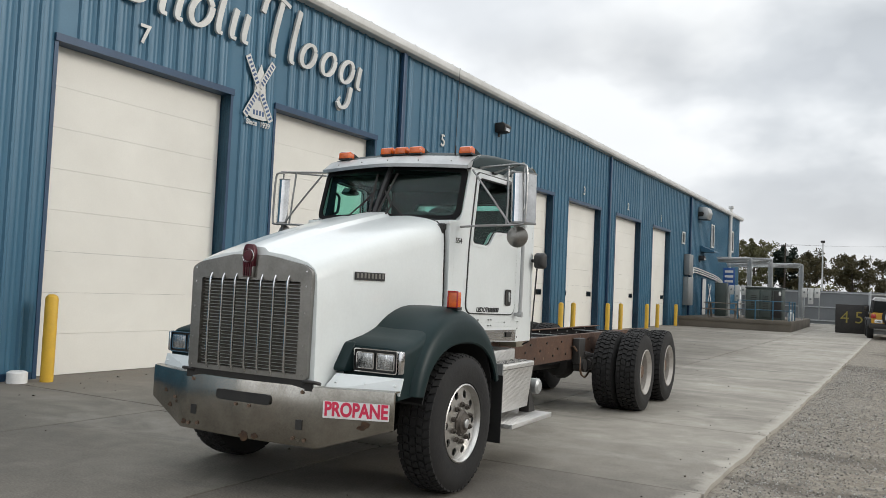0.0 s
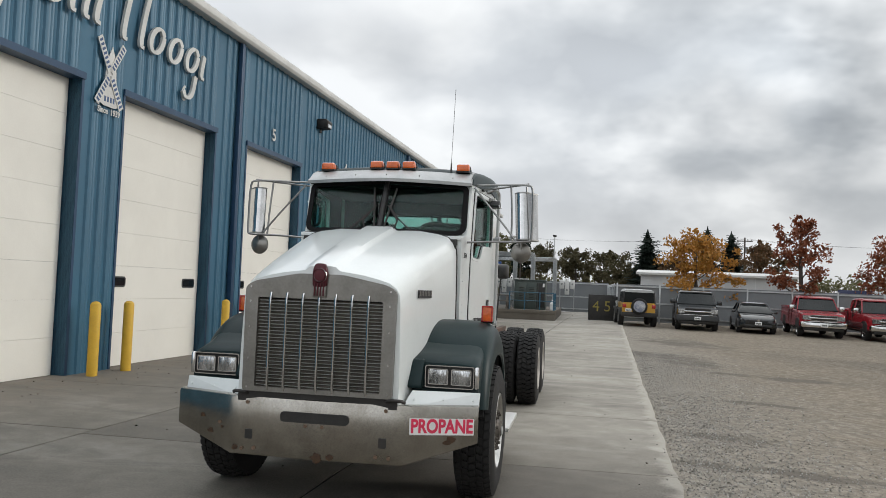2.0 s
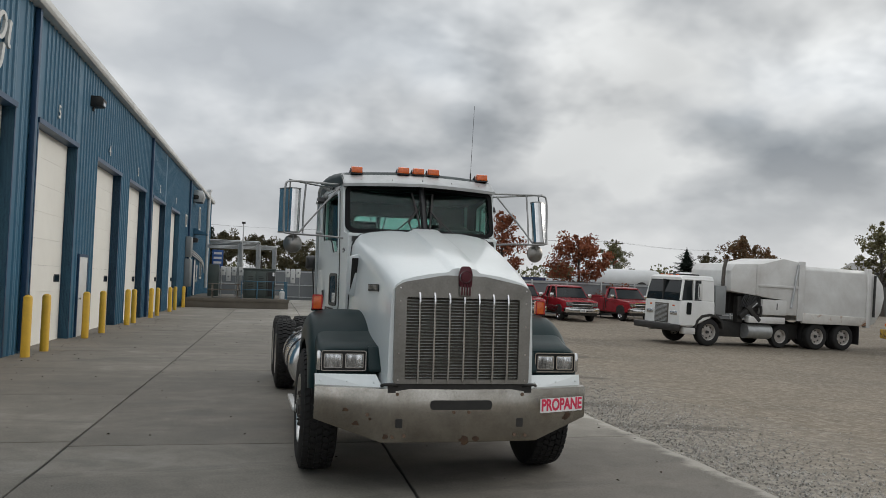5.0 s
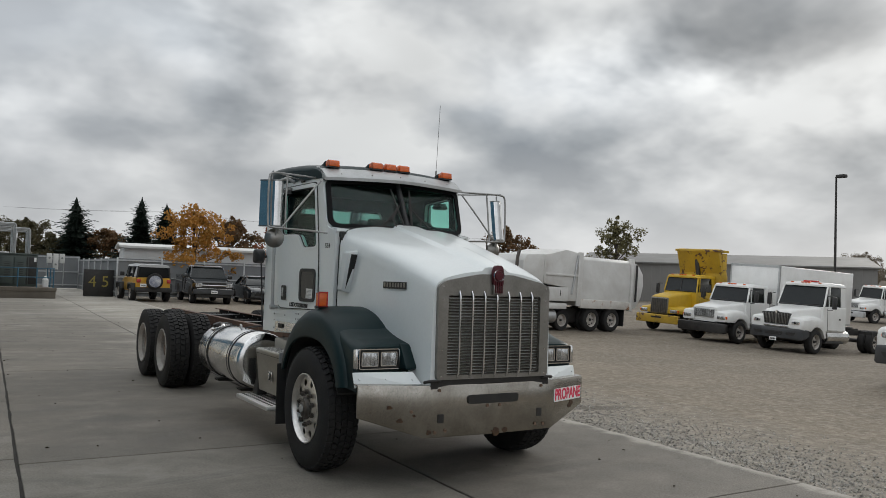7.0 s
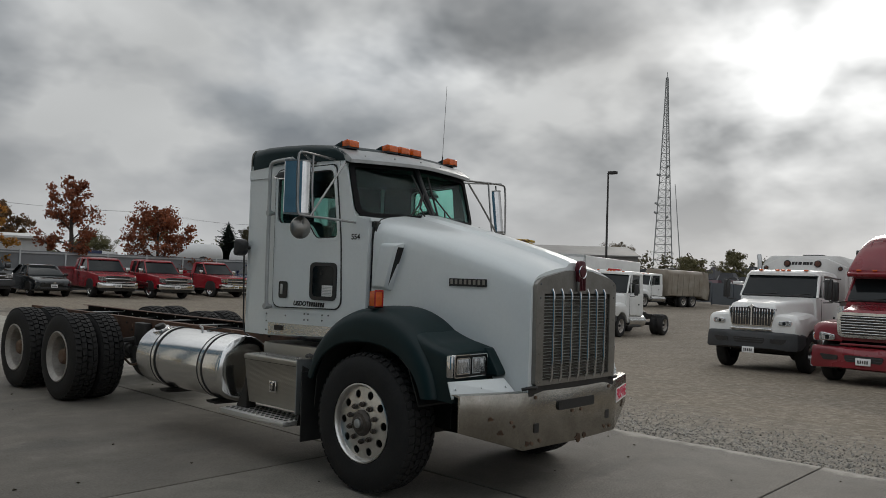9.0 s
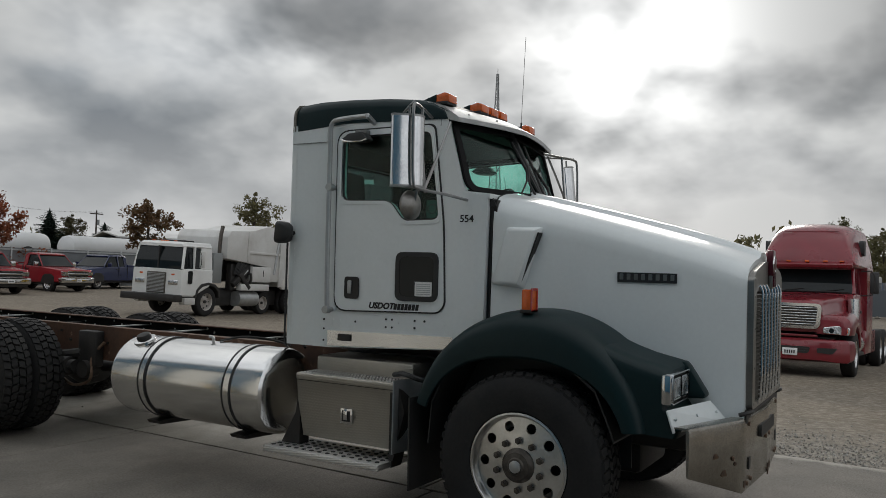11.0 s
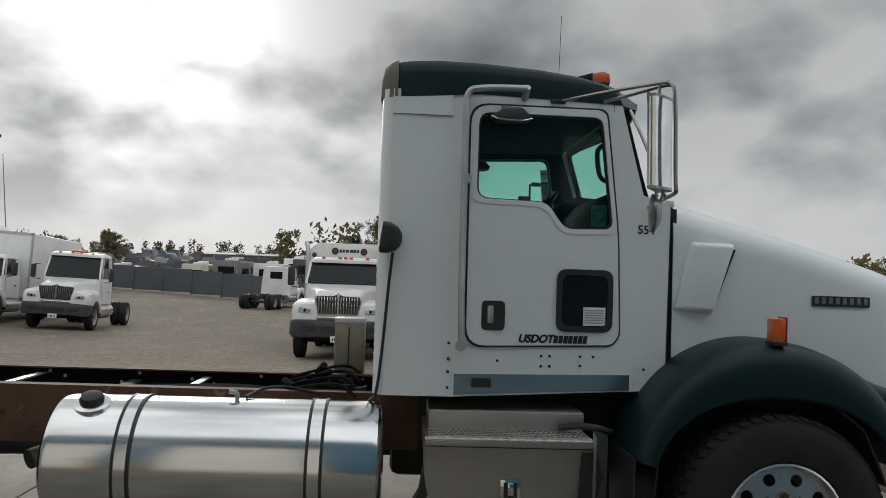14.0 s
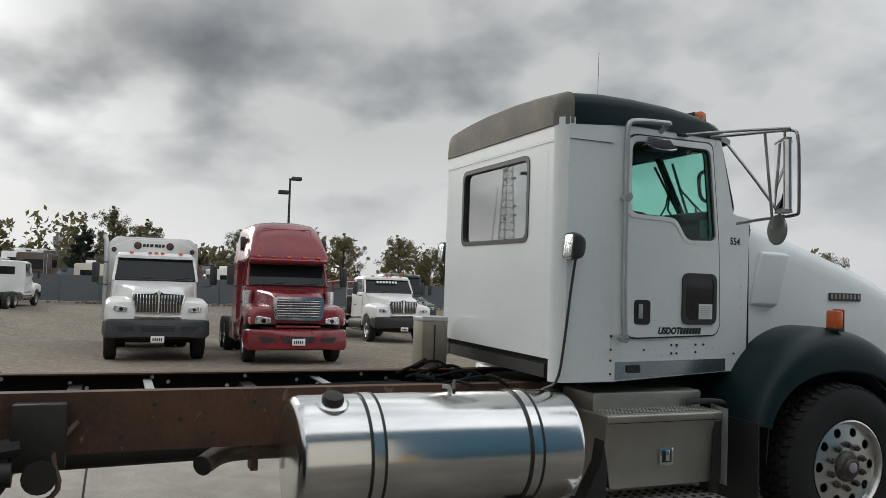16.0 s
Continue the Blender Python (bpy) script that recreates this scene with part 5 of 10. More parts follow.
    # darker line along the seam draws the shade cast by the lap
    both("seam_strip", lambda: slab([[(1.945, 2.474), (1.64, 2.474), (1.64, 2.4705), (1.945, 2.4705)]], 0.003, lambda u, v, w: (cab_w(u) + 0.0005 + w, u, v)), mirror_tube, tr)
    rivs = bmesh.new()

    def rivet(p, d):
        cyl(rivs, p, Vector(p) + Vector(d) * 0.004, 0.0048, 6)
    for sx in (1, -1):
        for i in range(30):
            rivet((sx * 0.888, 1.905, 1.10 + 0.048 * i), (sx, 0, 0))
            if i < 26:
                rivet((sx * (cab_w(1.62)), 1.62, 1.12 + 0.052 * i), (sx, 0, 0))
        for i in range(22):
            y = 0.5 + 0.055 * i
            for z in (1.20, 1.24):
                if (i * 3 + int(z * 100)) % 5:
                    rivet((sx * cab_w(y), y, z), (sx, 0, 0))
        for i in range(12):
            rivet((sx * cab_w(0.52), 0.52, 1.15 + 0.07 * i), (sx, 0, 0))
    for i in range(32):
        rivet((-0.77 + 0.0497 * i, 2.0, 2.475), (0, 1, 0))
        if i < 28:
            for x in (-0.74, 0.74):
                rivet((x, 2.0, 1.2 + 0.045 * i), (0, 1, 0))
    tagged(part("rivet_strip", rivs, white, tr), kind="stuff")
    screw = finish(C((0, 0, 0), (0.004, 0, 0), 0.0075, 8), "screw")
    for sx in (1, -1):
        for y, z in ((1.622, 1.32), (1.622, 1.24), (1.622, 1.175), (1.622, 1.095), (1.37, 1.235), (1.14, 1.262), (1.095, 1.262), (1.14, 1.210), (1.095, 1.210), (0.93, 1.262), (0.86, 1.262), (0.93, 1.215), (0.70, 1.16), (0.70, 1.10), (1.46, 1.62), (0.58, 1.20)):
            part("screw", screw, letter_black, tr).matrix_basis = pose(sx * (cab_w(y) + 0.0005), y, z, 0, 0, 0 if sx > 0 else 180)
    # the same drawn shade line across the back wall's seam
    part("seam_strip", B(-0.80, 0.80, 1.999, 2.004, 2.460, 2.465), mirror_tube, tr)
    # lower skirt panel, dull metal with a vent
    def skirt():
        return slab([[(1.59, 1.06), (0.66, 1.09), (0.66, 1.17), (1.59, 1.165)]], 0.005, lambda u, v, w: (cab_w(u) + 0.0015 + w, u, v))
    sk = both("skirt_panel", skirt, polished, tr, "dull stainless skirt strip along the cab foot")
    for s_, sx in zip(sk, (1, -1)):
        part("vent", slab([rect(1.40, 1.50, 1.10, 1.145)], 0.003, lambda u, v, w: (sx * (cab_w(u) + 0.008 + w), u, v)), black, s_)
    # doors: raised outline, frame, handle
    door_out = rounded([(1.555, 2.545), (0.815, 2.565), (0.735, 1.9), (0.715, 1.37), (0.76, 1.315), (1.545, 1.30)], [0.10, 0.05, 0.1, 0.08, 0.08, 0.10], 5)
    door_in = rounded([(1.545, 2.535), (0.825, 2.555), (0.745, 1.9), (0.725, 1.375), (0.765, 1.325), (1.535, 1.31)], [0.10, 0.05, 0.1, 0.08, 0.08, 0.10], 5)
    win_b = rounded([(1.53, 2.525), (0.835, 2.538), (0.755, 1.905), (1.045, 1.895), (1.15, 2.03), (1.53, 2.035)], [0.07, 0.06, 0.05, 0.05, 0.05, 0.06])
    for sx in (1, -1):
        dr = part("door", slab([door_out, door_in], 0.006, lambda u, v, w: (sx * (cab_w(u) + 0.0005 + w), u, v)), rubber_trim, tr, "cab door with a notched window" + (" and a low peep window" if sx < 0 else ""))
        part("door_skin", slab([door_in, win], 0.010, lambda u, v, w: (sx * (cab_w(u) + 0.001 + w), u, v)), white, dr)
        part("window_frame", slab([win_b, win], 0.014, lambda u, v, w: (sx * (cab_w(u) + 0.002 + w), u, v)), white, dr)
        part("window_seal", slab([win, [(1.17 + (u - 1.17) * 0.972, 2.22 + (v - 2.22) * 0.968) for u, v in win]], 0.012, lambda u, v, w: (sx * (cab_w(u) - 0.012 + w), u, v)), rubber_trim, dr)
        pane = part("window_pane", slab([win], 0.005, lambda u, v, w: (sx * (cab_w(u) - 0.025 + w), u, v)), cab_glass, dr)
        pane.visible_shadow = False
        hd = part("door_handle", moved(prism(rounded(rect(-0.06, 0.06, -0.075, 0.075), 0.025), "x", -0.003, 0.004), Matrix()), black, dr, "black recessed paddle handle")
        hd.matrix_basis = pose(sx * (cab_w(1.40) + 0.013), 1.40, 1.465)
        part("paddle", B(-0.012, 0.012, -0.002, 0.03, -0.04, 0.05, bev=0.006), conduit, hd)
        if sx < 0:
            pw = part("peep_window", slab([rounded(rect(0.775, 1.06, 1.40, 1.705), 0.05)], 0.006, lambda u, v, w: (sx * (cab_w(u) + 0.012 + w), u, v)), dark_glass, dr, "small dark low window")
            part("peep_seal", slab([rounded(rect(0.765, 1.07, 1.39, 1.715), 0.055), rounded(rect(0.795, 1.04, 1.42, 1.685), 0.045)], 0.010, lambda u, v, w: (sx * (cab_w(u) + 0.012 + w), u, v)), rubber_trim, pw)
            part("paper_notice", slab([rect(0.805, 0.925, 1.425, 1.52)], 0.002, lambda u, v, w: (sx * (cab_w(u) + 0.020 + w), u, v)), sticker_white, pw, "white paper notice with tiny grey lines")
            for i in range(6):
                part("text_line", slab([rect(0.815, 0.915, 1.437 + 0.013 * i, 1.442 + 0.013 * i)], 0.001, lambda u, v, w: (sx * (cab_w(u) + 0.0225 + w), u, v)), conduit, pw)
            part("window_sticker", slab([rect(0.80, 0.885, 1.945, 2.06)], 0.002, lambda u, v, w: (sx * (cab_w(u) - 0.030 + w), u, v)), surface("smoked_sticker", ((0.05, 0.12, 0.10), (0.04, 0.1, 0.085)), 0.4), dr, "small no-smoking sticker inside the glass")
            part("sticker_ring", slab([circle(0.843, 2.003, 0.034, 20), circle(0.843, 2.003, 0.027, 20)], 0.002, lambda u, v, w: (sx * (cab_w(u) - 0.026 + w), u, v)), letter_black, dr)
        # fleet marks
        turn = pose(sx * (cab_w(1.07) + 0.0135), 1.07, 1.350) @ Matrix.Rotation(-math.atan(0.132) * sx, 4, "Z") @ pose(0, 0, 0, 90, 0, 90 * sx)
        part("fleet_mark", moved(lettering("USDOT", 0.056, 0.0008, 0.25, 0.0024), turn @ pose(-0.105, 0, 0)), letter_black, dr, "slanted black lettering with a row of bars")
        for i in range(7):
            part("number_bar", moved(prism([(-0.011, -0.02), (0.011, -0.02), (0.017, 0.02), (-0.005, 0.02)], "z", 0, 0.001), turn @ pose(0.0 + 0.0265 * i, 0, 0)), letter_black, dr)
        part("unit_number", moved(lettering("554", 0.065, 0.0008, 0, 0.001), pose(sx * (cab_w(0.585) + 0.002), 0.585, 1.935) @ Matrix.Rotation(-math.atan(0.132) * sx, 4, "Z") @ pose(0, 0, 0, 90, 0, 90 * sx)), letter_black, tr, "black unit number 554")
        # grab rail behind the door
        gx = sx * (cab_w(1.57) + 0.055)
        gb = part("grab_rail", T([(gx, 1.56, 1.30), (gx, 1.572, 1.6), (gx, 1.575, 2.46), (gx, 1.575, 2.60), (gx, 1.48, 2.615), (gx, 1.27, 2.62)], 0.017, 10), conduit, tr, "grey tubular grab rail")
        for z in (1.31, 2.15):
            part("rail_bracket", C((sx * cab_w(1.57), 1.565, z), (gx, 1.565, z), 0.016, 8), conduit, gb)
            part("rail_clamp", C((gx - 0.022, 1.565, z), (gx + 0.022, 1.565, z), 0.026, 12), conduit, gb)
        part("rail_bracket", C((sx * cab_w(1.27), 1.27, 2.585), (gx, 1.27, 2.625), 0.018, 8), conduit, gb)
        # mirrors
        mi = part("mirror_bracket", T([(sx * 0.80, 0.84, 2.60), (sx * 1.0, 0.76, 2.595), (sx * 1.29, 0.655, 2.59), (sx * 1.335, 0.645, 2.56), (sx * 1.335, 0.635, 2.10), (sx * 1.31, 0.62, 2.075), (sx * 1.0, 0.60, 2.07), (sx * 0.765, 0.58, 2.055)], 0.0100, 8), mirror_tube, tr, "bright tubular west-coast mirror bracket")
        part("mirror_strut", T([(sx * 1.13, 0.71, 2.595), (sx * 1.15, 0.69, 2.3), (sx * 1.15, 0.66, 2.07)], 0.009, 8), mirror_tube, mi)
        part("mirror_strut", T([(sx * 0.80, 0.70, 2.56), (sx * 1.02, 0.66, 2.3), (sx * 1.20, 0.64, 2.075)], 0.009, 8), mirror_tube, mi)
        hm = pose(sx * 1.285, 0.70, 2.305, 0, 0, 30 * sx) @ pose(0, 0, 0, -6 if sx > 0 else -1, 0, 0)
        head = [(0.108, 0.012), (0.104, -0.008), (-0.020, -0.048), (-0.045, -0.050), (-0.070, -0.042), (-0.090, -0.024), (-0.100, 0.0), (-0.102, 0.030), (0.104, 0.030)]
        head = [(sx * a, b) for a, b in head][::sx]
        part("mirror_housing", moved(prism(head, "z", -0.21, 0.21), hm), chrome, mi, "tall polished mirror head with a flat outer face")
        part("mirror_cap", moved(prism([(a * 1.03, b * 1.05) for a, b in head], "z", 0.205, 0.217), hm), mirror_tube, mi)
        part("mirror_cap", moved(prism([(a * 1.03, b * 1.05) for a, b in head], "z", -0.217, -0.205), hm), mirror_tube, mi)
        part("mirror_stud", moved(C((0, 0, 0.21), (0, 0, 0.275), 0.008, 8), hm), mirror_tube, mi)
        part("mirror_face", moved(B(-0.092, 0.092, 0.0305, 0.035, -0.195, 0.195), hm), mirror_mat, mi)
        part("spot_mirror", moved(lathe(bmesh.new(), [(0.0, -0.035), (0.05, -0.028), (0.089, 0.0), (0.091, 0.012), (0.085, 0.016), (0.0, 0.026)], (0, 0, 0), "y", 28), pose(sx * 1.24, 0.70, 1.985, 0, 0, 10 * sx)), grey_frame, mi, "round convex spot mirror")
        part("spot_arm", C((sx * 1.24, 0.66, 2.08), (sx * 1.24, 0.68, 1.99), 0.009, 8), mirror_tube, mi)
        dm = part("door_mirror", moved(prism([(-0.105, -0.012), (-0.085, -0.026), (0.06, -0.03), (0.105, -0.004), (0.085, 0.004), (0.045, 0.030), (-0.06, 0.036)], "x", -0.045, 0.045, 0.006), pose(sx * (cab_w(1.35) + 0.07), 1.35, 2.475)), rubber_trim, mi, "small dark down-view mirror over the door")
        part("mirror_lip", T([(sx * (cab_w(1.35) + 0.118), 1.245, 2.458), (sx * (cab_w(1.35) + 0.118), 1.29, 2.444), (sx * (cab_w(1.35) + 0.118), 1.41, 2.447), (sx * (cab_w(1.35) + 0.118), 1.452, 2.468)], 0.006, 6), chrome, dm)
        part("mirror_hanger", B(*sorted((sx * (cab_w(1.35) + 0.004), sx * (cab_w(1.35) + 0.05))), 1.29, 1.39, 2.50, 2.535, bev=0.006), mirror_tube, dm)
        part("mirror_strut", T([(sx * (cab_w(1.07) + 0.012), 1.07, 2.588), (sx * 1.05, 0.90, 2.592), (sx * 1.29, 0.665, 2.597)], 0.009, 8), mirror_tube, mi)
        part("strut_foot", B(*sorted((sx * cab_w(1.08), sx * (cab_w(1.08) + 0.022))), 1.05, 1.13, 2.574, 2.594, bev=0.004), black, mi)
        # work lamp at the cab's rear corner
        def lamp_ring(w, h, y):
            return [Vector((x, y, z)) for x, z in rounded(rect(-w, w, -h, h), min(w, h) * 0.55, 4)]
        lm_ = pose(sx * 0.962, 1.935, 1.835, 6, 0, 0)
        wl_ = part("work_lamp", moved(skin(bmesh.new(), [lamp_ring(0.045, 0.060, 0.040), lamp_ring(0.058, 0.076, 0.044), lamp_ring(0.060, 0.078, 0.030), lamp_ring(0.058, 0.074, 0.0), lamp_ring(0.046, 0.058, -0.034), lamp_ring(0.026, 0.034, -0.054), lamp_ring(0.008, 0.010, -0.060)]), lm_), rubber_trim, tr, "black domed work lamp on the cab corner")
        part("lamp_glass", moved(skin(bmesh.new(), [lamp_ring(0.047, 0.064, 0.042), lamp_ring(0.047, 0.064, 0.048), lamp_ring(0.030, 0.044, 0.053)]), lm_), clear_lens, wl_)
        part("lamp_stem", C((sx * 0.885, 1.915, 1.835), (sx * 0.93, 1.925, 1.835), 0.016, 8), black, wl_)
        part("lamp_cable", T([(sx * 0.945, 1.92, 1.765), (sx * 0.93, 1.935, 1.6), (sx * 0.91, 1.95, 1.35), (sx * 0.885, 1.975, 1.05), (sx * 0.78, 2.02, 1.0)], 0.008, 6), rubber_trim, wl_)

    # windscreen in two bowed panes, wipers
    def screen_y(x, z):
        k = min(1.0, abs(x) / 0.76) ** 1.5
        return (0.40 + 0.205 * k) * (1 - (z - 2.125) / 0.46) + (0.655 + 0.075 * k) * (z - 2.125) / 0.46

    def dense(lp, n=5):
        return [tuple(Vector(p).lerp(Vector(q), i / n)) for p, q in zip(lp, lp[1:] + lp[:1]) for i in range(n)]
    for sx in (1, -1):
        edge = rounded([(0.012, 2.122), (0.752, 2.118), (0.748, 2.572), (0.012, 2.60)], [0.01, 0.085, 0.05, 0.01], 5)
        clear = rounded([(0.030, 2.150), (0.708, 2.150), (0.704, 2.540), (0.030, 2.575)], [0.01, 0.07, 0.04, 0.01], 5)
        edge, clear = dense([(x * sx, z) for x, z in edge]), dense([(x * sx, z) for x, z in clear])
        ws = part("windscreen", slab([edge], 0.005, lambda u, v, w: (u, screen_y(u, v) + w, v)), cab_glass, tr, "green-tinted windscreen half in a broad black seal")
        ws.visible_shadow = False
        part("screen_seal", slab([edge, clear], 0.020, lambda u, v, w: (u, screen_y(u, v) - 0.018 + w, v)), screen_rubber, ws)
        wp = part("wiper", T([(0.12 * sx, 0.375, 2.12), (0.16 * sx, 0.42, 2.22), (0.055 * sx, 0.485, 2.36)], 0.008, 6, 0), black, tr, "black wiper parked upright by the centre post")
        part("blade", T([(0.045 * sx, 0.395, 2.16), (0.105 * sx, 0.595, 2.53)], 0.010, 6, 0), black, wp)
        part("wiper_arm", T([(0.30 * sx, 0.42, 2.12), (0.16 * sx, 0.44, 2.24), (0.075 * sx, 0.485, 2.34)], 0.007, 6, 0), black, wp)
    part("cowl_top", prism([(0.43, 2.065), (0.64, 2.10), (0.64, 2.122), (0.43, 2.098)], "x", -0.735, 0.735, 0.004), white, tr)
    part("centre_post", T([(0, 0.385, 2.11), (0, 0.65, 2.61)], 0.022, 8, 0), rubber_trim, tr)
    part("screen_header", prism([(0.76, 2.555), (0.70, 2.585), (0.74, 2.65), (0.82, 2.66), (0.82, 2.555)], "x", -0.765, 0.765), rubber_trim, tr)
    # visor: a bright sheet drawn forward to a shallow point in the middle
    def visor(x):
        k = 1 - (abs(x) / 0.765) ** 1.5
        return 0.655 - 0.13 * k, 0.90 - 0.05 * k, 0.018 * k
    rings = []
    for i in range(25):
        x = -0.765 + 1.53 * i / 24
        yf, yr, u = visor(x)
        ym = (yf + yr) / 2
        rings.append([Vector((x, yr, 2.722 + u)), Vector((x, ym, 2.682 + u)), Vector((x, yf + 0.02, 2.612 + u)), Vector((x, yf, 2.597 + u)), Vector((x, yf + 0.003, 2.568 + u)),
                      Vector((x, yf + 0.011, 2.568 + u)), Vector((x, yf + 0.012, 2.588 + u)), Vector((x, ym, 2.668 + u)), Vector((x, yr, 2.708 + u))])
    vz = part("sun_visor", skin(bmesh.new(), rings), conduit, tr, "satin stainless sun visor over the windscreen")
    # black inner sheet puts the shade below the overhang into colour
    shade_rings = []
    for i in range(25):
        x = -0.755 + 1.51 * i / 24
        yf, yr, u = visor(x)
        ym = (yf + yr) / 2
        shade_rings.append([Vector((x, yf + 0.016, 2.583 + u)), Vector((x, ym, 2.663 + u)), Vector((x, yr - 0.005, 2.700 + u)), Vector((x, yr - 0.005, 2.692 + u)), Vector((x, ym, 2.655 + u)), Vector((x, yf + 0.018, 2.574 + u))])
    part("visor_lining", skin(bmesh.new(), shade_rings), screen_rubber, vz, "black sheet for the shade under the visor")
    for sx in (1, -1):
        part("visor_end", prism([(0.90, 2.72), (0.655, 2.598), (0.66, 2.568), (0.80, 2.61)], "x", min(0.765 * sx, 0.773 * sx), max(0.765 * sx, 0.773 * sx)), conduit, vz)
    for x in (-0.6, -0.3, 0, 0.3, 0.6):
        yf, yr, u = visor(x)
        part("bolt", C((x, yf + 0.06, 2.630 + u), (x, yf + 0.057, 2.641 + u), 0.006, 8), grey_frame, vz)
    for x in (-0.63, -0.155, 0.0, 0.155, 0.67):
        mk = part("marker_lamp", prism([(0.78, 0.0), (0.785, 0.055), (0.82, 0.068), (0.92, 0.045), (1.0, 0.012), (1.0, 0.0)], "x", x - 0.055, x + 0.055, 0.012), amber, tr, "amber cab marker lamp")
        mk.matrix_basis = pose(0, 0, 2.725 + (0.0 if abs(x) > 0.5 else 0.022))
        part("lamp_base", prism([(0.79, -0.012), (0.79, 0.006), (1.02, 0.006), (1.06, -0.012)], "x", x - 0.062, x + 0.062), rubber_trim, mk)
        part("lamp_tail", prism([(0.88, 0.005), (0.88, 0.056), (0.95, 0.034), (1.05, 0.002), (1.05, 0.0)], "x", x - 0.058, x + 0.058, 0.008), green, mk)
    an = part("antenna", C((0.553, 0.83, 2.74), (0.572, 0.815, 3.50), 0.0020, 6), black, tr, "thin whip antenna")
    part("antenna_base", C((0.553, 0.83, 2.70), (0.555, 0.829, 2.80), 0.007, 8), black, an)

    # inside the cab
    part("dashboard", prism([(0.49, 1.6), (0.49, 2.09), (0.60, 2.135), (0.78, 2.13), (0.88, 2.02), (0.86, 1.7)], "x", -0.70, 0.70, 0.02), cabin_dark, tr)
    part("instrument_hood", prism(rounded([(0.60, 2.05), (0.62, 2.185), (0.76, 2.195), (0.86, 2.15), (0.86, 2.05)], 0.03), "x", 0.16, 0.66, 0.02), cabin_dark, tr)
    part("pillar_grip", T([(-0.725, 0.745, 2.185), (-0.705, 0.81, 2.195), (-0.70, 0.835, 2.23), (-0.70, 0.85, 2.35), (-0.705, 0.825, 2.385), (-0.73, 0.78, 2.39)], 0.013, 8), black, tr, "black grab handle on the inner pillar")
    for sx in (1, -1):
        st = part("seat", prism(rounded([(1.15, 1.45), (1.15, 1.60), (1.58, 1.62), (1.68, 1.90), (1.73, 2.12), (1.86, 2.12), (1.86, 1.50)], 0.05), "x", sx * 0.42 - 0.24, sx * 0.42 + 0.24, 0.04), cabin_dark, tr)
        part("headrest", prism(rounded([(1.74, 2.10), (1.76, 2.32), (1.87, 2.32), (1.87, 2.10)], 0.04), "x", sx * 0.42 - 0.15, sx * 0.42 + 0.15, 0.04), cabin_dark, st)
        part("seat_base", B(sx * 0.42 - 0.2, sx * 0.42 + 0.2, 1.2, 1.7, 1.14, 1.46, bev=0.02), cabin_dark, st)
    sw = part("steering_wheel", moved(lathe(bmesh.new(), [(0.21, -0.014), (0.224, 0.0), (0.21, 0.014), (0.196, 0.0), (0.21, -0.014)], (0, 0, 0), "z", 32), pose(0.42, 0.98, 2.08, -52, 0, 0)), black, tr)
    part("column", C((0.42, 0.80, 1.90), (0.42, 0.98, 2.08), 0.03, 10), black, sw)
    part("spoke", moved(B(-0.2, 0.2, -0.02, 0.02, -0.01, 0.01), pose(0.42, 0.98, 2.08, -52, 0, 0)), black, sw)
    both("side_lining", lambda: slab([[(1.93, 1.15), (0.50, 1.15), (0.50, 2.05), (0.63, 2.12), (0.76, 2.57), (1.93, 2.57)], win], 0.006, lambda u, v, w: (cab_w(u) - 0.052 - w, u, v)), cabin_dark, tr)
    part("back_lining", slab([rect(-0.80, 0.80, 1.86, 2.56), rw], 0.006, lambda u, v, w: (u, 1.951 + w, v)), cabin_dark, tr)
    part("inside_trim", B(-0.80, 0.80, 1.935, 1.957, 1.14, 1.86), cabin_dark, tr)

    # steps and boxes on both sides
    for sx in (1, -1):
        def bx(a, b):
            return min(a * sx, b * sx), max(a * sx, b * sx)
        y0, y1 = (0.90, 1.73)
        pm = tread_plate if sx > 0 else old_plate
        bm = bmesh.new()
        sect = [(0.44, 0.45), (0.995, 0.45), (1.005, 0.70), (1.022, 0.832), (1.030, 0.834), (1.030, 0.868), (1.022, 0.876), (0.44, 0.876)]
        rings = []
        for q in range(2):
            rings.append([Vector((sx * x, (y0 + 0.02 * (0.87 - z) / 0.42) if q == 0 else (y1 - 0.05 * max(0.0, 0.72 - z) / 0.27), z)) for x, z in sect])
        bxo = part("battery_box", soft(skin(bm, rings), 0.005), pm, tr, "tread-plate step box" if sx > 0 else "dull tread-plate battery box with a latch")
        part("box_top", B(*bx(0.48, 0.84), y0 + 0.005, y1 - 0.02, 0.874, 0.982, bev=0.018), pm, bxo)
        part("box_tread", B(*bx(0.835, 1.018), y0 + 0.01, y1 - 0.02, 0.875, 0.881), tread_plate, bxo)
        part("lid_line", B(*bx(1.018, 1.0255), y0 + 0.004, y1 - 0.004, 0.8285, 0.8325), black, bxo)
        slots = bmesh.new()
        for i in range(30):
            for j in range(4):
                slots_m = pose(sx * (0.862 + 0.042 * j), y0 + 0.035 + 0.026 * i + (0.013 if j % 2 else 0), 0.8812, 0, 0, 38 if j % 2 else -38)
                join(slots, moved(B(-0.016, 0.016, -0.0045, 0.0045, 0, 0.0006), slots_m))
        tagged(part("grip_pattern", slots, black, bxo), "rows of slanting dark slots", kind="stuff")
        # curved splash shield and a hose beside the box
        def shield():
            arc = [(1.075 - 0.26 * math.sin(q), 0.905 - 0.125 * (1 - math.cos(q)) / 1.0) for q in (math.pi / 2 * i / 8 for i in range(9))]
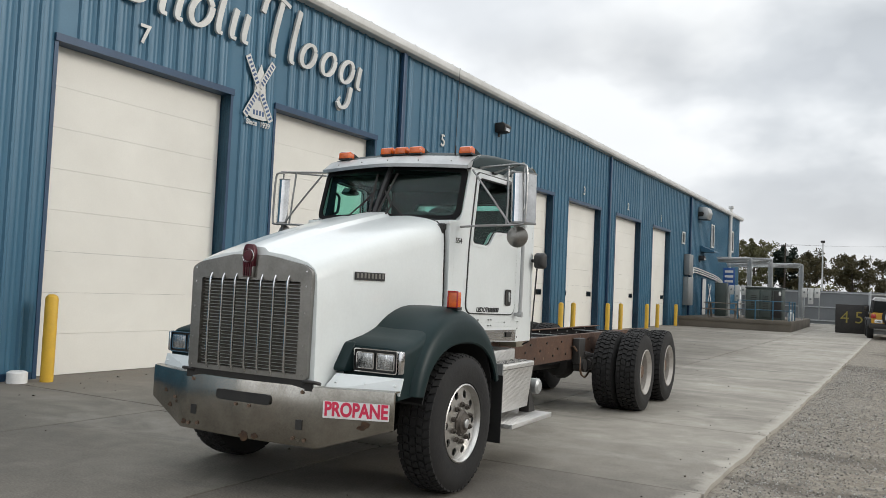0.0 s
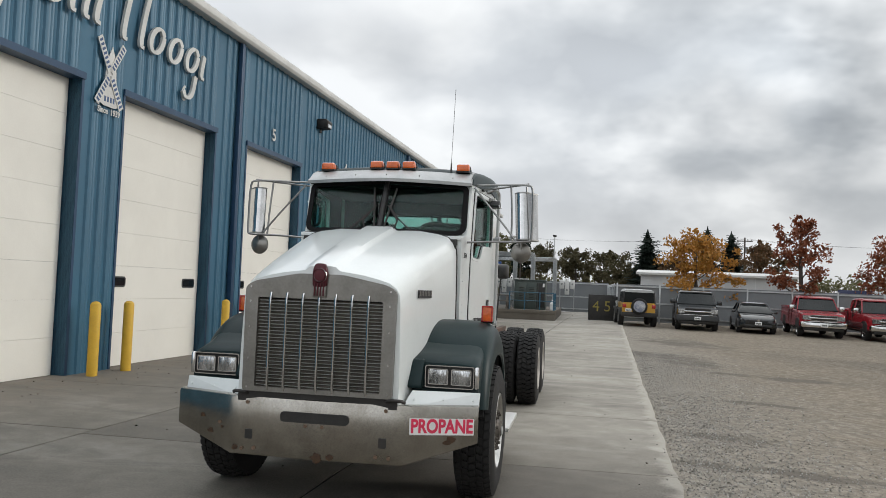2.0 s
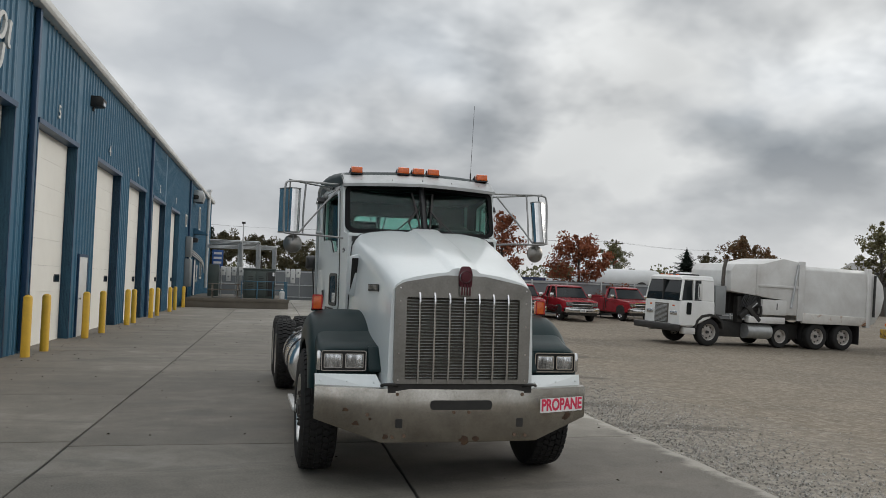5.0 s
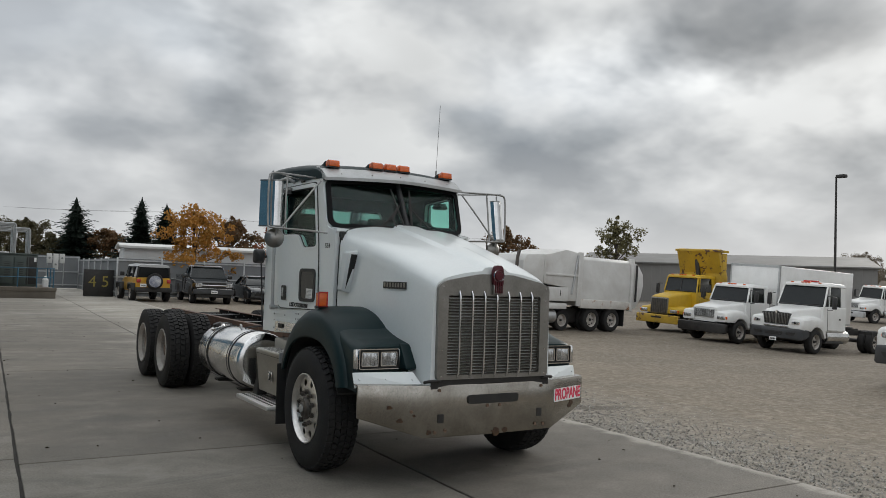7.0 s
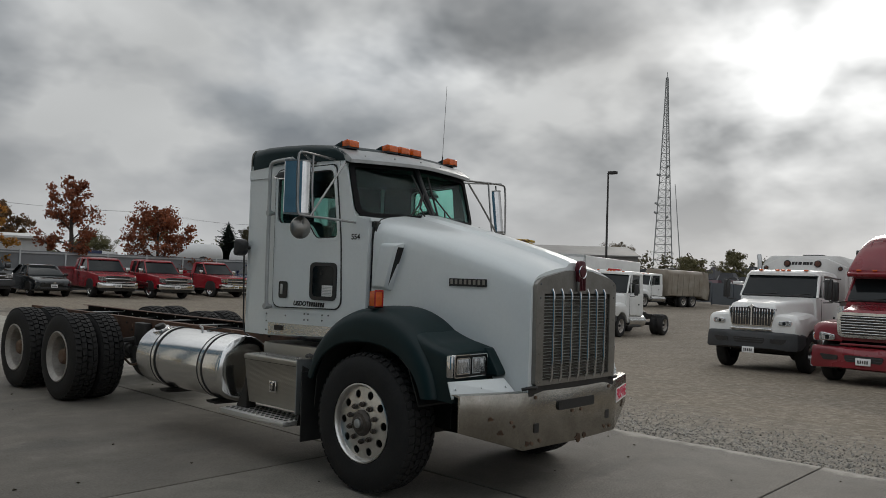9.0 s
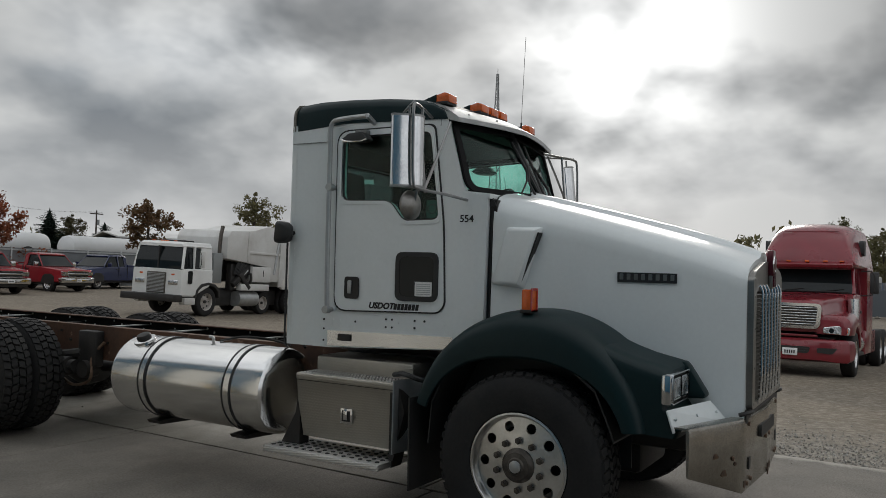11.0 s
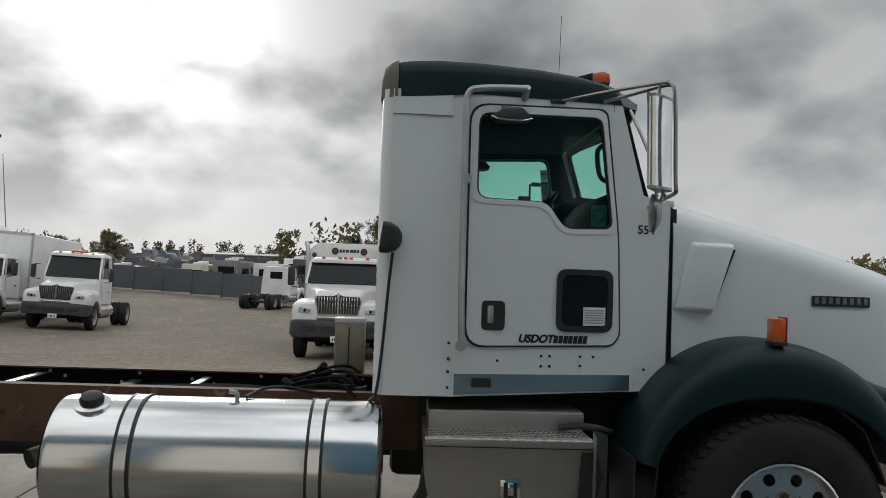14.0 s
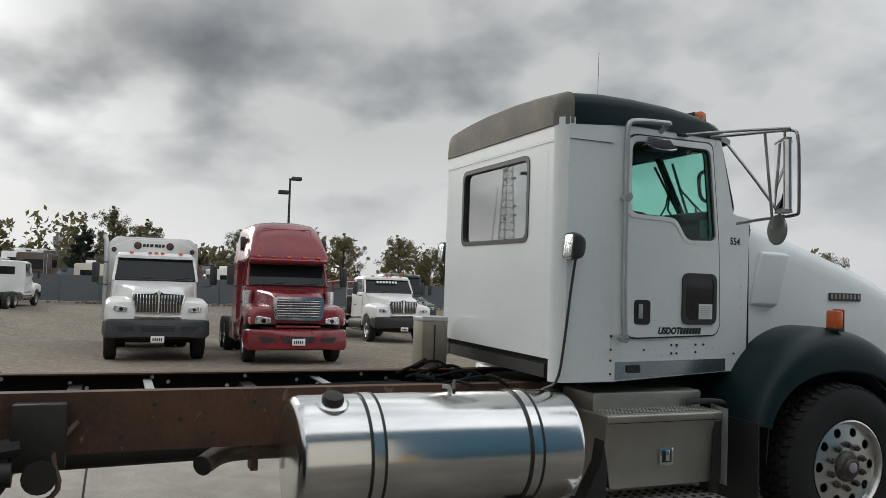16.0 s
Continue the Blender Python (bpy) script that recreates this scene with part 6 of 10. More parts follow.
            return skin(bmesh.new(), [[Vector((sx * x, y, z)) for x, y in arc] + [Vector((sx * (x - 0.004), y - 0.006, z)) for x, y in reversed(arc)] for z in (0.44, 0.87, 0.90)])
        part("splash_shield", shield(), conduit, tr, "pale curved metal splash shield beside the box")
        part("coolant_hose", T([(sx * 0.86, 1.04, 0.905), (sx * 0.90, 0.95, 0.925), (sx * 0.96, 0.86, 0.925), (sx * 0.93, 0.80, 0.90), (sx * 0.8, 0.76, 0.88)], 0.017, 8), rubber_trim, tr)
        if sx < 0:
            lt = part("latch", B(*bx(1.010, 1.018), 1.255, 1.355, 0.575, 0.675, bev=0.004), chrome, bxo, "chrome paddle latch")
            part("latch_well", B(*bx(1.0185, 1.0205), 1.272, 1.338, 0.59, 0.66), black, lt)
            part("latch_tongue", B(*bx(1.020, 1.030), 1.29, 1.32, 0.60, 0.66, bev=0.004), chrome, lt)
        st = part("step", B(*bx(0.80, 1.165), y0 + 0.04, y1 + 0.16, 0.345, 0.385, bev=0.005), tread_plate, tr, "slip-proof tread-plate step")
        grip = finish(C((0, 0, 0.384), (0, 0, 0.3885), 0.016, 8), "step_hole")
        for i in range(14 if sx < 0 else 0):
            for j in range(5):
                part("step_hole", grip, black, st).matrix_basis = pose(sx * (0.86 + 0.06 * j), y0 + 0.09 + 0.066 * i, 0)
        part("step_bracket", prism([(y0 + 0.06, 0.36), (y0 + 0.06, 0.86), (y0 + 0.0, 0.86), (y0 - 0.05, 0.70), (y0 + 0.04, 0.34)], "x", *bx(0.9, 1.02)), black, st)
        part("step_bracket", prism([(y1 - 0.02, 0.36), (y1 + 0.15, 0.36), (y1 + 0.02, 0.6), (y1 - 0.02, 0.86)], "x", *bx(0.9, 1.0)), black, st)
    part("reservoir", lathe(bmesh.new(), [(0.0, 0.0), (0.06, 0.0), (0.075, 0.02), (0.075, 0.16), (0.05, 0.18), (0.0, 0.18)], (0.86, 1.88, 0.62), "x", 20), conduit, tr, "small steel reservoir")

    # fuel tank on the right
    prof = [(0.0, 1.93), (0.22, 1.932), (0.275, 1.94), (0.298, 1.958), (0.306, 1.985), (0.306, 3.465), (0.298, 3.492), (0.275, 3.51), (0.22, 3.518), (0.0, 3.52)]
    tk = part("fuel_tank", lathe(bmesh.new(), prof, (-0.86, 0, 0.705), "y", 56), tank_metal, tr, "polished aluminium fuel tank with two straps")
    for y in (2.25, 3.13):
        stp = part("tank_strap", lathe(bmesh.new(), [(0.3075, y - 0.032), (0.312, y - 0.03), (0.312, y + 0.03), (0.3075, y + 0.032)], (-0.86, 0, 0.705), "y", 56), tank_metal, tk)
        for o in (-0.034, 0.034):
            part("strap_seal", lathe(bmesh.new(), [(0.3065, y + o - 0.008), (0.3145, y + o - 0.007), (0.3145, y + o + 0.007), (0.3065, y + o + 0.008)], (-0.86, 0, 0.705), "y", 48), rubber_trim, stp)
        part("tank_bracket", prism([(-0.44, 0.9), (-0.44, 0.34), (-1.02, 0.36), (-1.04, 0.385), (-0.86, 0.395), (-0.62, 0.44), (-0.53, 0.6), (-0.50, 0.9)], "y", y - 0.07, y + 0.07), black, stp)
    a = radians(23)
    cp = pose(-0.86, 3.33, 0.705) @ Matrix.Rotation(-a, 4, "Y")
    cap = part("tank_neck", moved(lathe(bmesh.new(), [(0.085, 0.296), (0.085, 0.312), (0.07, 0.318), (0.0, 0.318)], (0, 0, 0), "z", 24), cp), polished, tk)
    part("filler_cap", moved(lathe(bmesh.new(), [(0.055, 0.312), (0.058, 0.335), (0.050, 0.352), (0.02, 0.358), (0.0, 0.356)], (0, 0, 0), "z", 12), cp), black, cap, "ribbed black filler cap")
    part("tank_valve", T([(-0.9, 2.66, 1.0), (-0.9, 2.66, 1.045), (-0.9, 2.70, 1.05)], 0.012, 8), conduit, tk)
    part("fuel_line", T([(-0.87, 2.62, 1.02), (-0.70, 2.55, 1.05), (-0.5, 2.45, 1.02), (-0.44, 2.3, 0.98)], 0.010, 6), black, tk)
    ex = part("exhaust_pipe", T([(-0.2, 2.6, 0.60), (-0.2, 3.3, 0.60), (-0.2, 3.55, 0.61), (-0.22, 3.76, 0.605), (-0.37, 3.88, 0.57)], 0.056, 16), surface("scorched_pipe", ((0.22, 0.19, 0.16), (0.13, 0.105, 0.085)), 0.5, 0.7, 6, 60, 0.08, dirt=0.3), tr, "dull steel exhaust stub with a turned-down mouth")
    part("pipe_mouth", C((-0.364, 3.875, 0.5715), (-0.373, 3.8825, 0.569), 0.054, 16), rubber_trim, ex)
    part("pipe_clamp", B(-0.26, -0.14, 3.56, 3.60, 0.50, 0.70), rust_nut, ex)

    # tan electric box on the left rail behind the cab
    eb = part("control_box", B(0.48, 0.68, 2.10, 2.30, 0.96, 1.345, bev=0.012), surface("tan_box", ((0.30, 0.27, 0.21), (0.24, 0.22, 0.17)), 0.5, 0.2, 5, 50, 0.05, dirt=0.3), tr, "tan metal control box behind the cab")
    part("box_lid", B(0.478, 0.682, 2.098, 2.302, 1.31, 1.350, bev=0.008), conduit, eb)
    part("box_seam", B(0.474, 0.4795, 2.2, 2.208, 1.02, 1.29), black, eb)
    return tr


truck = build_truck()


# ---- parked vehicles ----
red_paint = surface("red_car_paint", ((0.28, 0.012, 0.020), (0.22, 0.010, 0.016)), 0.25, 0.1, 1.5, 40, coat=0.25, dirt=0.12)
dark_red = surface("maroon_truck_paint", ((0.22, 0.010, 0.020), (0.16, 0.008, 0.015)), 0.28, 0.1, 1.5, 40, coat=0.6, dirt=0.12)
black_car = surface("black_car_paint", ((0.010, 0.012, 0.014), (0.007, 0.009, 0.010)), 0.12, 0.0, 1.5, 40, coat=0.6, dirt=0.06, dirt_color=(0.07, 0.065, 0.06))
navy = surface("navy_car_paint", ((0.014, 0.022, 0.075), (0.011, 0.017, 0.055)), 0.25, 0.1, 1.5, 40, coat=0.25, dirt=0.12)
jeep_yellow = surface("yellow_car_paint", ((0.62, 0.33, 0.02), (0.54, 0.28, 0.02)), 0.3, 0, 1.5, 40, coat=0.6, dirt=0.1)
dump_yellow = surface("chipped_yellow_paint", ((0.57, 0.36, 0.018), (0.46, 0.29, 0.016)), 0.45, 0, 1.8, 40, 0.05, dirt=0.25, dirt_color=(0.22, 0.15, 0.04))
dump_worn = surface("rust_eaten_yellow_paint", ((0.52, 0.33, 0.02), (0.40, 0.25, 0.02)), 0.6, 0, 1.8, 40, 0.1, dirt=0.3, spots=(2.6, 0.56, 0.60, (0.10, 0.05, 0.025)))
fleet_white = surface("fleet_white_paint", ((0.76, 0.76, 0.74), (0.66, 0.66, 0.64)), 0.36, 0, 1.2, 40, 0.02, dirt=0.22, dirt_color=(0.36, 0.33, 0.29), coat=0.3)
grimy_white = surface("grimy_white_paint", ((0.66, 0.66, 0.64), (0.54, 0.53, 0.51)), 0.5, 0, 1.0, 40, 0.03, dirt=0.35, dirt_color=(0.30, 0.26, 0.22))
rust_white = surface("rust_streaked_white", ((0.62, 0.60, 0.56), (0.50, 0.48, 0.44)), 0.55, 0, 1.2, 40, 0.05, dirt=0.3, spots=(1.7, 0.55, 0.66, (0.24, 0.10, 0.03)))
bumper_grey = surface("grey_plastic_bumper", ((0.040, 0.042, 0.045), (0.028, 0.030, 0.032)), 0.6, 0, 3, 50, dirt=0.3, dirt_color=(0.08, 0.072, 0.062))
orange_mark = surface("orange_marking", ((0.72, 0.12, 0.03), (0.6, 0.1, 0.03)), 0.5, 0, 8, 40)
rv_beige = surface("rv_cream", ((0.62, 0.58, 0.48), (0.54, 0.50, 0.42)), 0.4, 0, 0.8, 30, dirt=0.15)
rv_brown = surface("bus_brown", ((0.075, 0.040, 0.032), (0.055, 0.03, 0.025)), 0.35, 0, 1, 30, coat=0.3)


def hull(stations, n=4):
    """A body along y. Each station: y, lower edge, upper edge, half widths low and high, corner radius on top."""
    rings = []
    for y, z0, z1, w0, w1, r in stations:
        r = min(r, (z1 - z0) * 0.45, w1 * 0.9)
        half = [(w0 * 0.96, z0), (w0, z0 + min(0.05, (z1 - z0) * 0.2)), (w0 + (w1 - w0) * 0.5, (z0 + z1) / 2)]
        for i in range(n + 1):
            a = math.pi / 2 * i / n
            half.append((w1 - r + r * math.cos(a), z1 - r + r * math.sin(a)))
        half.append((w1 * 0.3, z1 + r * 0.12))
        rings.append([Vector((x, y, z)) for x, z in half] + [Vector((-x, y, z)) for x, z in reversed(half)])
    return skin(bmesh.new(), rings)


WHEELS = {}


def plain_wheel(parent, x, y, r, w, rim_mat, label="", holes=8):
    """A road wheel with tyre, rim and nuts; x is its outer face, signed."""
    key = (r, w, holes)
    if key not in WHEELS:
        ty = lathe(bmesh.new(), [(r * 0.58, 0.03), (r * 0.62, 0.0), (r * 0.8, -0.008), (r * 0.93, 0.004), (r - 0.008, 0.03), (r, 0.05), (r, w - 0.05), (r - 0.008, w - 0.03), (r * 0.93, w - 0.004), (r * 0.8, w + 0.008), (r * 0.62, w), (r * 0.58, w - 0.02)], (0, 0, 0), seg=36, caps=False)
        rim = lathe(bmesh.new(), [(r * 0.10, w * 0.62), (r * 0.28, w * 0.64), (r * 0.50, w * 0.50), (r * 0.54, w * 0.55), (r * 0.56, w * 0.90), (r * 0.60, w * 0.97), (r * 0.60, w * 0.90)], (0, 0, 0), seg=28, caps=False)
        hub = lathe(bmesh.new(), [(0.0, w * 0.85), (r * 0.10, w * 0.85), (r * 0.12, w * 0.62), (r * 0.14, w * 0.4)], (0, 0, 0), seg=12)
        hole = cyl(bmesh.new(), (w * 0.52, 0, 0), (w * 0.605, 0, 0), r * 0.065, 8)
        WHEELS[key] = [finish(ty, "tyre"), finish(rim, "rim"), finish(hub, "hub"), finish(hole, "hand_hole")]
    ty, rim, hub, hole = WHEELS[key]
    s = 1 if x > 0 else -1
    m = pose(x - s * w, y, r, 0, 0, 0 if s > 0 else 180)
    wh = new("wheel", ty.copy() if ty.materials and ty.materials[0] != rubber else ty)
    if not wh.data.materials:
        wh.data.materials.append(rubber)
    wh.parent, wh.matrix_basis = parent, m
    if label:
        tagged(wh, label)
    rm = rim.copy()
    rm.materials.clear()
    part("rim", rm, rim_mat, wh)
    part("hub", hub, rubber_trim, wh)
    for i in range(holes):
        a = 2 * math.pi * i / holes
        part("hand_hole", hole, black, wh).matrix_basis = pose(0, r * 0.43 * math.cos(a), r * 0.43 * math.sin(a))
    return wh


def plate_bars(parent, y, z, w=0.30, x=0.0):
    """A licence plate with plain bars in place of its number."""
    p = part("number_plate", B(x - w / 2, x + w / 2, y - 0.012, y, z - 0.075, z + 0.075, bev=0.004), sticker_white, parent, "white plate with dark bars")
    for i in range(5):
        part("plate_bar", B(x - w * 0.36 + i * w * 0.15, x - w * 0.36 + i * w * 0.15 + w * 0.09, y - 0.0145, y - 0.0125, z - 0.04, z + 0.03), letter_black, p)


def place(x, y, rz, sink=0.0):
    """A pose on the lot, tilted with the fall of the ground."""
    a = radians(rz)
    u, w = Vector((math.cos(a), math.sin(a), 0)), Vector((-math.sin(a), math.cos(a), 0))

    def at(d, n):
        p = Vector((x, y, 0)) + d * n
        return Vector((p.x, p.y, land(p.x, p.y)))
    along, across = (at(w, 5.0) - at(w, 0.0)).normalized(), (at(u, 1.0) - at(u, -1.0)).normalized()
    up = across.cross(along).normalized()
    across = along.cross(up).normalized()
    m = Matrix((across, along, up)).transposed().to_4x4()
    m.translation = (x, y, land(x, y) - sink - 0.01)
    return m


def chassis_rails(v, y0, y1, z=0.85, w=0.42):
    for s in (1, -1):
        part("frame_rail", B(s * w - 0.04, s * w + 0.04, y0, y1, z - 0.12, z + 0.12), black, v)


def west_mirror(v, x, y, z, h=0.42, mat=None):
    """A truck door mirror on its loop arm."""
    s = 1 if x > 0 else -1
    a = part("mirror_arm", T([(x - s * 0.28, y, z + 0.26), (x, y - 0.05, z + 0.27), (x + s * 0.02, y - 0.05, z - 0.28), (x - s * 0.28, y, z - 0.30)], 0.014, 6, 1), black, v)
    part("mirror", B(min(x - 0.09, x + 0.09), max(x - 0.09, x + 0.09), y - 0.05, y + 0.05, z - h / 2, z + h / 2, bev=0.03), mat or rubber_trim, a, "tall mirror head")


def fender_skin(f, w, top):
    """One swollen front fender over a wheel at y = 0; f is the grille's plane."""
    rings = []
    for y, zt in ((f - 0.045, 0.90), (f - 0.03, 0.95), (f + 0.05, 0.985), (f + 0.25, 1.0), (-0.45, 1.02), (-0.2, 1.045), (0.0, 1.05), (0.2, 1.04), (0.42, 1.0), (0.58, 0.93), (0.68, 0.84)):
        zt = top * zt
        arch = 0.50 + 0.60 * math.sqrt(max(0.0, 1 - (y / 0.62) ** 2)) if abs(y) < 0.62 else 0.62
        zb = max(arch, 0.92 if y < -0.62 else 0.60)
        zb = min(zb, zt - 0.05)
        x1 = w - (0.10 if y < f else 0.03 if y < f + 0.15 else 0.0)
        rings.append([Vector((0.50, y, zb)), Vector((x1 - 0.01, y, zb)), Vector((x1, y, zb + 0.03)), Vector((x1, y, (zb + zt) / 2)), Vector((x1 - 0.02, y, zt - 0.10)), Vector((x1 - 0.09, y, zt - 0.025)), Vector((x1 - 0.22, y, zt)), Vector((0.50, y, zt + 0.01))])
    return skin(bmesh.new(), rings)


def aero_truck(name, label, m, paint, hood_len=1.25, cab_len=1.75, wheelbase=5.0, cab_h=2.72, kind="refuse", rears=2, rim=None, bump=None, split_grille=False, category="truck", style="aero", beacon=False, bars=18, hz=0.0, bz=(0.54, 0.98), lz=1.21, ls=1.0, top_f=0.0):
    """A bonneted truck facing -y, its front axle at y = 0. Wheels, hood, cab; the load is added by others.
    style: aero has a raked nose and wrapped lamps, old a square nose, upright a tall flat grille."""
    v = thing(name, label, category, m)
    rim = rim or rim_dull
    bump = bump or bumper_grey
    for s in (1, -1):
        plain_wheel(v, 1.15 * s, 0, 0.50, 0.28, rim, "black tyre on a pale rim")
        for i in range(rears):
            plain_wheel(v, 1.20 * s, wheelbase + 1.32 * i, 0.50, 0.28, rim)
            plain_wheel(v, 0.86 * s, wheelbase + 1.32 * i, 0.50, 0.28, rim, holes=0)
    chassis_rails(v, -0.6, wheelbase + 1.32 * rears + (0.3 if rears else 0))
    for i in range(rears):
        part("axle", C((-1.0, wheelbase + 1.32 * i, 0.5), (1.0, wheelbase + 1.32 * i, 0.5), 0.09, 10), black, v)
    part("axle", C((-0.9, 0, 0.46), (0.9, 0, 0.46), 0.07, 10), black, v)
    f = -1.0                                   # the grille's plane
    c0 = f + hood_len + 0.45                   # foot of the windscreen
    hz = hz or {"aero": 1.89, "old": 1.78, "upright": 1.98}[style]     # hood height at the cab
    if style == "old":
        hood = hull([(f, 0.88, 1.50, 0.64, 0.60, 0.05), (f + 0.06, 0.88, 1.55, 0.66, 0.62, 0.08), (f + hood_len * 0.6, 0.88, hz - 0.12, 0.76, 0.70, 0.12), (c0, 0.88, hz, 0.90, 0.84, 0.12)])
    elif style == "upright":
        hood = hull([(f, 0.90, 1.70, 0.52, 0.49, 0.06), (f + 0.08, 0.90, 1.76, 0.54, 0.51, 0.09), (f + hood_len * 0.6, 0.90, hz - 0.10, 0.62, 0.58, 0.12), (c0, 0.90, hz, 0.72, 0.68, 0.12)])
    else:
        hood = hull([(f - 0.02, 0.95, hz - 0.29, 0.66, 0.57, 0.06), (f + 0.07, 0.95, hz - 0.20, 0.68, 0.58, 0.10), (f + hood_len * 0.5, 0.95, hz - 0.11, 0.75, 0.65, 0.13), (c0 - 0.15, 0.95, hz - 0.02, 0.97, 0.88, 0.15), (c0, 0.95, hz, 1.01, 0.93, 0.13)])
    part("hood", hood, paint, v)
    top_f = top_f or {"aero": 1.44, "old": 1.38, "upright": 1.22}[style]
    cw = 0.06 if style == "aero" else 0.0      # the aero cab is wider
    for s in (1, -1):
        fb = fender_skin(f, 1.17, top_f)
        part("fender", fb if s > 0 else mirrored(fb), paint, v)
        part("wheel_well", prism([(0.58, 0.60), (0.40, 0.98), (0.0, 1.08), (-0.36, 1.0), (-0.58, 0.80), (-0.60, 0.6)], "x", *sorted((0.45 * s, 0.86 * s))), black, v)
        if style == "aero":
            hl = part("headlamp", moved(prism(rounded([(-0.20 * s, -0.045), (0.19 * s, -0.07), (0.21 * s, 0.055), (0.02 * s, 0.085), (-0.20 * s, 0.05)][::s], 0.03), "y", -0.03, 0.05, 0.010), pose(0.87 * s, f - 0.035, lz, 0, 0, 14 * s) @ Matrix.Diagonal((ls, 1, ls, 1))), chrome, v, "clear wrap headlamp in a bright rim")
            part("lens", moved(prism(rounded([(-0.185 * s, -0.035), (0.175 * s, -0.058), (0.195 * s, 0.045), (0.02 * s, 0.072), (-0.185 * s, 0.04)][::s], 0.025), "y", -0.034, -0.02), pose(0.87 * s, f - 0.035, lz, 0, 0, 14 * s) @ Matrix.Diagonal((ls, 1, ls, 1))), clear_lens, hl)
            part("lamp_core", moved(C((-0.07 * s, -0.037, 0.0), (-0.07 * s, -0.03, 0.0), 0.04, 14), pose(0.87 * s, f - 0.035, lz, 0, 0, 14 * s) @ Matrix.Diagonal((ls, 1, ls, 1))), dark_glass, hl)
            part("corner_signal", moved(B(*sorted((0.10 * s, 0.17 * s)), -0.038, -0.03, -0.03, 0.035, bev=0.008), pose(0.87 * s, f - 0.035, lz, 0, 0, 14 * s) @ Matrix.Diagonal((ls, 1, ls, 1))), amber, hl)
        else:
            z = 1.10 if style == "old" else 1.02
            hl = part("headlamp", B(*sorted((0.66 * s, 1.04 * s)), f - 0.075, f + 0.02, z - 0.085, z + 0.085, bev=0.015), chrome, v, "square headlamps in a bright bezel")
            for c in (0.755, 0.945):
                part("lens", B(*sorted(((c - 0.08) * s, (c + 0.08) * s)), f - 0.082, f - 0.07, z - 0.065, z + 0.065, bev=0.008), clear_lens, hl)
            part("corner_signal", B(*sorted((1.05 * s, 1.12 * s)), f - 0.04, f + 0.03, z - 0.06, z + 0.06, bev=0.01), amber, hl)
        west_mirror(v, (1.36 + cw) * s, c0 + 0.05, 2.10, 0.50)
        part("step", B(*sorted((0.55 * s, 1.12 * s)), c0 + 0.1, c0 + cab_len - 0.2, 0.42, 0.50, bev=0.02), black, v)
        part("tank", C((0.85 * s, c0 + 0.25, 0.68), (0.85 * s, c0 + cab_len + 0.3, 0.68), 0.28, 24), polished if kind != "tow" else black, v)
    if style == "aero":
        b0, b1 = bz
        bm_ = (b0 + b1) / 2
        bp = part("bumper", hull([(f - 0.20, b0 + 0.04, b1 - 0.06, 0.62, 0.60, 0.07), (f - 0.15, b0 + 0.01, b1 - 0.02, 0.95, 0.92, 0.08), (f - 0.04, b0, b1, 1.14, 1.12, 0.08), (f + 0.14, b0 + 0.03, b1, 1.20, 1.19, 0.07), (f + 0.34, b0 + 0.14, b1 - 0.02, 1.21, 1.20, 0.06)]), bump, v, "broad moulded front bumper")
        part("bumper_insert", prism(rounded([(-0.36, bm_ - 0.07), (0.36, bm_ - 0.07), (0.40, bm_ + 0.07), (-0.40, bm_ + 0.07)], 0.05), "y", f - 0.212, f - 0.18), black, bp)
        for i in range(2):
            part("bumper_rib", B(-0.36, 0.36, f - 0.218, f - 0.208, bm_ - 0.03 + 0.055 * i, bm_ - 0.018 + 0.055 * i), bumper_grey, bp)
        for s in (1, -1):
            part("bumper_slot", moved(prism(rounded([(-0.20 * s, -0.045), (0.10 * s, -0.065), (0.20 * s, 0.065), (-0.20 * s, 0.055)][::s], 0.035), "y", -0.03, 0.04), pose(0.72 * s, f - 0.165, bm_, 0, 0, 10 * s)), black, bp, "dark fog lamp opening")
        part("nose_lip", B(-0.52, 0.52, f - 0.11, f + 0.02, b1 + 0.035, b1 + 0.085, bev=0.012), chrome if bump is not dark_red else dark_red, bp)
    else:
        bp = part("bumper", hull([(f - 0.26, 0.44, 0.80, 1.14, 1.13, 0.05), (f - 0.22, 0.42, 0.83, 1.20, 1.19, 0.05), (f - 0.05, 0.44, 0.83, 1.21, 1.20, 0.05)]), bump, v, "straight steel front bumper")
        part("bumper_slot", prism(rounded(rect(-0.30, 0.30, 0.66, 0.74), 0.03), "y", f - 0.268, f - 0.25), black, bp)
    part("underside", B(-0.8, 0.8, f + 0.1, c0 + cab_len, 0.52, 0.85), black, v)
    # grille
    if style == "upright":
        gr = part("grille", B(-0.50, 0.50, f - 0.05, f + 0.02, 0.88, 1.68, bev=0.02), grey_frame, v, "tall dark upright grille")
        part("grille_mesh", B(-0.45, 0.45, f - 0.056, f - 0.045, 0.92, 1.62), louvre, gr)
        for i in range(9):
            part("grille_bar", B(-0.412 + 0.103 * i - 0.008, -0.412 + 0.103 * i + 0.008, f - 0.072, f - 0.052, 0.91, 1.63, bev=0.004), bumper_grey, gr)
    elif style == "old":
        gr = part("grille", prism(rounded(rect(-0.52, 0.52, 1.08, 1.44), 0.03), "y", f - 0.05, f + 0.02, 0.01), conduit, v, "square bright grille with level bars")
        part("grille_mesh", B(-0.485, 0.485, f - 0.056, f - 0.045, 1.11, 1.41), black, gr)
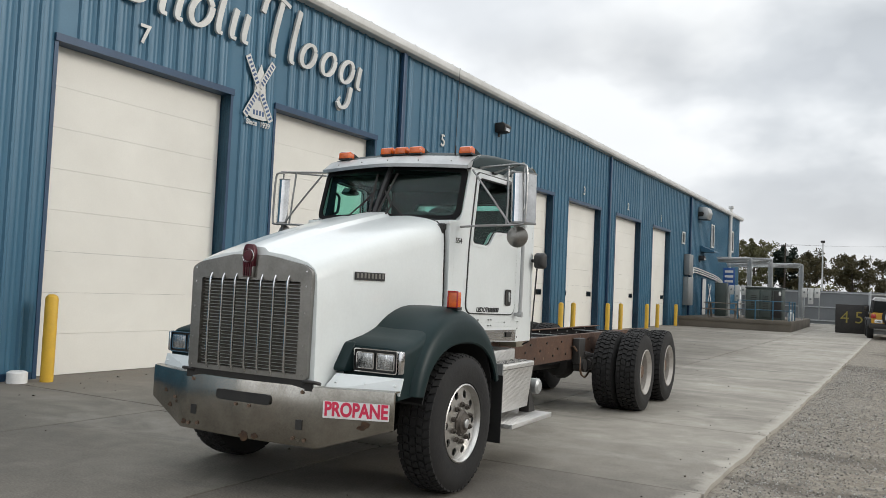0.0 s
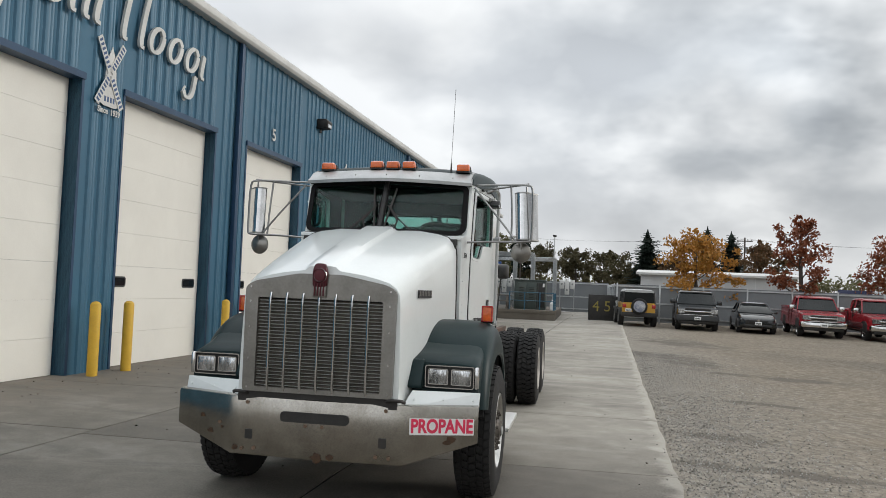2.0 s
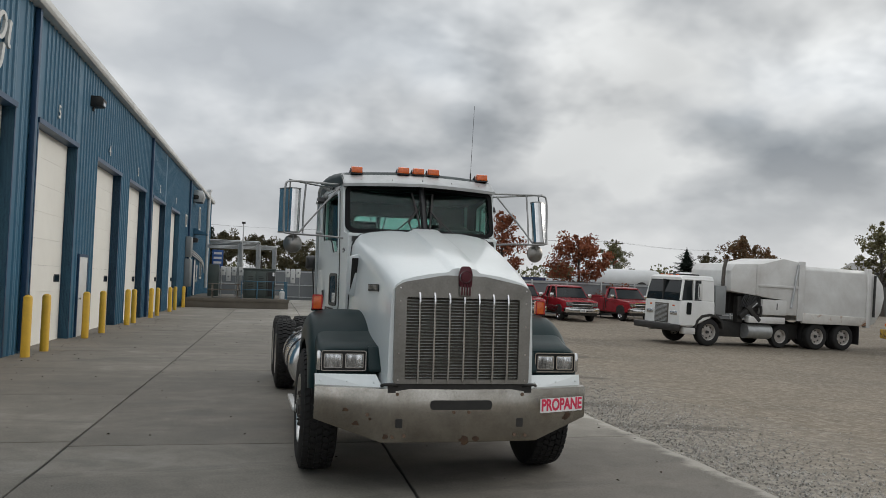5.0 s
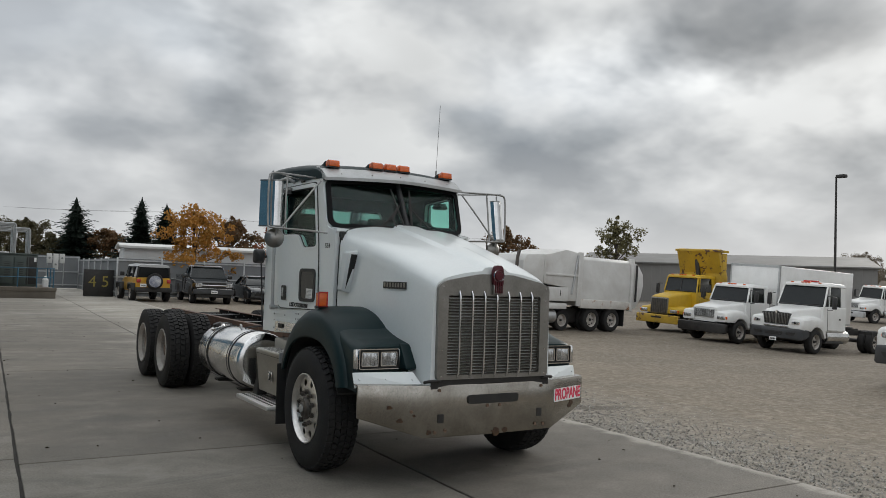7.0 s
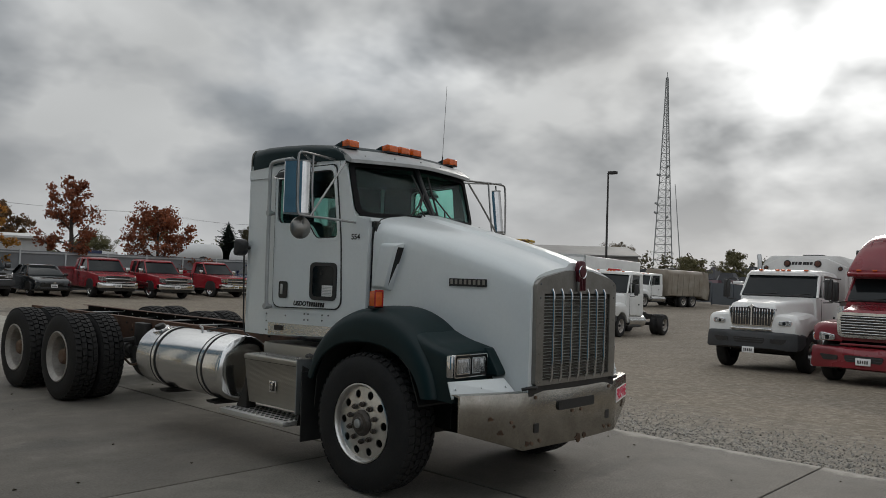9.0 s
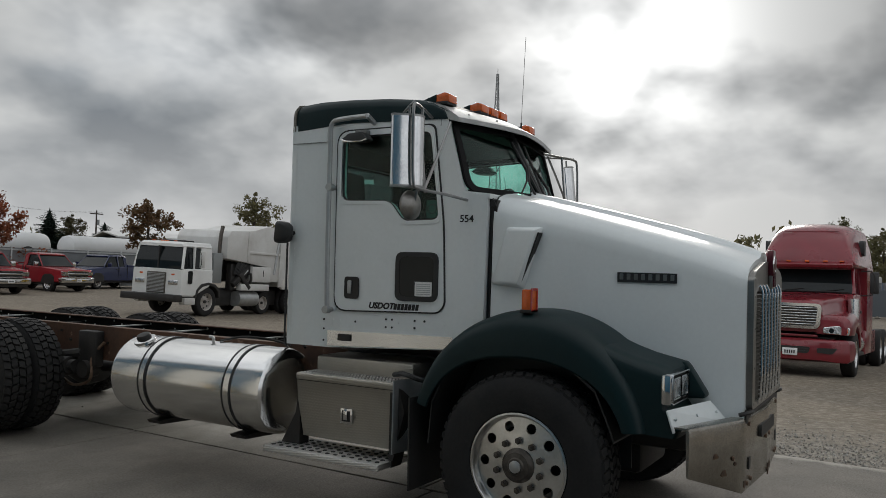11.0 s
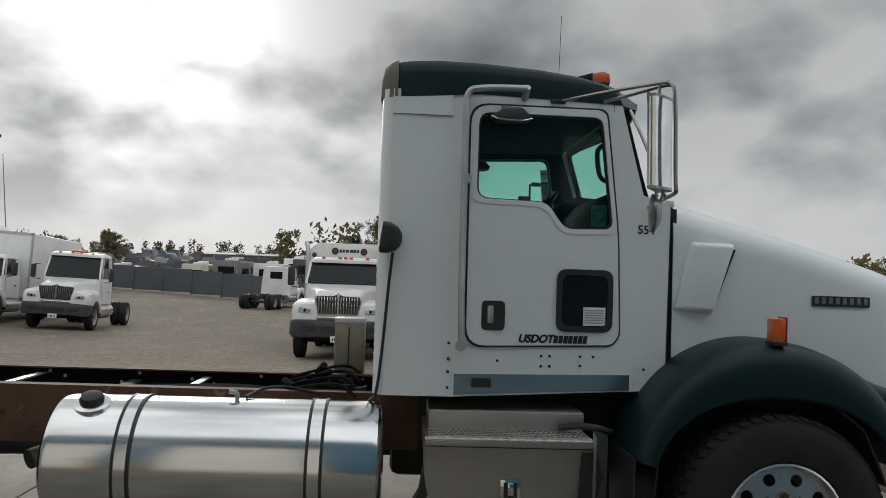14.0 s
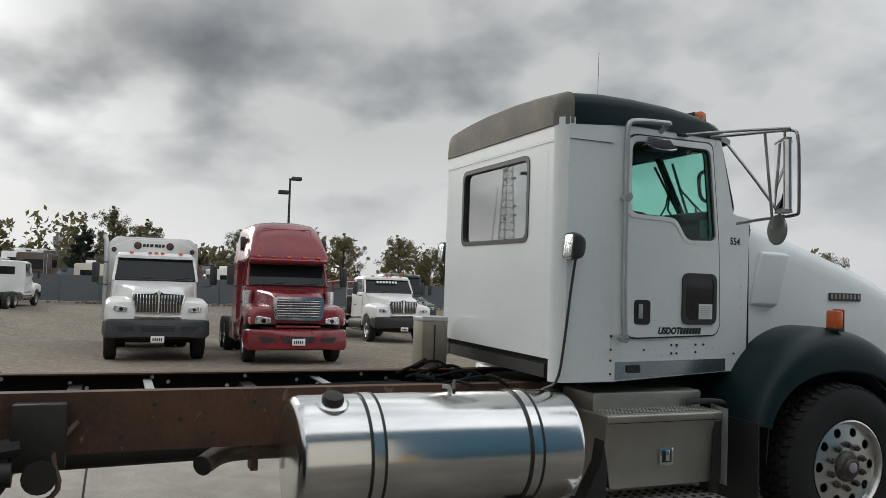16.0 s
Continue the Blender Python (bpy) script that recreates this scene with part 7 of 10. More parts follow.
        for i in range(7):
            part("grille_bar", B(-0.485, 0.485, f - 0.066, f - 0.05, 1.125 + 0.043 * i, 1.145 + 0.043 * i), conduit, gr)
        for i in range(9):
            part("grille_bar", B(-0.44 + 0.11 * i - 0.006, -0.44 + 0.11 * i + 0.006, f - 0.064, f - 0.05, 1.11, 1.41), conduit, gr)
    elif bars:
        g0, g1 = hz - 0.78, hz - 0.30
        pts = [(-0.50, g0), (0.50, g0), (0.60, g1 - 0.02), (0.12, g1), (0.0, g1 + 0.06), (-0.12, g1), (-0.60, g1 - 0.02)]
        gr = part("grille", prism(rounded(pts, 0.03), "y", f - 0.07, f + 0.02, 0.01), chrome if not split_grille else bumper_grey, v, "upright bar grille")
        part("grille_mesh", prism([(u * 0.95, g0 + 0.03 + (w - g0) * 0.92) for u, w in pts], "y", f - 0.078, f - 0.068), black, gr)
        for i in range(bars):
            x = -0.54 + 1.08 * i / (bars - 1)
            lo = g0 + 0.035 + max(0, abs(x) - 0.46) * 4.0
            part("grille_bar", B(x - 0.008, x + 0.008, f - 0.090, f - 0.072, lo, g1 - 0.035, bev=0.003), chrome if not split_grille else grey_frame, gr)
        part("grille_post", B(-0.018, 0.018, f - 0.094, f - 0.072, g0 + 0.02, g1), chrome if not split_grille else grey_frame, gr)
        part("grille_emblem", moved(prism([(-0.05, 0), (0, -0.06), (0.05, 0), (0, 0.06)], "y", -0.03, 0.0), pose(0, f - 0.075, g1 + 0.01)), chrome, gr)
    # cab
    top = cab_h
    cy1 = c0 + cab_len
    st = [(c0 - 0.02, 0.95, hz + 0.01, 0.98 + cw, 0.93 + cw, 0.05), (c0 + 0.06, 0.90, hz + 0.04, 1.0 + cw, 0.95 + cw, 0.04), (cy1, 0.90, hz + 0.04, 1.02 + cw, 0.99 + cw, 0.04)]
    part("cab", hull(st), paint, v)
    wx, zb, zt = 0.93 + cw, hz + 0.02, top - 0.13
    lean = {"aero": 0.36, "old": 0.26, "upright": 0.20}[style]
    part("cab_glass", hull([(c0 + 0.02, zb, zb + 0.04, wx, wx, 0.01), (c0 + 0.05, zb, zb + 0.10, wx, wx, 0.02), (c0 + lean, zb, zt, wx, 0.86 + cw, 0.04), (cy1 - 0.06, zb, zt, wx, 0.88 + cw, 0.04)]), dark_glass, v)
    part("cab_roof", hull([(c0 + lean - 0.10, zt - 0.03, zt + 0.04, 0.84 + cw, 0.80 + cw, 0.04), (c0 + lean, zt - 0.03, top - 0.03, 0.90 + cw, 0.86 + cw, 0.08), (c0 + lean + 0.5, zt - 0.03, top + 0.02, 0.92 + cw, 0.88 + cw, 0.12), (cy1, zt - 0.03, top - 0.01, 0.92 + cw, 0.88 + cw, 0.12)]), paint, v)
    part("back_pillar", hull([(cy1 - 0.34, zb - 0.02, zt, 0.965 + cw, 0.895 + cw, 0.04), (cy1 + 0.005, zb - 0.02, zt, 0.965 + cw, 0.895 + cw, 0.04)]), paint, v)
    if style == "upright":
        part("screen_post", T([(0, c0 + 0.02, zb), (0, c0 + lean - 0.01, zt)], 0.022, 6, 0), rubber_trim, v)
    for s in (1, -1):
        part("pillar", T([((0.945 + cw) * s, c0 + 0.03, zb), ((0.875 + cw) * s, c0 + lean + 0.01, zt)], 0.040, 8, 0), paint, v)
        part("pillar", B(*sorted(((0.885 + cw) * s, (0.957 + cw) * s)), c0 + lean + 0.06, c0 + lean + 0.10, zb, zt), paint, v)
        d = part("door_line", slab([rounded(rect(c0 + 0.28, cy1 - 0.36, 0.95, zb - 0.02), 0.06), rounded(rect(c0 + 0.30, cy1 - 0.38, 0.97, zb - 0.04), 0.05)], 0.004, lambda a, b, w: (s * (1.012 + cw - 0.06 * (b - 0.9) + w), a, b)), rubber_trim, v)
        part("door_handle", B(*sorted(((0.985 + cw) * s, (1.015 + cw) * s)), cy1 - 0.55, cy1 - 0.42, 1.40, 1.46, bev=0.01), rubber_trim, v)
    part("windscreen_seal", T([(-0.9, c0 - 0.01, zb + 0.04), (0.9, c0 - 0.01, zb + 0.04)], 0.018, 6, 0), rubber_trim, v)
    for x in (-0.5, 0.35):
        part("wiper", T([(x, c0 - 0.02, zb + 0.05), (x + 0.45, c0 + 0.05, zb + 0.11)], 0.010, 6, 0), black, v)
    for x in (-0.6, -0.15, 0, 0.15, 0.6):
        part("marker_lamp", B(x - 0.05, x + 0.05, c0 + lean - 0.06, c0 + lean + 0.04, top - 0.03, top + 0.012, bev=0.012), amber, v)
    if beacon:
        part("light_bar", B(-0.30, 0.30, c0 + lean + 0.3, c0 + lean + 0.5, top + 0.01, top + 0.09, bev=0.02), red_lens, v)
    plate_bars(v, f - 0.23, 0.52, x=0.0 if style == "aero" else 0.35)
    v["cab_end"] = cy1
    return v, cy1, top


def refuse_body(v, y0, y1, z0, z1, w, mat):
    part("packer_body", prism(rounded([(-w, z0), (w, z0), (w, z1 - 0.22), (w * 0.82, z1), (-w * 0.82, z1), (-w, z1 - 0.22)], 0.10), "y", y0, y1, 0.03), mat, v, "smooth white refuse packer body")
    for s in (1, -1):
        for i in range(6):
            y = y0 + 0.5 + (y1 - y0 - 1) * i / 5
            part("body_rib", B(*sorted((s * (w - 0.01), s * (w + 0.04))), y - 0.05, y + 0.05, z0 + 0.1, z1 - 0.3, bev=0.012), mat, v)
    part("tailgate", prism([(y1, z0 - 0.1), (y1, z1), (y1 + 0.7, z1 - 0.1), (y1 + 1.1, z0 + 0.5), (y1 + 0.9, z0 - 0.3)], "x", -w * 0.98, w * 0.98, 0.04), mat, v)


# white refuse truck, nose to the apron
v, ce, tp = aero_truck("refuse_truck", "white bonneted refuse truck with grey bumper on gravel", place(16.02, 3.36, -90), fleet_white, wheelbase=5.6, cab_h=2.66, rim=polished, bars=17)
refuse_body(v, ce + 0.35, ce + 6.2, 0.95, 3.18, 1.20, grimy_white)
part("body_front", prism(rounded([(-1.16, 1.9), (1.16, 1.9), (1.16, 2.86), (0.60, 3.10), (-0.60, 3.10), (-1.16, 2.86)], 0.05), "y", ce + 0.12, ce + 0.36, 0.03), grimy_white, v, "white packer front with round lamps")
lens_dark = surface("dark_amber_lens", ((0.10, 0.030, 0.015), (0.05, 0.02, 0.012)), 0.25, 0, 12, 60, coat=0.5)
for x_, z_, r_ in ((-0.42, 2.93, 0.085), (0.42, 2.93, 0.085), (-1.02, 2.80, 0.05), (1.02, 2.80, 0.05)):
    lp_ = part("roof_lamp", moved(lathe(bmesh.new(), [(0.0, -0.05), (r_ * 0.8, -0.045), (r_, -0.01), (r_, 0.0)], (0, 0, 0), "y", 16), pose(x_, ce + 0.115, z_)), lens_dark, v, "round dark amber lamp")
    part("lamp_ring", moved(lathe(bmesh.new(), [(r_, -0.02), (r_ + 0.012, -0.022), (r_ + 0.018, 0.0)], (0, 0, 0), "y", 16), pose(x_, ce + 0.115, z_)), black, lp_)
for x_, w_ in ((-0.265, 0.07), (-0.175, 0.06), (-0.085, 0.09), (0.04, 0.09), (0.14, 0.07), (0.23, 0.07)):
    part("brand_bar", moved(prism([(0, -0.042), (w_, -0.042), (w_ + 0.012, 0.042), (0.012, 0.042)], "y", -0.012, 0.0), pose(x_ - 0.03, ce + 0.12, 2.94)), letter_black, v)
part("exhaust_pipe", T([(-1.20, ce + 0.1, 0.9), (-1.20, ce + 0.1, 2.95), (-1.26, ce + 0.16, 3.18)], 0.065, 12, 1), conduit, v)
part("roof_hatch", B(-0.3, 0.3, ce + 1.0, ce + 1.6, 3.16, 3.26, bev=0.03), black, v)

# maroon sleeper tractor
v, ce, tp = aero_truck("sleeper_tractor", "maroon sleeper-cab road tractor with chrome grille on gravel", place(14.62, 0.30, -93), dark_red, wheelbase=5.2, cab_h=2.56, cab_len=1.45, bump=dark_red, rim=polished, hood_len=1.2, bars=0, hz=1.81, bz=(0.33, 0.81), lz=1.0, ls=1.3, top_f=1.34)
roof = hull([(0.72, 2.50, 2.62, 1.02, 0.98, 0.05), (0.80, 2.46, 2.84, 1.04, 0.96, 0.16), (0.98, 2.46, 3.10, 1.06, 0.94, 0.26), (1.30, 2.46, 3.36, 1.09, 0.92, 0.32), (1.80, 2.46, 3.52, 1.12, 0.94, 0.34), (3.30, 2.46, 3.55, 1.15, 1.0, 0.26)])
part("raised_roof", roof, dark_red, v, "tall rounded sleeper roof fairing")
for k_, (w_, h_) in enumerate(((0.60, 0.20), (0.42, 0.09))):
    part("roof_panel", moved(slab([rounded([(-w_, -h_), (w_, -h_), (w_ * 1.05, h_), (-w_ * 1.05, h_)], 0.06), rounded([(-w_ + 0.015, -h_ + 0.015), (w_ - 0.015, -h_ + 0.015), (w_ * 1.05 - 0.015, h_ - 0.015), (-w_ * 1.05 + 0.015, h_ - 0.015)], 0.05)], 0.012, lambda a, b, w: (a, w, b)), pose(0, 1.085, 3.20, -44, 0, 0)), dark_red, v)
part("sleeper", hull([(ce - 0.02, 0.85, 2.56, 1.14, 1.14, 0.06), (3.30, 0.85, 2.56, 1.15, 1.15, 0.06)]), dark_red, v)
part("visor", prism([(0.60, 2.42), (0.56, 2.50), (0.86, 2.62), (0.90, 2.44)], "x", -0.98, 0.98, 0.02), dark_red, v)
for x_ in (-0.75, -0.4, 0, 0.4, 0.75):
    part("visor_lamp", B(x_ - 0.05, x_ + 0.05, 0.66, 0.74, 2.56, 2.60, bev=0.01), amber, v)
for s in (1, -1):
    part("side_fairing", B(*sorted((1.02 * s, 1.14 * s)), ce - 0.3, 4.2, 0.42, 1.0, bev=0.04), dark_red, v)
    part("sleeper_window", prism(rounded(rect(1.60, 1.90, 2.78, 3.14), 0.08), "x", *sorted((1.0 * s, 1.115 * s))), rubber_trim, v)
    part("air_cleaner", C((1.02 * s, 0.50, 1.25), (1.02 * s, 0.50, 1.72), 0.12, 16), polished, v)
gs_ = part("chrome_surround", slab([rounded([(-0.56, 1.02), (0.56, 1.02), (0.60, 1.56), (-0.60, 1.56)], 0.12), rounded([(-0.48, 1.08), (0.48, 1.08), (0.52, 1.50), (-0.52, 1.50)], 0.08)], 0.06, lambda a, b, w: (a, -1.125 + w, b)), chrome, v, "broad chrome grille surround")
part("grille_back", B(-0.53, 0.53, -1.095, -1.085, 1.05, 1.52), black, gs_)
for i in range(7):
    part("grille_slat", B(-0.515, 0.515, -1.118, -1.09, 1.105 + 0.058 * i, 1.128 + 0.058 * i, bev=0.006), chrome, gs_)
part("fifth_wheel", B(-0.45, 0.45, 5.2, 6.3, 0.98, 1.12, bev=0.03), black, v)

# white flatbed recovery truck
v, ce, tp = aero_truck("recovery_truck", "white flatbed recovery truck with black bumper on gravel", place(25.2, -6.0, -90), fleet_white, wheelbase=5.4, rears=1, cab_h=2.62, bump=black, kind="tow", rim=polished)
part("flat_bed", B(-1.22, 1.22, ce + 0.4, ce + 6.6, 1.05, 1.22, bev=0.02), black, v)
part("head_board", B(-1.2, 1.2, ce + 0.25, ce + 0.40, 1.05, 1.75, bev=0.02), black, v)
lad = bmesh.new()
for z in (1.8, 2.1, 2.4):
    tube(lad, [(-1.2, ce + 0.3, z), (1.2, ce + 0.3, z)], 0.025, 6, 0)
for x in (-1.2, -0.6, 0, 0.6, 1.2):
    tube(lad, [(x, ce + 0.3, 1.7), (x, ce + 0.3, 2.42)], 0.025, 6, 0)
part("light_rack", lad, conduit, v, "pale tubular rack behind the cab")
for i in range(7):
    part("screen_bar", moved(B(-0.5 + 0.13 * i, -0.41 + 0.13 * i, -0.004, 0.0, -0.05, 0.05), pose(0, 0.86, 2.36, -38, 0, 0)), gutter_white, v)

boom_red = surface("red_boom_paint", ((0.24, 0.02, 0.018), (0.17, 0.016, 0.015)), 0.5, 0.1, 2, 40, dirt=0.25)
for x in (-1.1, -0.4, 0.4, 1.1):
    part("boom_rail", T([(x, ce + 0.5, 2.45), (x, ce + 5.6, 2.45)], 0.05, 6, 0), boom_red, v, "red steel boom rail")
for i in range(6):
    part("boom_cross", T([(-1.15, ce + 0.5 + i, 2.45), (1.15, ce + 0.5 + i, 2.62)], 0.04, 6, 0), boom_red, v)
for s in (1, -1):
    for y in (0.6, 3.0, 5.4):
        part("boom_post", C((1.1 * s, ce + y, 1.2), (1.1 * s, ce + y, 2.5), 0.05, 8), boom_red, v)
dark_green_cab = surface("dark_green_cab_paint", ((0.02, 0.05, 0.045), (0.016, 0.04, 0.036)), 0.3, 0, 1.5, 40, coat=0.3, dirt=0.15)
aero_truck("green_tractor", "dark green road tractor parked behind the recovery truck", place(33.5, -9.6, -90), dark_green_cab, wheelbase=5.0, cab_h=2.9, bump=black)

# white road tractor, box truck and yellow tipper in a row
v, ce, tp = aero_truck("day_cab_tractor", "white day-cab tractor with an orange triangle on its door", place(25.72, 14.37, -84.2), fleet_white, wheelbase=5.0, rears=1, cab_h=2.9, split_grille=True, bump=bumper_grey, beacon=True)
for s in (1, -1):
    part("door_mark", prism([(ce - 1.05, 1.18), (ce - 0.55, 1.18), (ce - 0.80, 1.66)], "x", *sorted((1.0 * s, 1.022 * s))), orange_mark, v, "orange triangle marking")
part("fifth_wheel", B(-0.45, 0.45, 3.5, 4.4, 0.98, 1.10, bev=0.03), black, v)
part("deck_plate", B(-0.5, 0.5, ce + 0.1, 3.3, 0.97, 1.0), black, v)
for s in (1, -1):
    part("mud_flap", B(*sorted((0.6 * s, 1.2 * s)), 4.62, 4.65, 0.25, 0.95), rubber_trim, v)

v, ce, tp = aero_truck("box_truck", "white box truck with a tall plain cargo body", place(25.5, 17.85, -84), fleet_white, wheelbase=5.2, rears=1, cab_h=2.62, style="old", split_grille=True, bump=black)
part("cargo_box", B(-1.25, 1.25, ce + 0.25, ce + 7.2, 1.0, 3.58, bev=0.04), fleet_white, v, "plain white cargo box with grey corner trims")
for s in (1, -1):
    part("box_trim", B(*sorted((1.19 * s, 1.265 * s)), ce + 0.235, ce + 0.33, 0.98, 3.59), conduit, v)
part("box_trim", B(-1.26, 1.26, ce + 0.235, ce + 0.33, 3.49, 3.60), conduit, v)
part("bumper_rail", B(-1.24, 1.24, ce + 0.26, ce + 7.18, 0.93, 1.0), conduit, v)

v, ce, tp = aero_truck("tipper_truck", "yellow bonneted tipper truck with a chipped rusty body", place(27.15, 22.1, -81), dump_yellow, wheelbase=4.9, rears=2, cab_h=2.88, style="upright", bump=dump_worn)
part("tipper_body", prism([(ce + 0.35, 1.15), (ce + 0.35, 2.6), (ce + 5.2, 2.5), (ce + 5.5, 1.3), (ce + 5.2, 1.1)], "x", -1.22, 1.22, 0.03), dump_worn, v, "rust-eaten yellow tipper body")
part("cab_shield", prism([(ce - 0.38, 4.14), (ce - 0.42, 4.22), (ce - 0.1, 4.28), (ce + 0.62, 2.9), (ce + 0.62, 2.45), (ce + 0.25, 2.4)], "x", -1.22, 1.22, 0.02), dump_worn, v, "upturned rusty yellow cab shield")
part("shield_head", B(-1.25, 1.25, ce + 0.02, ce + 0.45, 2.5, 4.08, bev=0.03), dump_worn, v)
part("tipper_ram", C((0.1, ce + 0.0, 1.4), (-0.15, ce - 0.12, 3.78), 0.12, 14), black, v)
part("shield_lip", B(-1.3, 1.3, ce - 0.42, ce + 0.5, 4.12, 4.24, bev=0.02), dump_worn, v)

# far refuse truck and far day-cab tractor
v, ce, tp = aero_truck("old_refuse_truck", "older white refuse truck with a ribbed grimy body", place(53.4, 27.9, -99), fleet_white, wheelbase=5.2, style="old", split_grille=True, bump=conduit)
refuse_body(v, ce + 0.5, ce + 5.4, 0.95, 3.1, 1.2, surface("rusty_grime_white", ((0.34, 0.31, 0.26), (0.20, 0.165, 0.125)), 0.6, 0, 0.8, 40, 0.05, dirt=0.5, dirt_color=(0.10, 0.06, 0.03)))
part("hopper_mouth", B(-1.15, 1.15, ce + 5.9, ce + 6.6, 0.6, 2.2), black, v)
v, ce, tp = aero_truck("far_day_cab_tractor", "white day-cab tractor parked by the fence", place(55.3, 10.2, 79), fleet_white, wheelbase=4.4, cab_h=2.9)
part("rear_window", B(-0.45, 0.45, ce + 0.0, ce + 0.02, 2.05, 2.55), dark_glass, v)


def side_loader():
    """The white cab-over refuse truck with its side loading arm."""
    v = thing("cabover_refuse_truck", "white cab-over side-loading refuse truck with rust-streaked body", "truck", place(15.15, 21.1, -84))
    for s in (1, -1):
        plain_wheel(v, 1.15 * s, 0, 0.52, 0.29, rim_dull, "black tyre on a pale rim")
        for y in (5.15, 6.5):
            plain_wheel(v, 1.20 * s, y, 0.52, 0.28, rim_dull)
            plain_wheel(v, 0.87 * s, y, 0.52, 0.28, rim_dull, holes=0)
        plain_wheel(v, 0.95 * s, 3.55, 0.45, 0.24, rim_dull, "small lifted tag wheel", holes=0)
    chassis_rails(v, -1.2, 7.3)
    # cab: flat front, tall
    part("cab", hull([(-1.32, 0.72, 1.62, 1.12, 1.10, 0.06), (-1.25, 0.70, 1.66, 1.17, 1.14, 0.05), (-0.72, 0.70, 1.68, 1.18, 1.15, 0.05), (0.05, 1.05, 1.68, 1.18, 1.15, 0.05), (0.20, 1.15, 1.68, 1.18, 1.15, 0.05)]), fleet_white, v)
    part("cab_glass", hull([(-1.30, 1.62, 1.70, 1.09, 1.09, 0.02), (-1.26, 1.62, 2.05, 1.09, 1.06, 0.03), (-1.16, 1.62, 2.46, 1.09, 1.02, 0.04), (-0.20, 1.62, 2.46, 1.09, 1.02, 0.04)]), dark_glass, v)
    part("cab_roof", hull([(-1.22, 2.42, 2.52, 1.02, 0.98, 0.05), (-1.10, 2.42, 2.60, 1.06, 1.0, 0.10), (0.18, 2.42, 2.62, 1.08, 1.02, 0.12)]), fleet_white, v)
    part("back_panel", hull([(-0.35, 1.64, 2.46, 1.13, 1.06, 0.05), (0.20, 1.64, 2.46, 1.13, 1.06, 0.05)]), fleet_white, v)
    for s in (1, -1):
        part("pillar", T([(1.105 * s, -1.29, 1.66), (1.03 * s, -1.15, 2.46)], 0.05, 8, 0), fleet_white, v)
        part("pillar", B(*sorted((1.04 * s, 1.115 * s)), -0.75, -0.68, 1.64, 2.46), fleet_white, v)
        part("fender", prism([(0.68, 0.66), (0.60, 0.95), (0.38, 1.15), (0.0, 1.22), (-0.38, 1.15), (-0.60, 0.95), (-0.68, 0.66), (-0.58, 0.66), (-0.50, 0.92), (-0.3, 1.06), (0, 1.12), (0.3, 1.06), (0.5, 0.92), (0.58, 0.66)], "x", *sorted((0.8 * s, 1.20 * s)), 0.02), black, v)
        part("headlamp", B(*sorted((0.55 * s, 0.98 * s)), -1.345, -1.30, 1.10, 1.26, bev=0.01), chrome, v, "twin square headlamps")
        for xx in (0.66, 0.86):
            part("lens", B(*sorted(((xx - 0.085) * s, (xx + 0.085) * s)), -1.355, -1.34, 1.115, 1.245, bev=0.01), clear_lens, v)
        part("signal", B(*sorted((0.66 * s, 0.80 * s)), -1.33, -1.30, 1.42, 1.48, bev=0.01), amber, v)
        west_mirror(v, 1.40 * s, -0.65, 2.02, 0.6, grimy_white)
        part("peep_window", prism(rounded(rect(-1.05, -0.85, 1.15, 1.60), 0.05), "x", *sorted((1.16 * s, 1.19 * s))), dark_glass, v)
        part("step", B(*sorted((0.9 * s, 1.18 * s)), -1.15, -0.62, 0.42, 0.66, bev=0.03), grimy_white, v)
        part("mud_flap", B(*sorted((0.55 * s, 1.2 * s)), 7.28, 7.32, 0.25, 1.0), rubber_trim, v)
    part("radiator_grille", B(-0.42, 0.42, -1.36, -1.30, 0.78, 1.52, bev=0.015), louvre, v)
    for i in range(14):
        part("grille_slat", B(-0.39, 0.39, -1.372, -1.358, 0.82 + 0.048 * i, 0.84 + 0.048 * i), conduit, v)
    part("bumper", B(-1.22, 1.22, -1.75, -1.32, 0.52, 0.76, bev=0.03), black, v, "deep black bumper")
    part("screen_post", B(-0.025, 0.025, -1.31, -1.18, 1.64, 2.44), rubber_trim, v)
    for x in (-0.5, -0.12, 0, 0.12, 0.5):
        part("marker_lamp", B(x - 0.04, x + 0.04, -1.10, -1.0, 2.60, 2.64, bev=0.01), amber, v)
    part("roof_hatch", B(-0.7, 0.3, -0.6, 0.1, 2.62, 2.68, bev=0.02), black, v)
    # rear bulkhead, arm and valves
    part("engine_box", B(-1.0, 1.15, 0.25, 0.72, 1.2, 2.30, bev=0.02), cabinet_grey, v)
    part("exhaust_pipe", T([(1.05, 0.62, 1.4), (1.05, 0.62, 2.9), (1.05, 0.72, 3.30)], 0.07, 12, 1), wheel_grime, v)
    # folded loading arm: linked boxes, rams and looping hoses
    la = part("loader_arm", B(0.80, 1.05, 1.35, 1.62, 0.95, 1.95, bev=0.03), black, v, "folded hydraulic loading arm with hoses")
    part("arm_link", moved(B(-0.09, 0.09, -0.50, 0.50, -0.10, 0.10, bev=0.03), pose(1.12, 1.78, 1.45, 38, 0, 0)), black, la)
    part("arm_link", moved(B(-0.07, 0.07, -0.42, 0.42, -0.09, 0.09, bev=0.03), pose(1.18, 1.98, 1.30, -42, 0, 0)), black, la)
    part("gripper", T([(1.15, 2.25, 1.10), (1.26, 2.32, 1.35), (1.22, 2.30, 1.62)], 0.05, 8), black, la)
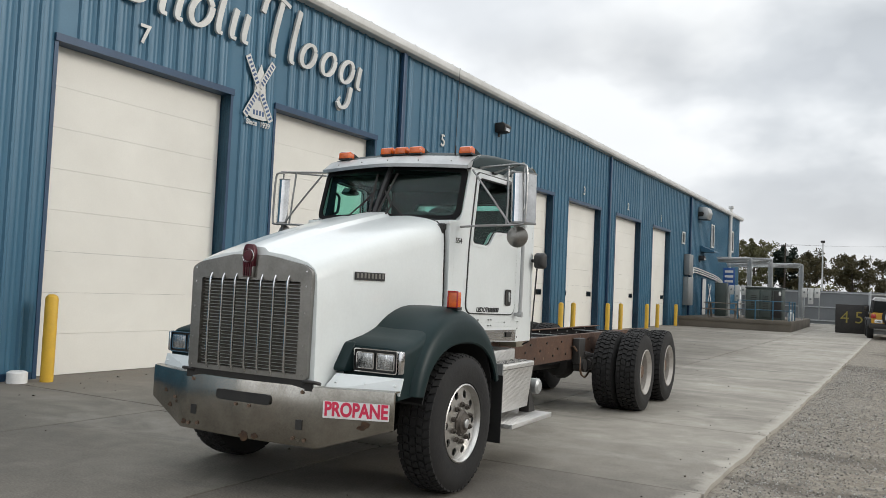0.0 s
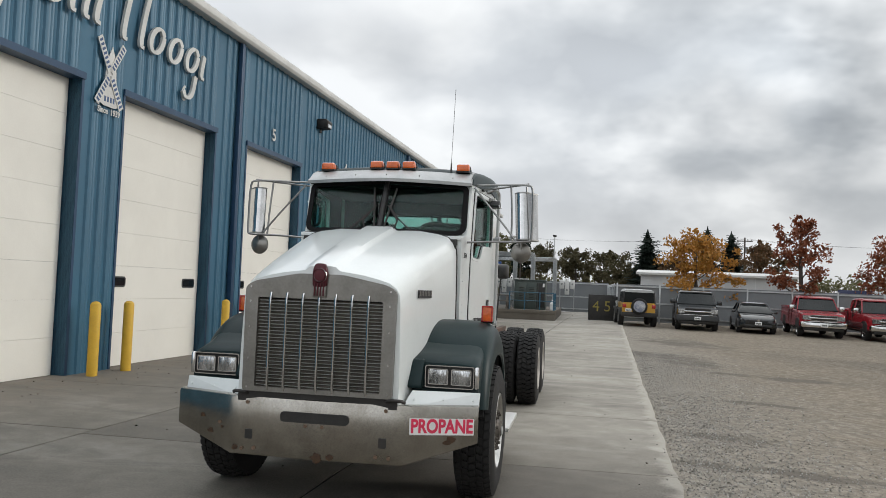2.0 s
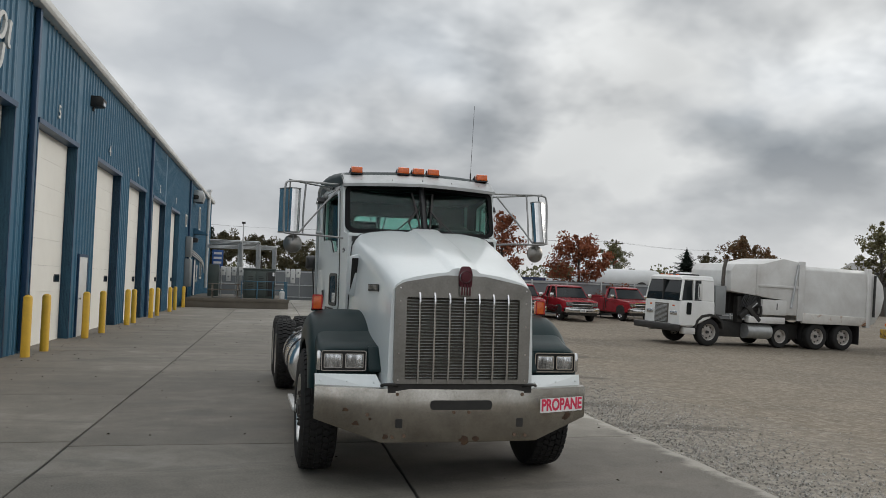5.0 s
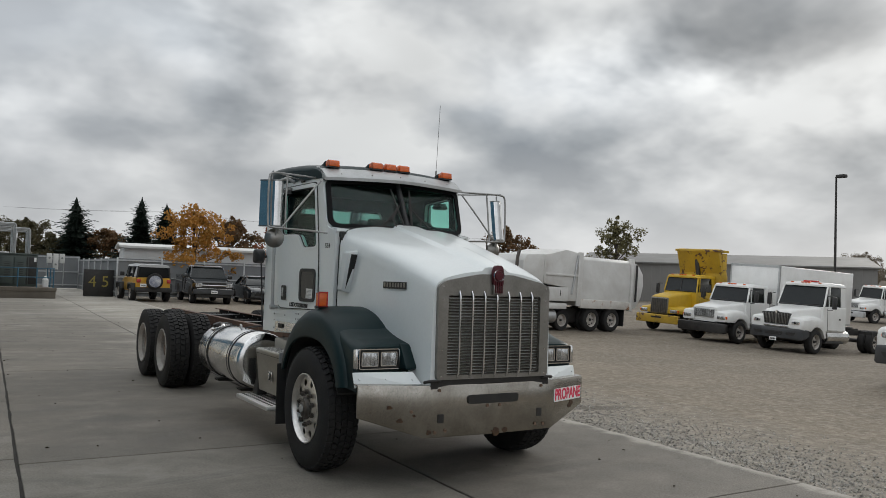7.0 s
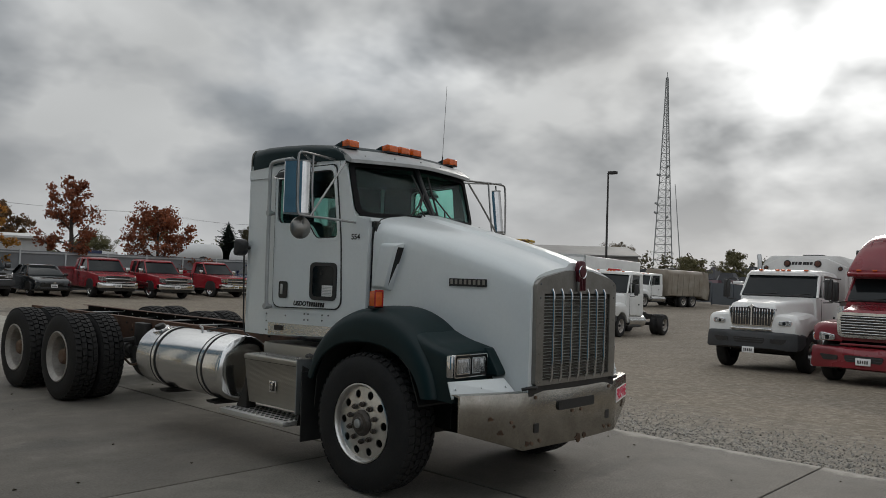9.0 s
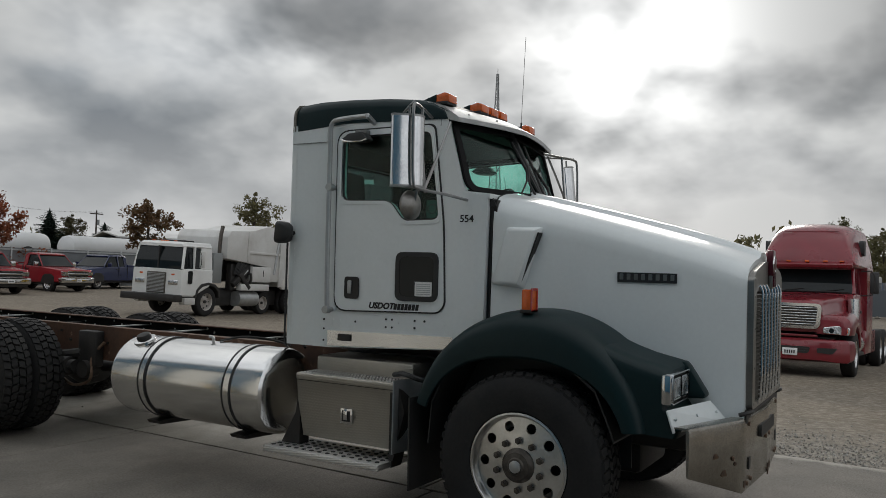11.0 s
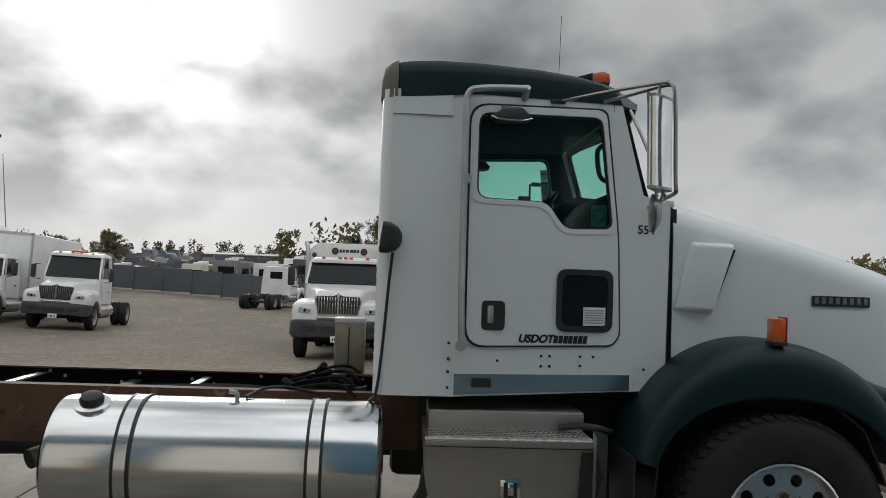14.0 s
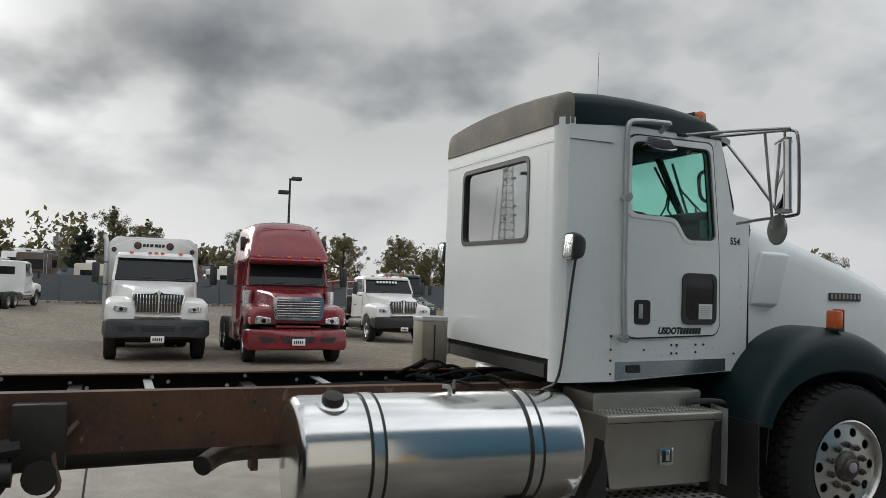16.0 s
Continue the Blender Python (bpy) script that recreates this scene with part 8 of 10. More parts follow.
    part("arm_ram", C((1.14, 1.45, 1.15), (1.18, 2.15, 1.72), 0.045, 10), conduit, la)
    part("valve_block", B(0.85, 1.10, 1.95, 2.30, 1.40, 1.80, bev=0.02), black, la)
    for i in range(7):
        part("hose", T([(1.10, 1.45 + 0.07 * i, 1.55), (1.16, 1.55 + 0.09 * i, 2.0 + 0.03 * (i % 3)), (1.14, 1.90 + 0.07 * i, 2.08), (1.12, 2.12 + 0.04 * i, 1.55)], 0.022, 6), rubber_trim, la)
    part("valve_chest", B(0.75, 1.24, 2.38, 3.55, 1.28, 1.88, bev=0.03), grimy_white, v)
    part("chest_slot", B(1.238, 1.246, 3.05, 3.09, 1.50, 1.75), black, v)
    part("side_rail", B(1.0, 1.24, 1.75, 3.50, 0.95, 1.20, bev=0.02), grimy_white, v)
    part("air_tank", C((0.92, 1.80, 0.62), (0.92, 2.95, 0.62), 0.29, 20), conduit, v, "dull steel air tank")
    part("under_gear", B(-0.8, 0.75, 0.75, 4.6, 0.35, 0.95, bev=0.03), black, v)
    # hopper with a raised sloping top
    hop = [(0.85, 2.12), (0.85, 2.90), (1.02, 3.16), (2.3, 3.25), (3.3, 3.50), (4.35, 3.38), (4.35, 1.30), (3.45, 1.30), (3.35, 1.88), (2.6, 1.95)]
    part("hopper_floor", B(-1.2, 0.62, 1.32, 3.5, 1.25, 2.14), black, v, "dark hopper floor behind the loading arm")
    part("hopper", prism(hop, "x", -1.22, 1.22, 0.03), grimy_white, v, "tall hopper with a sloped white top")
    for s in (1, -1):
        part("hopper_rail", prism([(2.1, 2.36), (4.3, 2.36), (4.3, 2.46), (2.1, 2.46)], "x", *sorted((1.21 * s, 1.27 * s)), 0.01), grimy_white, v)
        part("hopper_post", B(*sorted((1.2 * s, 1.28 * s)), 4.05, 4.35, 1.1, 3.45, bev=0.02), grimy_white, v)
        part("hopper_post", B(*sorted((1.2 * s, 1.27 * s)), 2.02, 2.14, 2.05, 3.2, bev=0.02), grimy_white, v)
        part("ram", C((1.24 * s, 3.75, 1.6), (1.26 * s, 4.02, 3.3), 0.05, 10), conduit, v)
    part("packer_body", prism(rounded([(-1.22, 1.1), (1.22, 1.1), (1.26, 2.2), (1.22, 3.15), (1.05, 3.28), (-1.05, 3.28), (-1.22, 3.15), (-1.26, 2.2)], 0.06), "y", 4.36, 7.6, 0.03), grimy_white, v, "bulging white packer body")
    for s in (1, -1):
        part("body_sill", prism([(4.30, 1.02), (4.30, 1.42), (7.6, 1.36), (7.6, 1.02)], "x", *sorted((1.15 * s, 1.30 * s)), 0.02), rust_white, v, "rust-streaked sill")
        part("tail_frame", B(*sorted((1.1 * s, 1.32 * s)), 7.55, 7.75, 0.95, 3.35, bev=0.03), grimy_white, v)
        part("tail_ram", C((1.33 * s, 7.9, 1.4), (1.30 * s, 7.95, 3.1), 0.05, 10), black, v)
    part("tailgate", prism([(7.76, 1.05), (7.76, 3.22), (8.15, 3.12), (8.52, 2.7), (8.60, 2.2), (8.45, 1.6), (8.1, 1.1)], "x", -1.2, 1.2, 0.04), grimy_white, v)


side_loader()


def pickup(label, m, paint, two_tone=None, chrome_front=True, long_cab=True, flares=False):
    """A full-size pickup facing -y; its front bumper at y = 0."""
    v = thing("pickup_truck", label, "pickup truck", m, "cars along the fence")
    for s in (1, -1):
        for y in (0.95, 4.45):
            plain_wheel(v, 0.98 * s, y, 0.39, 0.26, polished if chrome_front else rim_dull, holes=6)
            part("wheel_arch", prism([(y - 0.48, 0.42), (y - 0.40, 0.75), (y - 0.2, 0.88), (y + 0.2, 0.88), (y + 0.40, 0.75), (y + 0.48, 0.42)], "x", *sorted((0.80 * s, 0.992 * s))), black, v)
    part("body", hull([(0.06, 0.62, 1.02, 0.90, 0.86, 0.06), (0.16, 0.50, 1.12, 0.96, 0.92, 0.08), (0.9, 0.46, 1.18, 0.985, 0.94, 0.08), (1.55, 0.44, 1.24, 0.985, 0.95, 0.07), (3.3, 0.44, 1.26, 0.985, 0.95, 0.05), (3.32, 0.44, 1.26, 0.985, 0.95, 0.05), (5.6, 0.50, 1.26, 0.98, 0.95, 0.05)]), paint, v)
    part("bed_floor", B(-0.78, 0.78, 3.42, 5.5, 1.255, 1.30), black, v)
    for s in (1, -1):
        part("bed_rail", B(*sorted((0.80 * s, 0.965 * s)), 3.38, 5.6, 1.24, 1.36, bev=0.02), paint, v)
    part("tailgate", B(-0.95, 0.95, 5.5, 5.6, 0.7, 1.36, bev=0.02), paint, v)
    ce = 3.35 if long_cab else 2.85
    part("glass", hull([(1.42, 1.2, 1.26, 0.90, 0.90, 0.01), (1.50, 1.2, 1.33, 0.90, 0.89, 0.02), (1.98, 1.2, 1.82, 0.90, 0.74, 0.04), (ce - 0.25, 1.2, 1.84, 0.90, 0.74, 0.04), (ce, 1.2, 1.80, 0.90, 0.76, 0.04)]), dark_glass, v)
    part("roof", hull([(1.90, 1.79, 1.84, 0.74, 0.70, 0.03), (2.05, 1.79, 1.90, 0.79, 0.73, 0.06), (ce - 0.2, 1.79, 1.91, 0.79, 0.73, 0.06), (ce + 0.02, 1.76, 1.86, 0.78, 0.72, 0.05)]), paint, v)
    part("back_pillar", hull([(ce - 0.22, 1.2, 1.82, 0.915, 0.775, 0.03), (ce + 0.01, 1.2, 1.82, 0.915, 0.775, 0.03)]), paint, v)
    for s in (1, -1):
        part("pillar", T([(0.90 * s, 1.45, 1.24), (0.76 * s, 2.0, 1.82)], 0.035, 6, 0), paint, v)
        part("pillar", T([(0.915 * s, 2.62, 1.24), (0.775 * s, 2.62, 1.82)], 0.04, 6, 0), paint, v)
        mr = part("mirror", B(*sorted((1.0 * s, 1.22 * s)), 1.62, 1.74, 1.24, 1.46, bev=0.03), chrome if chrome_front else paint, v)
        part("mirror_stem", B(*sorted((0.9 * s, 1.02 * s)), 1.66, 1.72, 1.26, 1.32), black, mr)
        part("headlamp", hull([(0.02, 0.83, 1.02, 0.17, 0.17, 0.02), (0.12, 0.82, 1.03, 0.18, 0.18, 0.02)]), clear_lens, v).matrix_basis = pose(0.72 * s, 0, 0)
        part("door_seam", B(*sorted((0.955 * s, 0.991 * s)), 2.60, 2.615, 0.5, 1.24), black, v)
        part("door_seam", B(*sorted((0.955 * s, 0.991 * s)), ce - 0.05, ce - 0.035, 0.5, 1.24), black, v)
        part("door_handle", B(*sorted((0.95 * s, 1.0 * s)), 2.40, 2.55, 1.08, 1.12, bev=0.008), black, v)
        if two_tone:
            part("side_stripe", hull([(1.0, 0.52, 0.78, 0.02, 0.02, 0.01), (5.6, 0.52, 0.86, 0.02, 0.02, 0.01)]), two_tone, v, "silver lower body stripe").matrix_basis = pose(0.983 * s, 0, 0)
    gr = part("grille", B(-0.56, 0.56, 0.02, 0.10, 0.80, 1.04, bev=0.02), black, v)
    part("grille_bar", B(-0.60, 0.60, -0.005, 0.06, 0.89, 0.95, bev=0.012), chrome, gr)
    part("bumper_top", B(-0.84, 0.84, -0.07, 0.02, 0.745, 0.77, bev=0.008), chrome, gr)
    part("grille_frame", slab([rounded(rect(-0.58, 0.58, 0.78, 1.06), 0.03), rounded(rect(-0.54, 0.54, 0.815, 1.025), 0.02)], 0.03, lambda a, b, w: (a, 0.0 + w, b)), chrome if chrome_front else black, gr)
    part("bumper", hull([(-0.10, 0.50, 0.70, 0.80, 0.80, 0.04), (-0.02, 0.48, 0.74, 0.97, 0.97, 0.04), (0.16, 0.50, 0.72, 0.99, 0.99, 0.04)]), chrome if chrome_front else bumper_grey, v, "chrome bumper" if chrome_front else "dark bumper")
    part("air_dam", B(-0.85, 0.85, 0.0, 0.2, 0.34, 0.50, bev=0.03), black, v)
    part("underside", B(-0.8, 0.8, 0.3, 5.4, 0.34, 0.52), black, v)
    plate_bars(v, -0.10, 0.60)
    return v


def sedan(m):
    v = thing("sedan_car", "black compact sedan parked along the fence", "car", m, "cars along the fence")
    for s in (1, -1):
        for y in (0.85, 3.5):
            plain_wheel(v, 0.88 * s, y, 0.32, 0.21, rim_alu, holes=6)
            part("wheel_arch", prism([(y - 0.40, 0.30), (y - 0.34, 0.58), (y - 0.16, 0.69), (y + 0.16, 0.69), (y + 0.34, 0.58), (y + 0.40, 0.30)], "x", *sorted((0.72 * s, 0.892 * s))), black, v)
    part("body", hull([(0.0, 0.38, 0.66, 0.62, 0.58, 0.06), (0.12, 0.28, 0.76, 0.82, 0.74, 0.08), (0.6, 0.24, 0.86, 0.885, 0.82, 0.10), (1.35, 0.22, 0.96, 0.89, 0.84, 0.10), (3.4, 0.22, 1.0, 0.89, 0.84, 0.10), (4.2, 0.26, 1.0, 0.87, 0.80, 0.10), (4.6, 0.34, 0.94, 0.80, 0.72, 0.10)]), black_car, v)
    part("glass", hull([(1.18, 0.9, 0.97, 0.78, 0.77, 0.02), (1.3, 0.9, 1.05, 0.80, 0.76, 0.03), (1.95, 0.9, 1.42, 0.80, 0.60, 0.06), (3.0, 0.9, 1.42, 0.80, 0.60, 0.06), (3.75, 0.9, 1.06, 0.78, 0.68, 0.05), (3.9, 0.9, 0.98, 0.76, 0.7, 0.03)]), dark_glass, v)
    part("roof", hull([(1.85, 1.37, 1.42, 0.58, 0.54, 0.03), (2.05, 1.36, 1.46, 0.62, 0.56, 0.05), (2.95, 1.36, 1.46, 0.62, 0.56, 0.05), (3.15, 1.34, 1.40, 0.60, 0.54, 0.03)]), black_car, v)
    for s in (1, -1):
        part("pillar", T([(0.79 * s, 1.25, 0.98), (0.62 * s, 1.95, 1.41)], 0.03, 6, 0), black_car, v)
        part("pillar", T([(0.80 * s, 2.5, 0.98), (0.63 * s, 2.5, 1.41)], 0.03, 6, 0), black_car, v)
        part("pillar", T([(0.76 * s, 3.75, 0.98), (0.62 * s, 3.05, 1.41)], 0.05, 6, 0), black_car, v)
        part("mirror", B(*sorted((0.88 * s, 1.05 * s)), 1.42, 1.52, 0.95, 1.07, bev=0.03), black_car, v)
        part("headlamp", moved(prism(rounded([(-0.20, -0.05), (0.17, -0.06), (0.20, 0.08), (-0.12, 0.05)], 0.03), "y", -0.02, 0.06, 0.01), pose(0.60 * s, 0.10, 0.64, 0, 0, 16 * s) @ Matrix.Diagonal((s, 1, 1, 1))), clear_lens, v, "swept headlamp")
    part("grille", prism(rounded(rect(-0.42, 0.42, 0.57, 0.66), 0.03), "y", -0.03, 0.05, 0.008), rubber_trim, v)
    part("emblem", C((0, -0.035, 0.64), (0, -0.025, 0.64), 0.055, 16), chrome, v)
    part("lower_intake", prism(rounded(rect(-0.62, 0.62, 0.34, 0.44), 0.04), "y", -0.015, 0.08, 0.008), rubber_trim, v)
    plate_bars(v, -0.035, 0.50)


def off_roader(m):
    """A boxy yellow four-by-four seen from behind, its tail at y = 0 and its nose at larger y."""
    v = thing("off_road_car", "yellow boxy off-road car with a spare wheel on its tail", "car", m, "cars along the fence")
    for s in (1, -1):
        for y in (0.75, 3.4):
            plain_wheel(v, 0.93 * s, y, 0.40, 0.25, rim_dull, holes=6)
            part("fender_flare", prism([(y - 0.55, 0.55), (y - 0.46, 0.90), (y + 0.46, 0.90), (y + 0.55, 0.55), (y + 0.46, 0.60), (y + 0.38, 0.80), (y - 0.38, 0.80), (y - 0.46, 0.60)], "x", *sorted((0.74 * s, 0.96 * s)), 0.02), rubber_trim, v)
    part("body", hull([(0.0, 0.55, 1.16, 0.78, 0.77, 0.04), (0.05, 0.52, 1.18, 0.80, 0.79, 0.04), (2.7, 0.50, 1.18, 0.80, 0.79, 0.04), (2.9, 0.55, 1.16, 0.76, 0.70, 0.05), (4.0, 0.60, 1.10, 0.68, 0.60, 0.06)]), jeep_yellow, v)
    part("hard_top_glass", hull([(0.03, 1.15, 1.70, 0.76, 0.69, 0.05), (2.4, 1.15, 1.72, 0.76, 0.69, 0.05), (2.75, 1.15, 1.22, 0.76, 0.74, 0.03)]), dark_glass, v)
    part("roof", hull([(-0.02, 1.68, 1.80, 0.72, 0.68, 0.05), (1.2, 1.68, 1.84, 0.73, 0.69, 0.05), (2.45, 1.68, 1.80, 0.72, 0.68, 0.05)]), conduit, v, "pale grey roof")
    for s in (1, -1):
        for y, w in ((0.05, 0.08), (1.0, 0.06), (2.0, 0.06)):
            part("pillar", T([(0.775 * s, y, 1.15), (0.71 * s, y, 1.72)], w * 0.6, 6, 0), rubber_trim, v)
        part("tail_lamp", B(*sorted((0.62 * s, 0.80 * s)), -0.06, 0.03, 0.92, 1.10, bev=0.015), red_lens, v)
        part("mirror", B(*sorted((0.84 * s, 1.05 * s)), 2.5, 2.6, 1.22, 1.42, bev=0.03), rubber_trim, v)
    part("rear_bumper", B(-0.85, 0.85, -0.18, 0.08, 0.48, 0.70, bev=0.03), black, v)
    sp = part("spare_wheel", lathe(bmesh.new(), [(0.20, -0.26), (0.30, -0.30), (0.38, -0.27), (0.40, -0.20), (0.38, -0.10), (0.2, -0.08)], (0, 0, 1.0), "y", 32), rubber, v, "spare wheel with a grey cover")
    part("spare_cover", lathe(bmesh.new(), [(0.0, -0.315), (0.24, -0.305), (0.30, -0.29)], (0, 0, 1.0), "y", 28), surface("printed_cover", ((0.02, 0.045, 0.13), (0.55, 0.55, 0.56)), 0.45, 0, 3.2, 30), sp, "blue and white patterned wheel cover")
    plate_bars(v, -0.19, 0.80, x=-0.52)


off_roader(place(4.55, 34.2, 2))
pickup("black pickup with a dark bumper parked along the fence", place(7.2, 33.1, -4), black_car, chrome_front=False)
sedan(place(10.0, 33.4, -4))
pickup("older red pickup with chrome bumper along the fence", place(12.75, 32.9, -4), red_paint)
pickup("red pickup with a silver lower stripe along the fence", place(15.6, 32.5, 0), red_paint, two_tone=polished)
pickup("red work pickup with a broad chrome grille", place(20.0, 34.0, 5), red_paint, long_cab=False)
pickup("dark blue pickup with a canopy beside the tanks", place(21.9, 37.3, -76.6), navy, chrome_front=False)


# ---- dock, switchgear and the far end of the hall ----
dock_conc = surface("dock_concrete", ((0.165, 0.145, 0.118), (0.105, 0.09, 0.072)), 0.85, 0, 0.8, 40, 0.15, 30, dirt=0.5, dirt_color=(0.08, 0.07, 0.06))
rail_blue = surface("blue_rail_paint", ((0.035, 0.13, 0.20), (0.03, 0.10, 0.16)), 0.5, 0.1, 6, 40)
fence_grey = surface("grey_fence_sheet", ((0.205, 0.215, 0.222), (0.165, 0.175, 0.182)), 0.6, 0.2, 0.5, 30, 0.02, dirt=0.3, dirt_color=(0.20, 0.19, 0.175))
fence_dark = surface("slate_fence_sheet", ((0.10, 0.112, 0.125), (0.082, 0.092, 0.102)), 0.6, 0.2, 0.5, 30, 0.02, dirt=0.25)
shed_grey = surface("grey_shed_metal", ((0.20, 0.195, 0.185), (0.16, 0.157, 0.148)), 0.6, 0.1, 0.4, 20, 0.02, dirt=0.2)
shed_white = surface("white_shed_metal", ((0.62, 0.63, 0.63), (0.54, 0.55, 0.55)), 0.5, 0.1, 0.3, 20, dirt=0.2)


def build_dock():
    dock = thing("loading_dock", "low weathered concrete dock beside the hall", "dock")
    part("dock_block", B(-4.78, 0.42, 35.75, 48.5, 0.0, 0.62, bev=0.03), dock_conc, dock)
    part("dock_lip", B(-4.80, 0.45, 35.72, 35.80, 0.46, 0.64, bev=0.01), dock_conc, dock)
    # railing
    rail = thing("railing", "blue painted pipe railing on the dock edge", "railing", pose(0, 0, 0.62))
    for x in (-2.0, -1.2, -0.4, 0.32):
        part("post", C((x, 35.95, 0), (x, 35.95, 0.95), 0.028, 8), rail_blue, rail)
    for y in (37.5, 39.0):
        part("post", C((0.32, y, 0), (0.32, y, 0.95), 0.028, 8), rail_blue, rail)
    for z in (0.5, 0.93):
        part("bar", C((-2.0, 35.95, z), (0.32, 35.95, z), 0.018, 8), rail_blue, rail)
        part("bar", C((0.32, 35.95, z), (0.32, 39.0, z), 0.022, 8), rail_blue, rail)
    # transformer
    t = thing("transformer_cabinet", "dark green transformer cabinet with louvred doors on the dock", "transformer", pose(-1.08, 38.2, 0.62))
    part("body", B(-0.86, 0.86, 0, 1.6, 0.0, 1.56, bev=0.03), switch_green, t)
    part("lid", B(-0.90, 0.90, -0.05, 1.65, 1.56, 1.64, bev=0.02), switch_green, t)
    for x in (-0.72, -0.16):
        dd = part("door", B(x, x + 0.50, -0.05, 0.0, 0.12, 1.46, bev=0.015), switch_green, t)
        for i in range(9):
            part("slat", B(x + 0.12, x + 0.38, -0.062, -0.048, 0.45 + 0.09 * i, 0.48 + 0.09 * i), black, dd)
    part("door_gap", B(0.38, 0.42, -0.03, -0.005, 0.1, 1.48), black, t)
    part("side_panel", B(0.46, 0.82, -0.02, 0.0, 0.12, 1.46, bev=0.01), black, t)
    part("warning_label", B(0.70, 0.80, -0.032, -0.021, 1.24, 1.44), sticker_white, t)
    # meter boxes hung on pipe stands
    for x0 in (-3.28, -2.26, 0.42):
        mb = thing("meter_bank", "pale grey electric meter boxes on a pipe stand", "meter", pose(x0, 41.4, 0.62), "meter banks")
        for x in (0.06, 0.88):
            part("stand_pipe", C((x, 0.04, 0.0), (x, 0.04, 1.75), 0.03, 8), conduit, mb)
        part("stand_rail", B(0.0, 0.94, 0.0, 0.06, 1.42, 1.50), conduit, mb)
        for i in range(3):
            mx_ = part("meter_box", B(0.03 + 0.31 * i, 0.29 + 0.31 * i, -0.16, 0.0, 1.22 - (0.34 if i == 1 else 0), 1.73, bev=0.02), gutter_white, mb)
            part("meter_dial", C((0.16 + 0.31 * i, -0.18, 1.15 if i == 1 else 1.5), (0.16 + 0.31 * i, -0.155, 1.15 if i == 1 else 1.5), 0.055, 12), cabinet_grey, mx_)
    # conduit goal posts from the hall to the meters
    for i, (xa, xb, y) in enumerate(((-3.75, -2.15, 41.3), (-3.75, -1.10, 41.5), (-4.2, 0.0, 47.4))):
        g = thing("conduit_frame", "galvanised conduit bundle bent down from the hall", "conduit", pose(0, y, 0.62), "conduit frames")
        for j in range(4):
            d = 0.07 * j
            part("pipe", T([(xa - 0.2, 0.2 * j, 3.26 - d), (xb - 0.25, 0.05 * j, 3.26 - d), (xb + 0.02 - d, 0.05 * j, 3.26 - d), (xb + 0.05 - d, 0.05 * j, 2.95), (xb + 0.05 - d, 0.05 * j, 0.0)], 0.034, 8, 2), conduit, g)
    # picnic table
    pt = thing("picnic_table", "weathered wooden picnic table on the dock", "table", pose(-2.85, 37.0, 0.62))
    for i in range(5):
        part("top_board", B(-0.9, 0.9, -0.36 + 0.147 * i, -0.22 + 0.147 * i, 0.72, 0.76, bev=0.005), dull_wood, pt)
    for y in (-0.75, 0.62):
        part("bench", B(-0.9, 0.9, y, y + 0.25, 0.42, 0.46, bev=0.005), dull_wood, pt)
    for x in (-0.65, 0.65):
        part("trestle", prism([(-0.62, 0), (-0.5, 0), (-0.14, 0.72), (-0.26, 0.72)], "x", x - 0.04, x + 0.04), dull_wood, pt)
        part("trestle", prism([(0.62, 0), (0.5, 0), (0.14, 0.72), (0.26, 0.72)], "x", x - 0.04, x + 0.04), dull_wood, pt)
        part("cross_bar", B(x - 0.035, x + 0.035, -0.8, 0.8, 0.38, 0.44), dull_wood, pt)
    # grey standing cabinet beside the hall, sign board
    c = thing("standing_cabinet", "tall dark grey electric cabinet on the dock", "cabinet", pose(-3.66, 41.0, 0.62))
    part("body", B(-0.28, 0.32, 0, 0.7, 0.0, 1.84, bev=0.02), switch_green, c)
    part("door", B(-0.22, 0.26, -0.02, 0.0, 0.1, 1.74, bev=0.01), switch_green, c)
    sg = thing("notice_board", "blue notice board with pale bars", "sign", pose(-3.53, 43.0, 2.31) @ Matrix.Diagonal((0.72, 1, 1.12, 1)))
    part("board", B(-0.45, 0.45, 0, 0.03, 0.0, 0.95, bev=0.01), surface("sign_blue", ((0.03, 0.11, 0.36), (0.025, 0.09, 0.3)), 0.4), sg)
    for i in range(3):
        part("word_bar", B(-0.32, 0.32, -0.004, -0.001, 0.2 + 0.25 * i, 0.32 + 0.25 * i), sticker_white, sg)
    part("post", C((0, 0.05, -1.9), (0, 0.05, 0.9), 0.04, 8), conduit, sg)
    bt = thing("gas_bottle", "small white gas bottle on the dock", "gas bottle", pose(0.18, 38.4, 0.62))
    part("bottle", lathe(bmesh.new(), [(0.0, 0.0), (0.14, 0.0), (0.15, 0.1), (0.15, 0.35), (0.08, 0.45), (0.05, 0.55), (0.0, 0.56)], (0, 0, 0), "z", 20), sticker_white, bt)


build_dock()


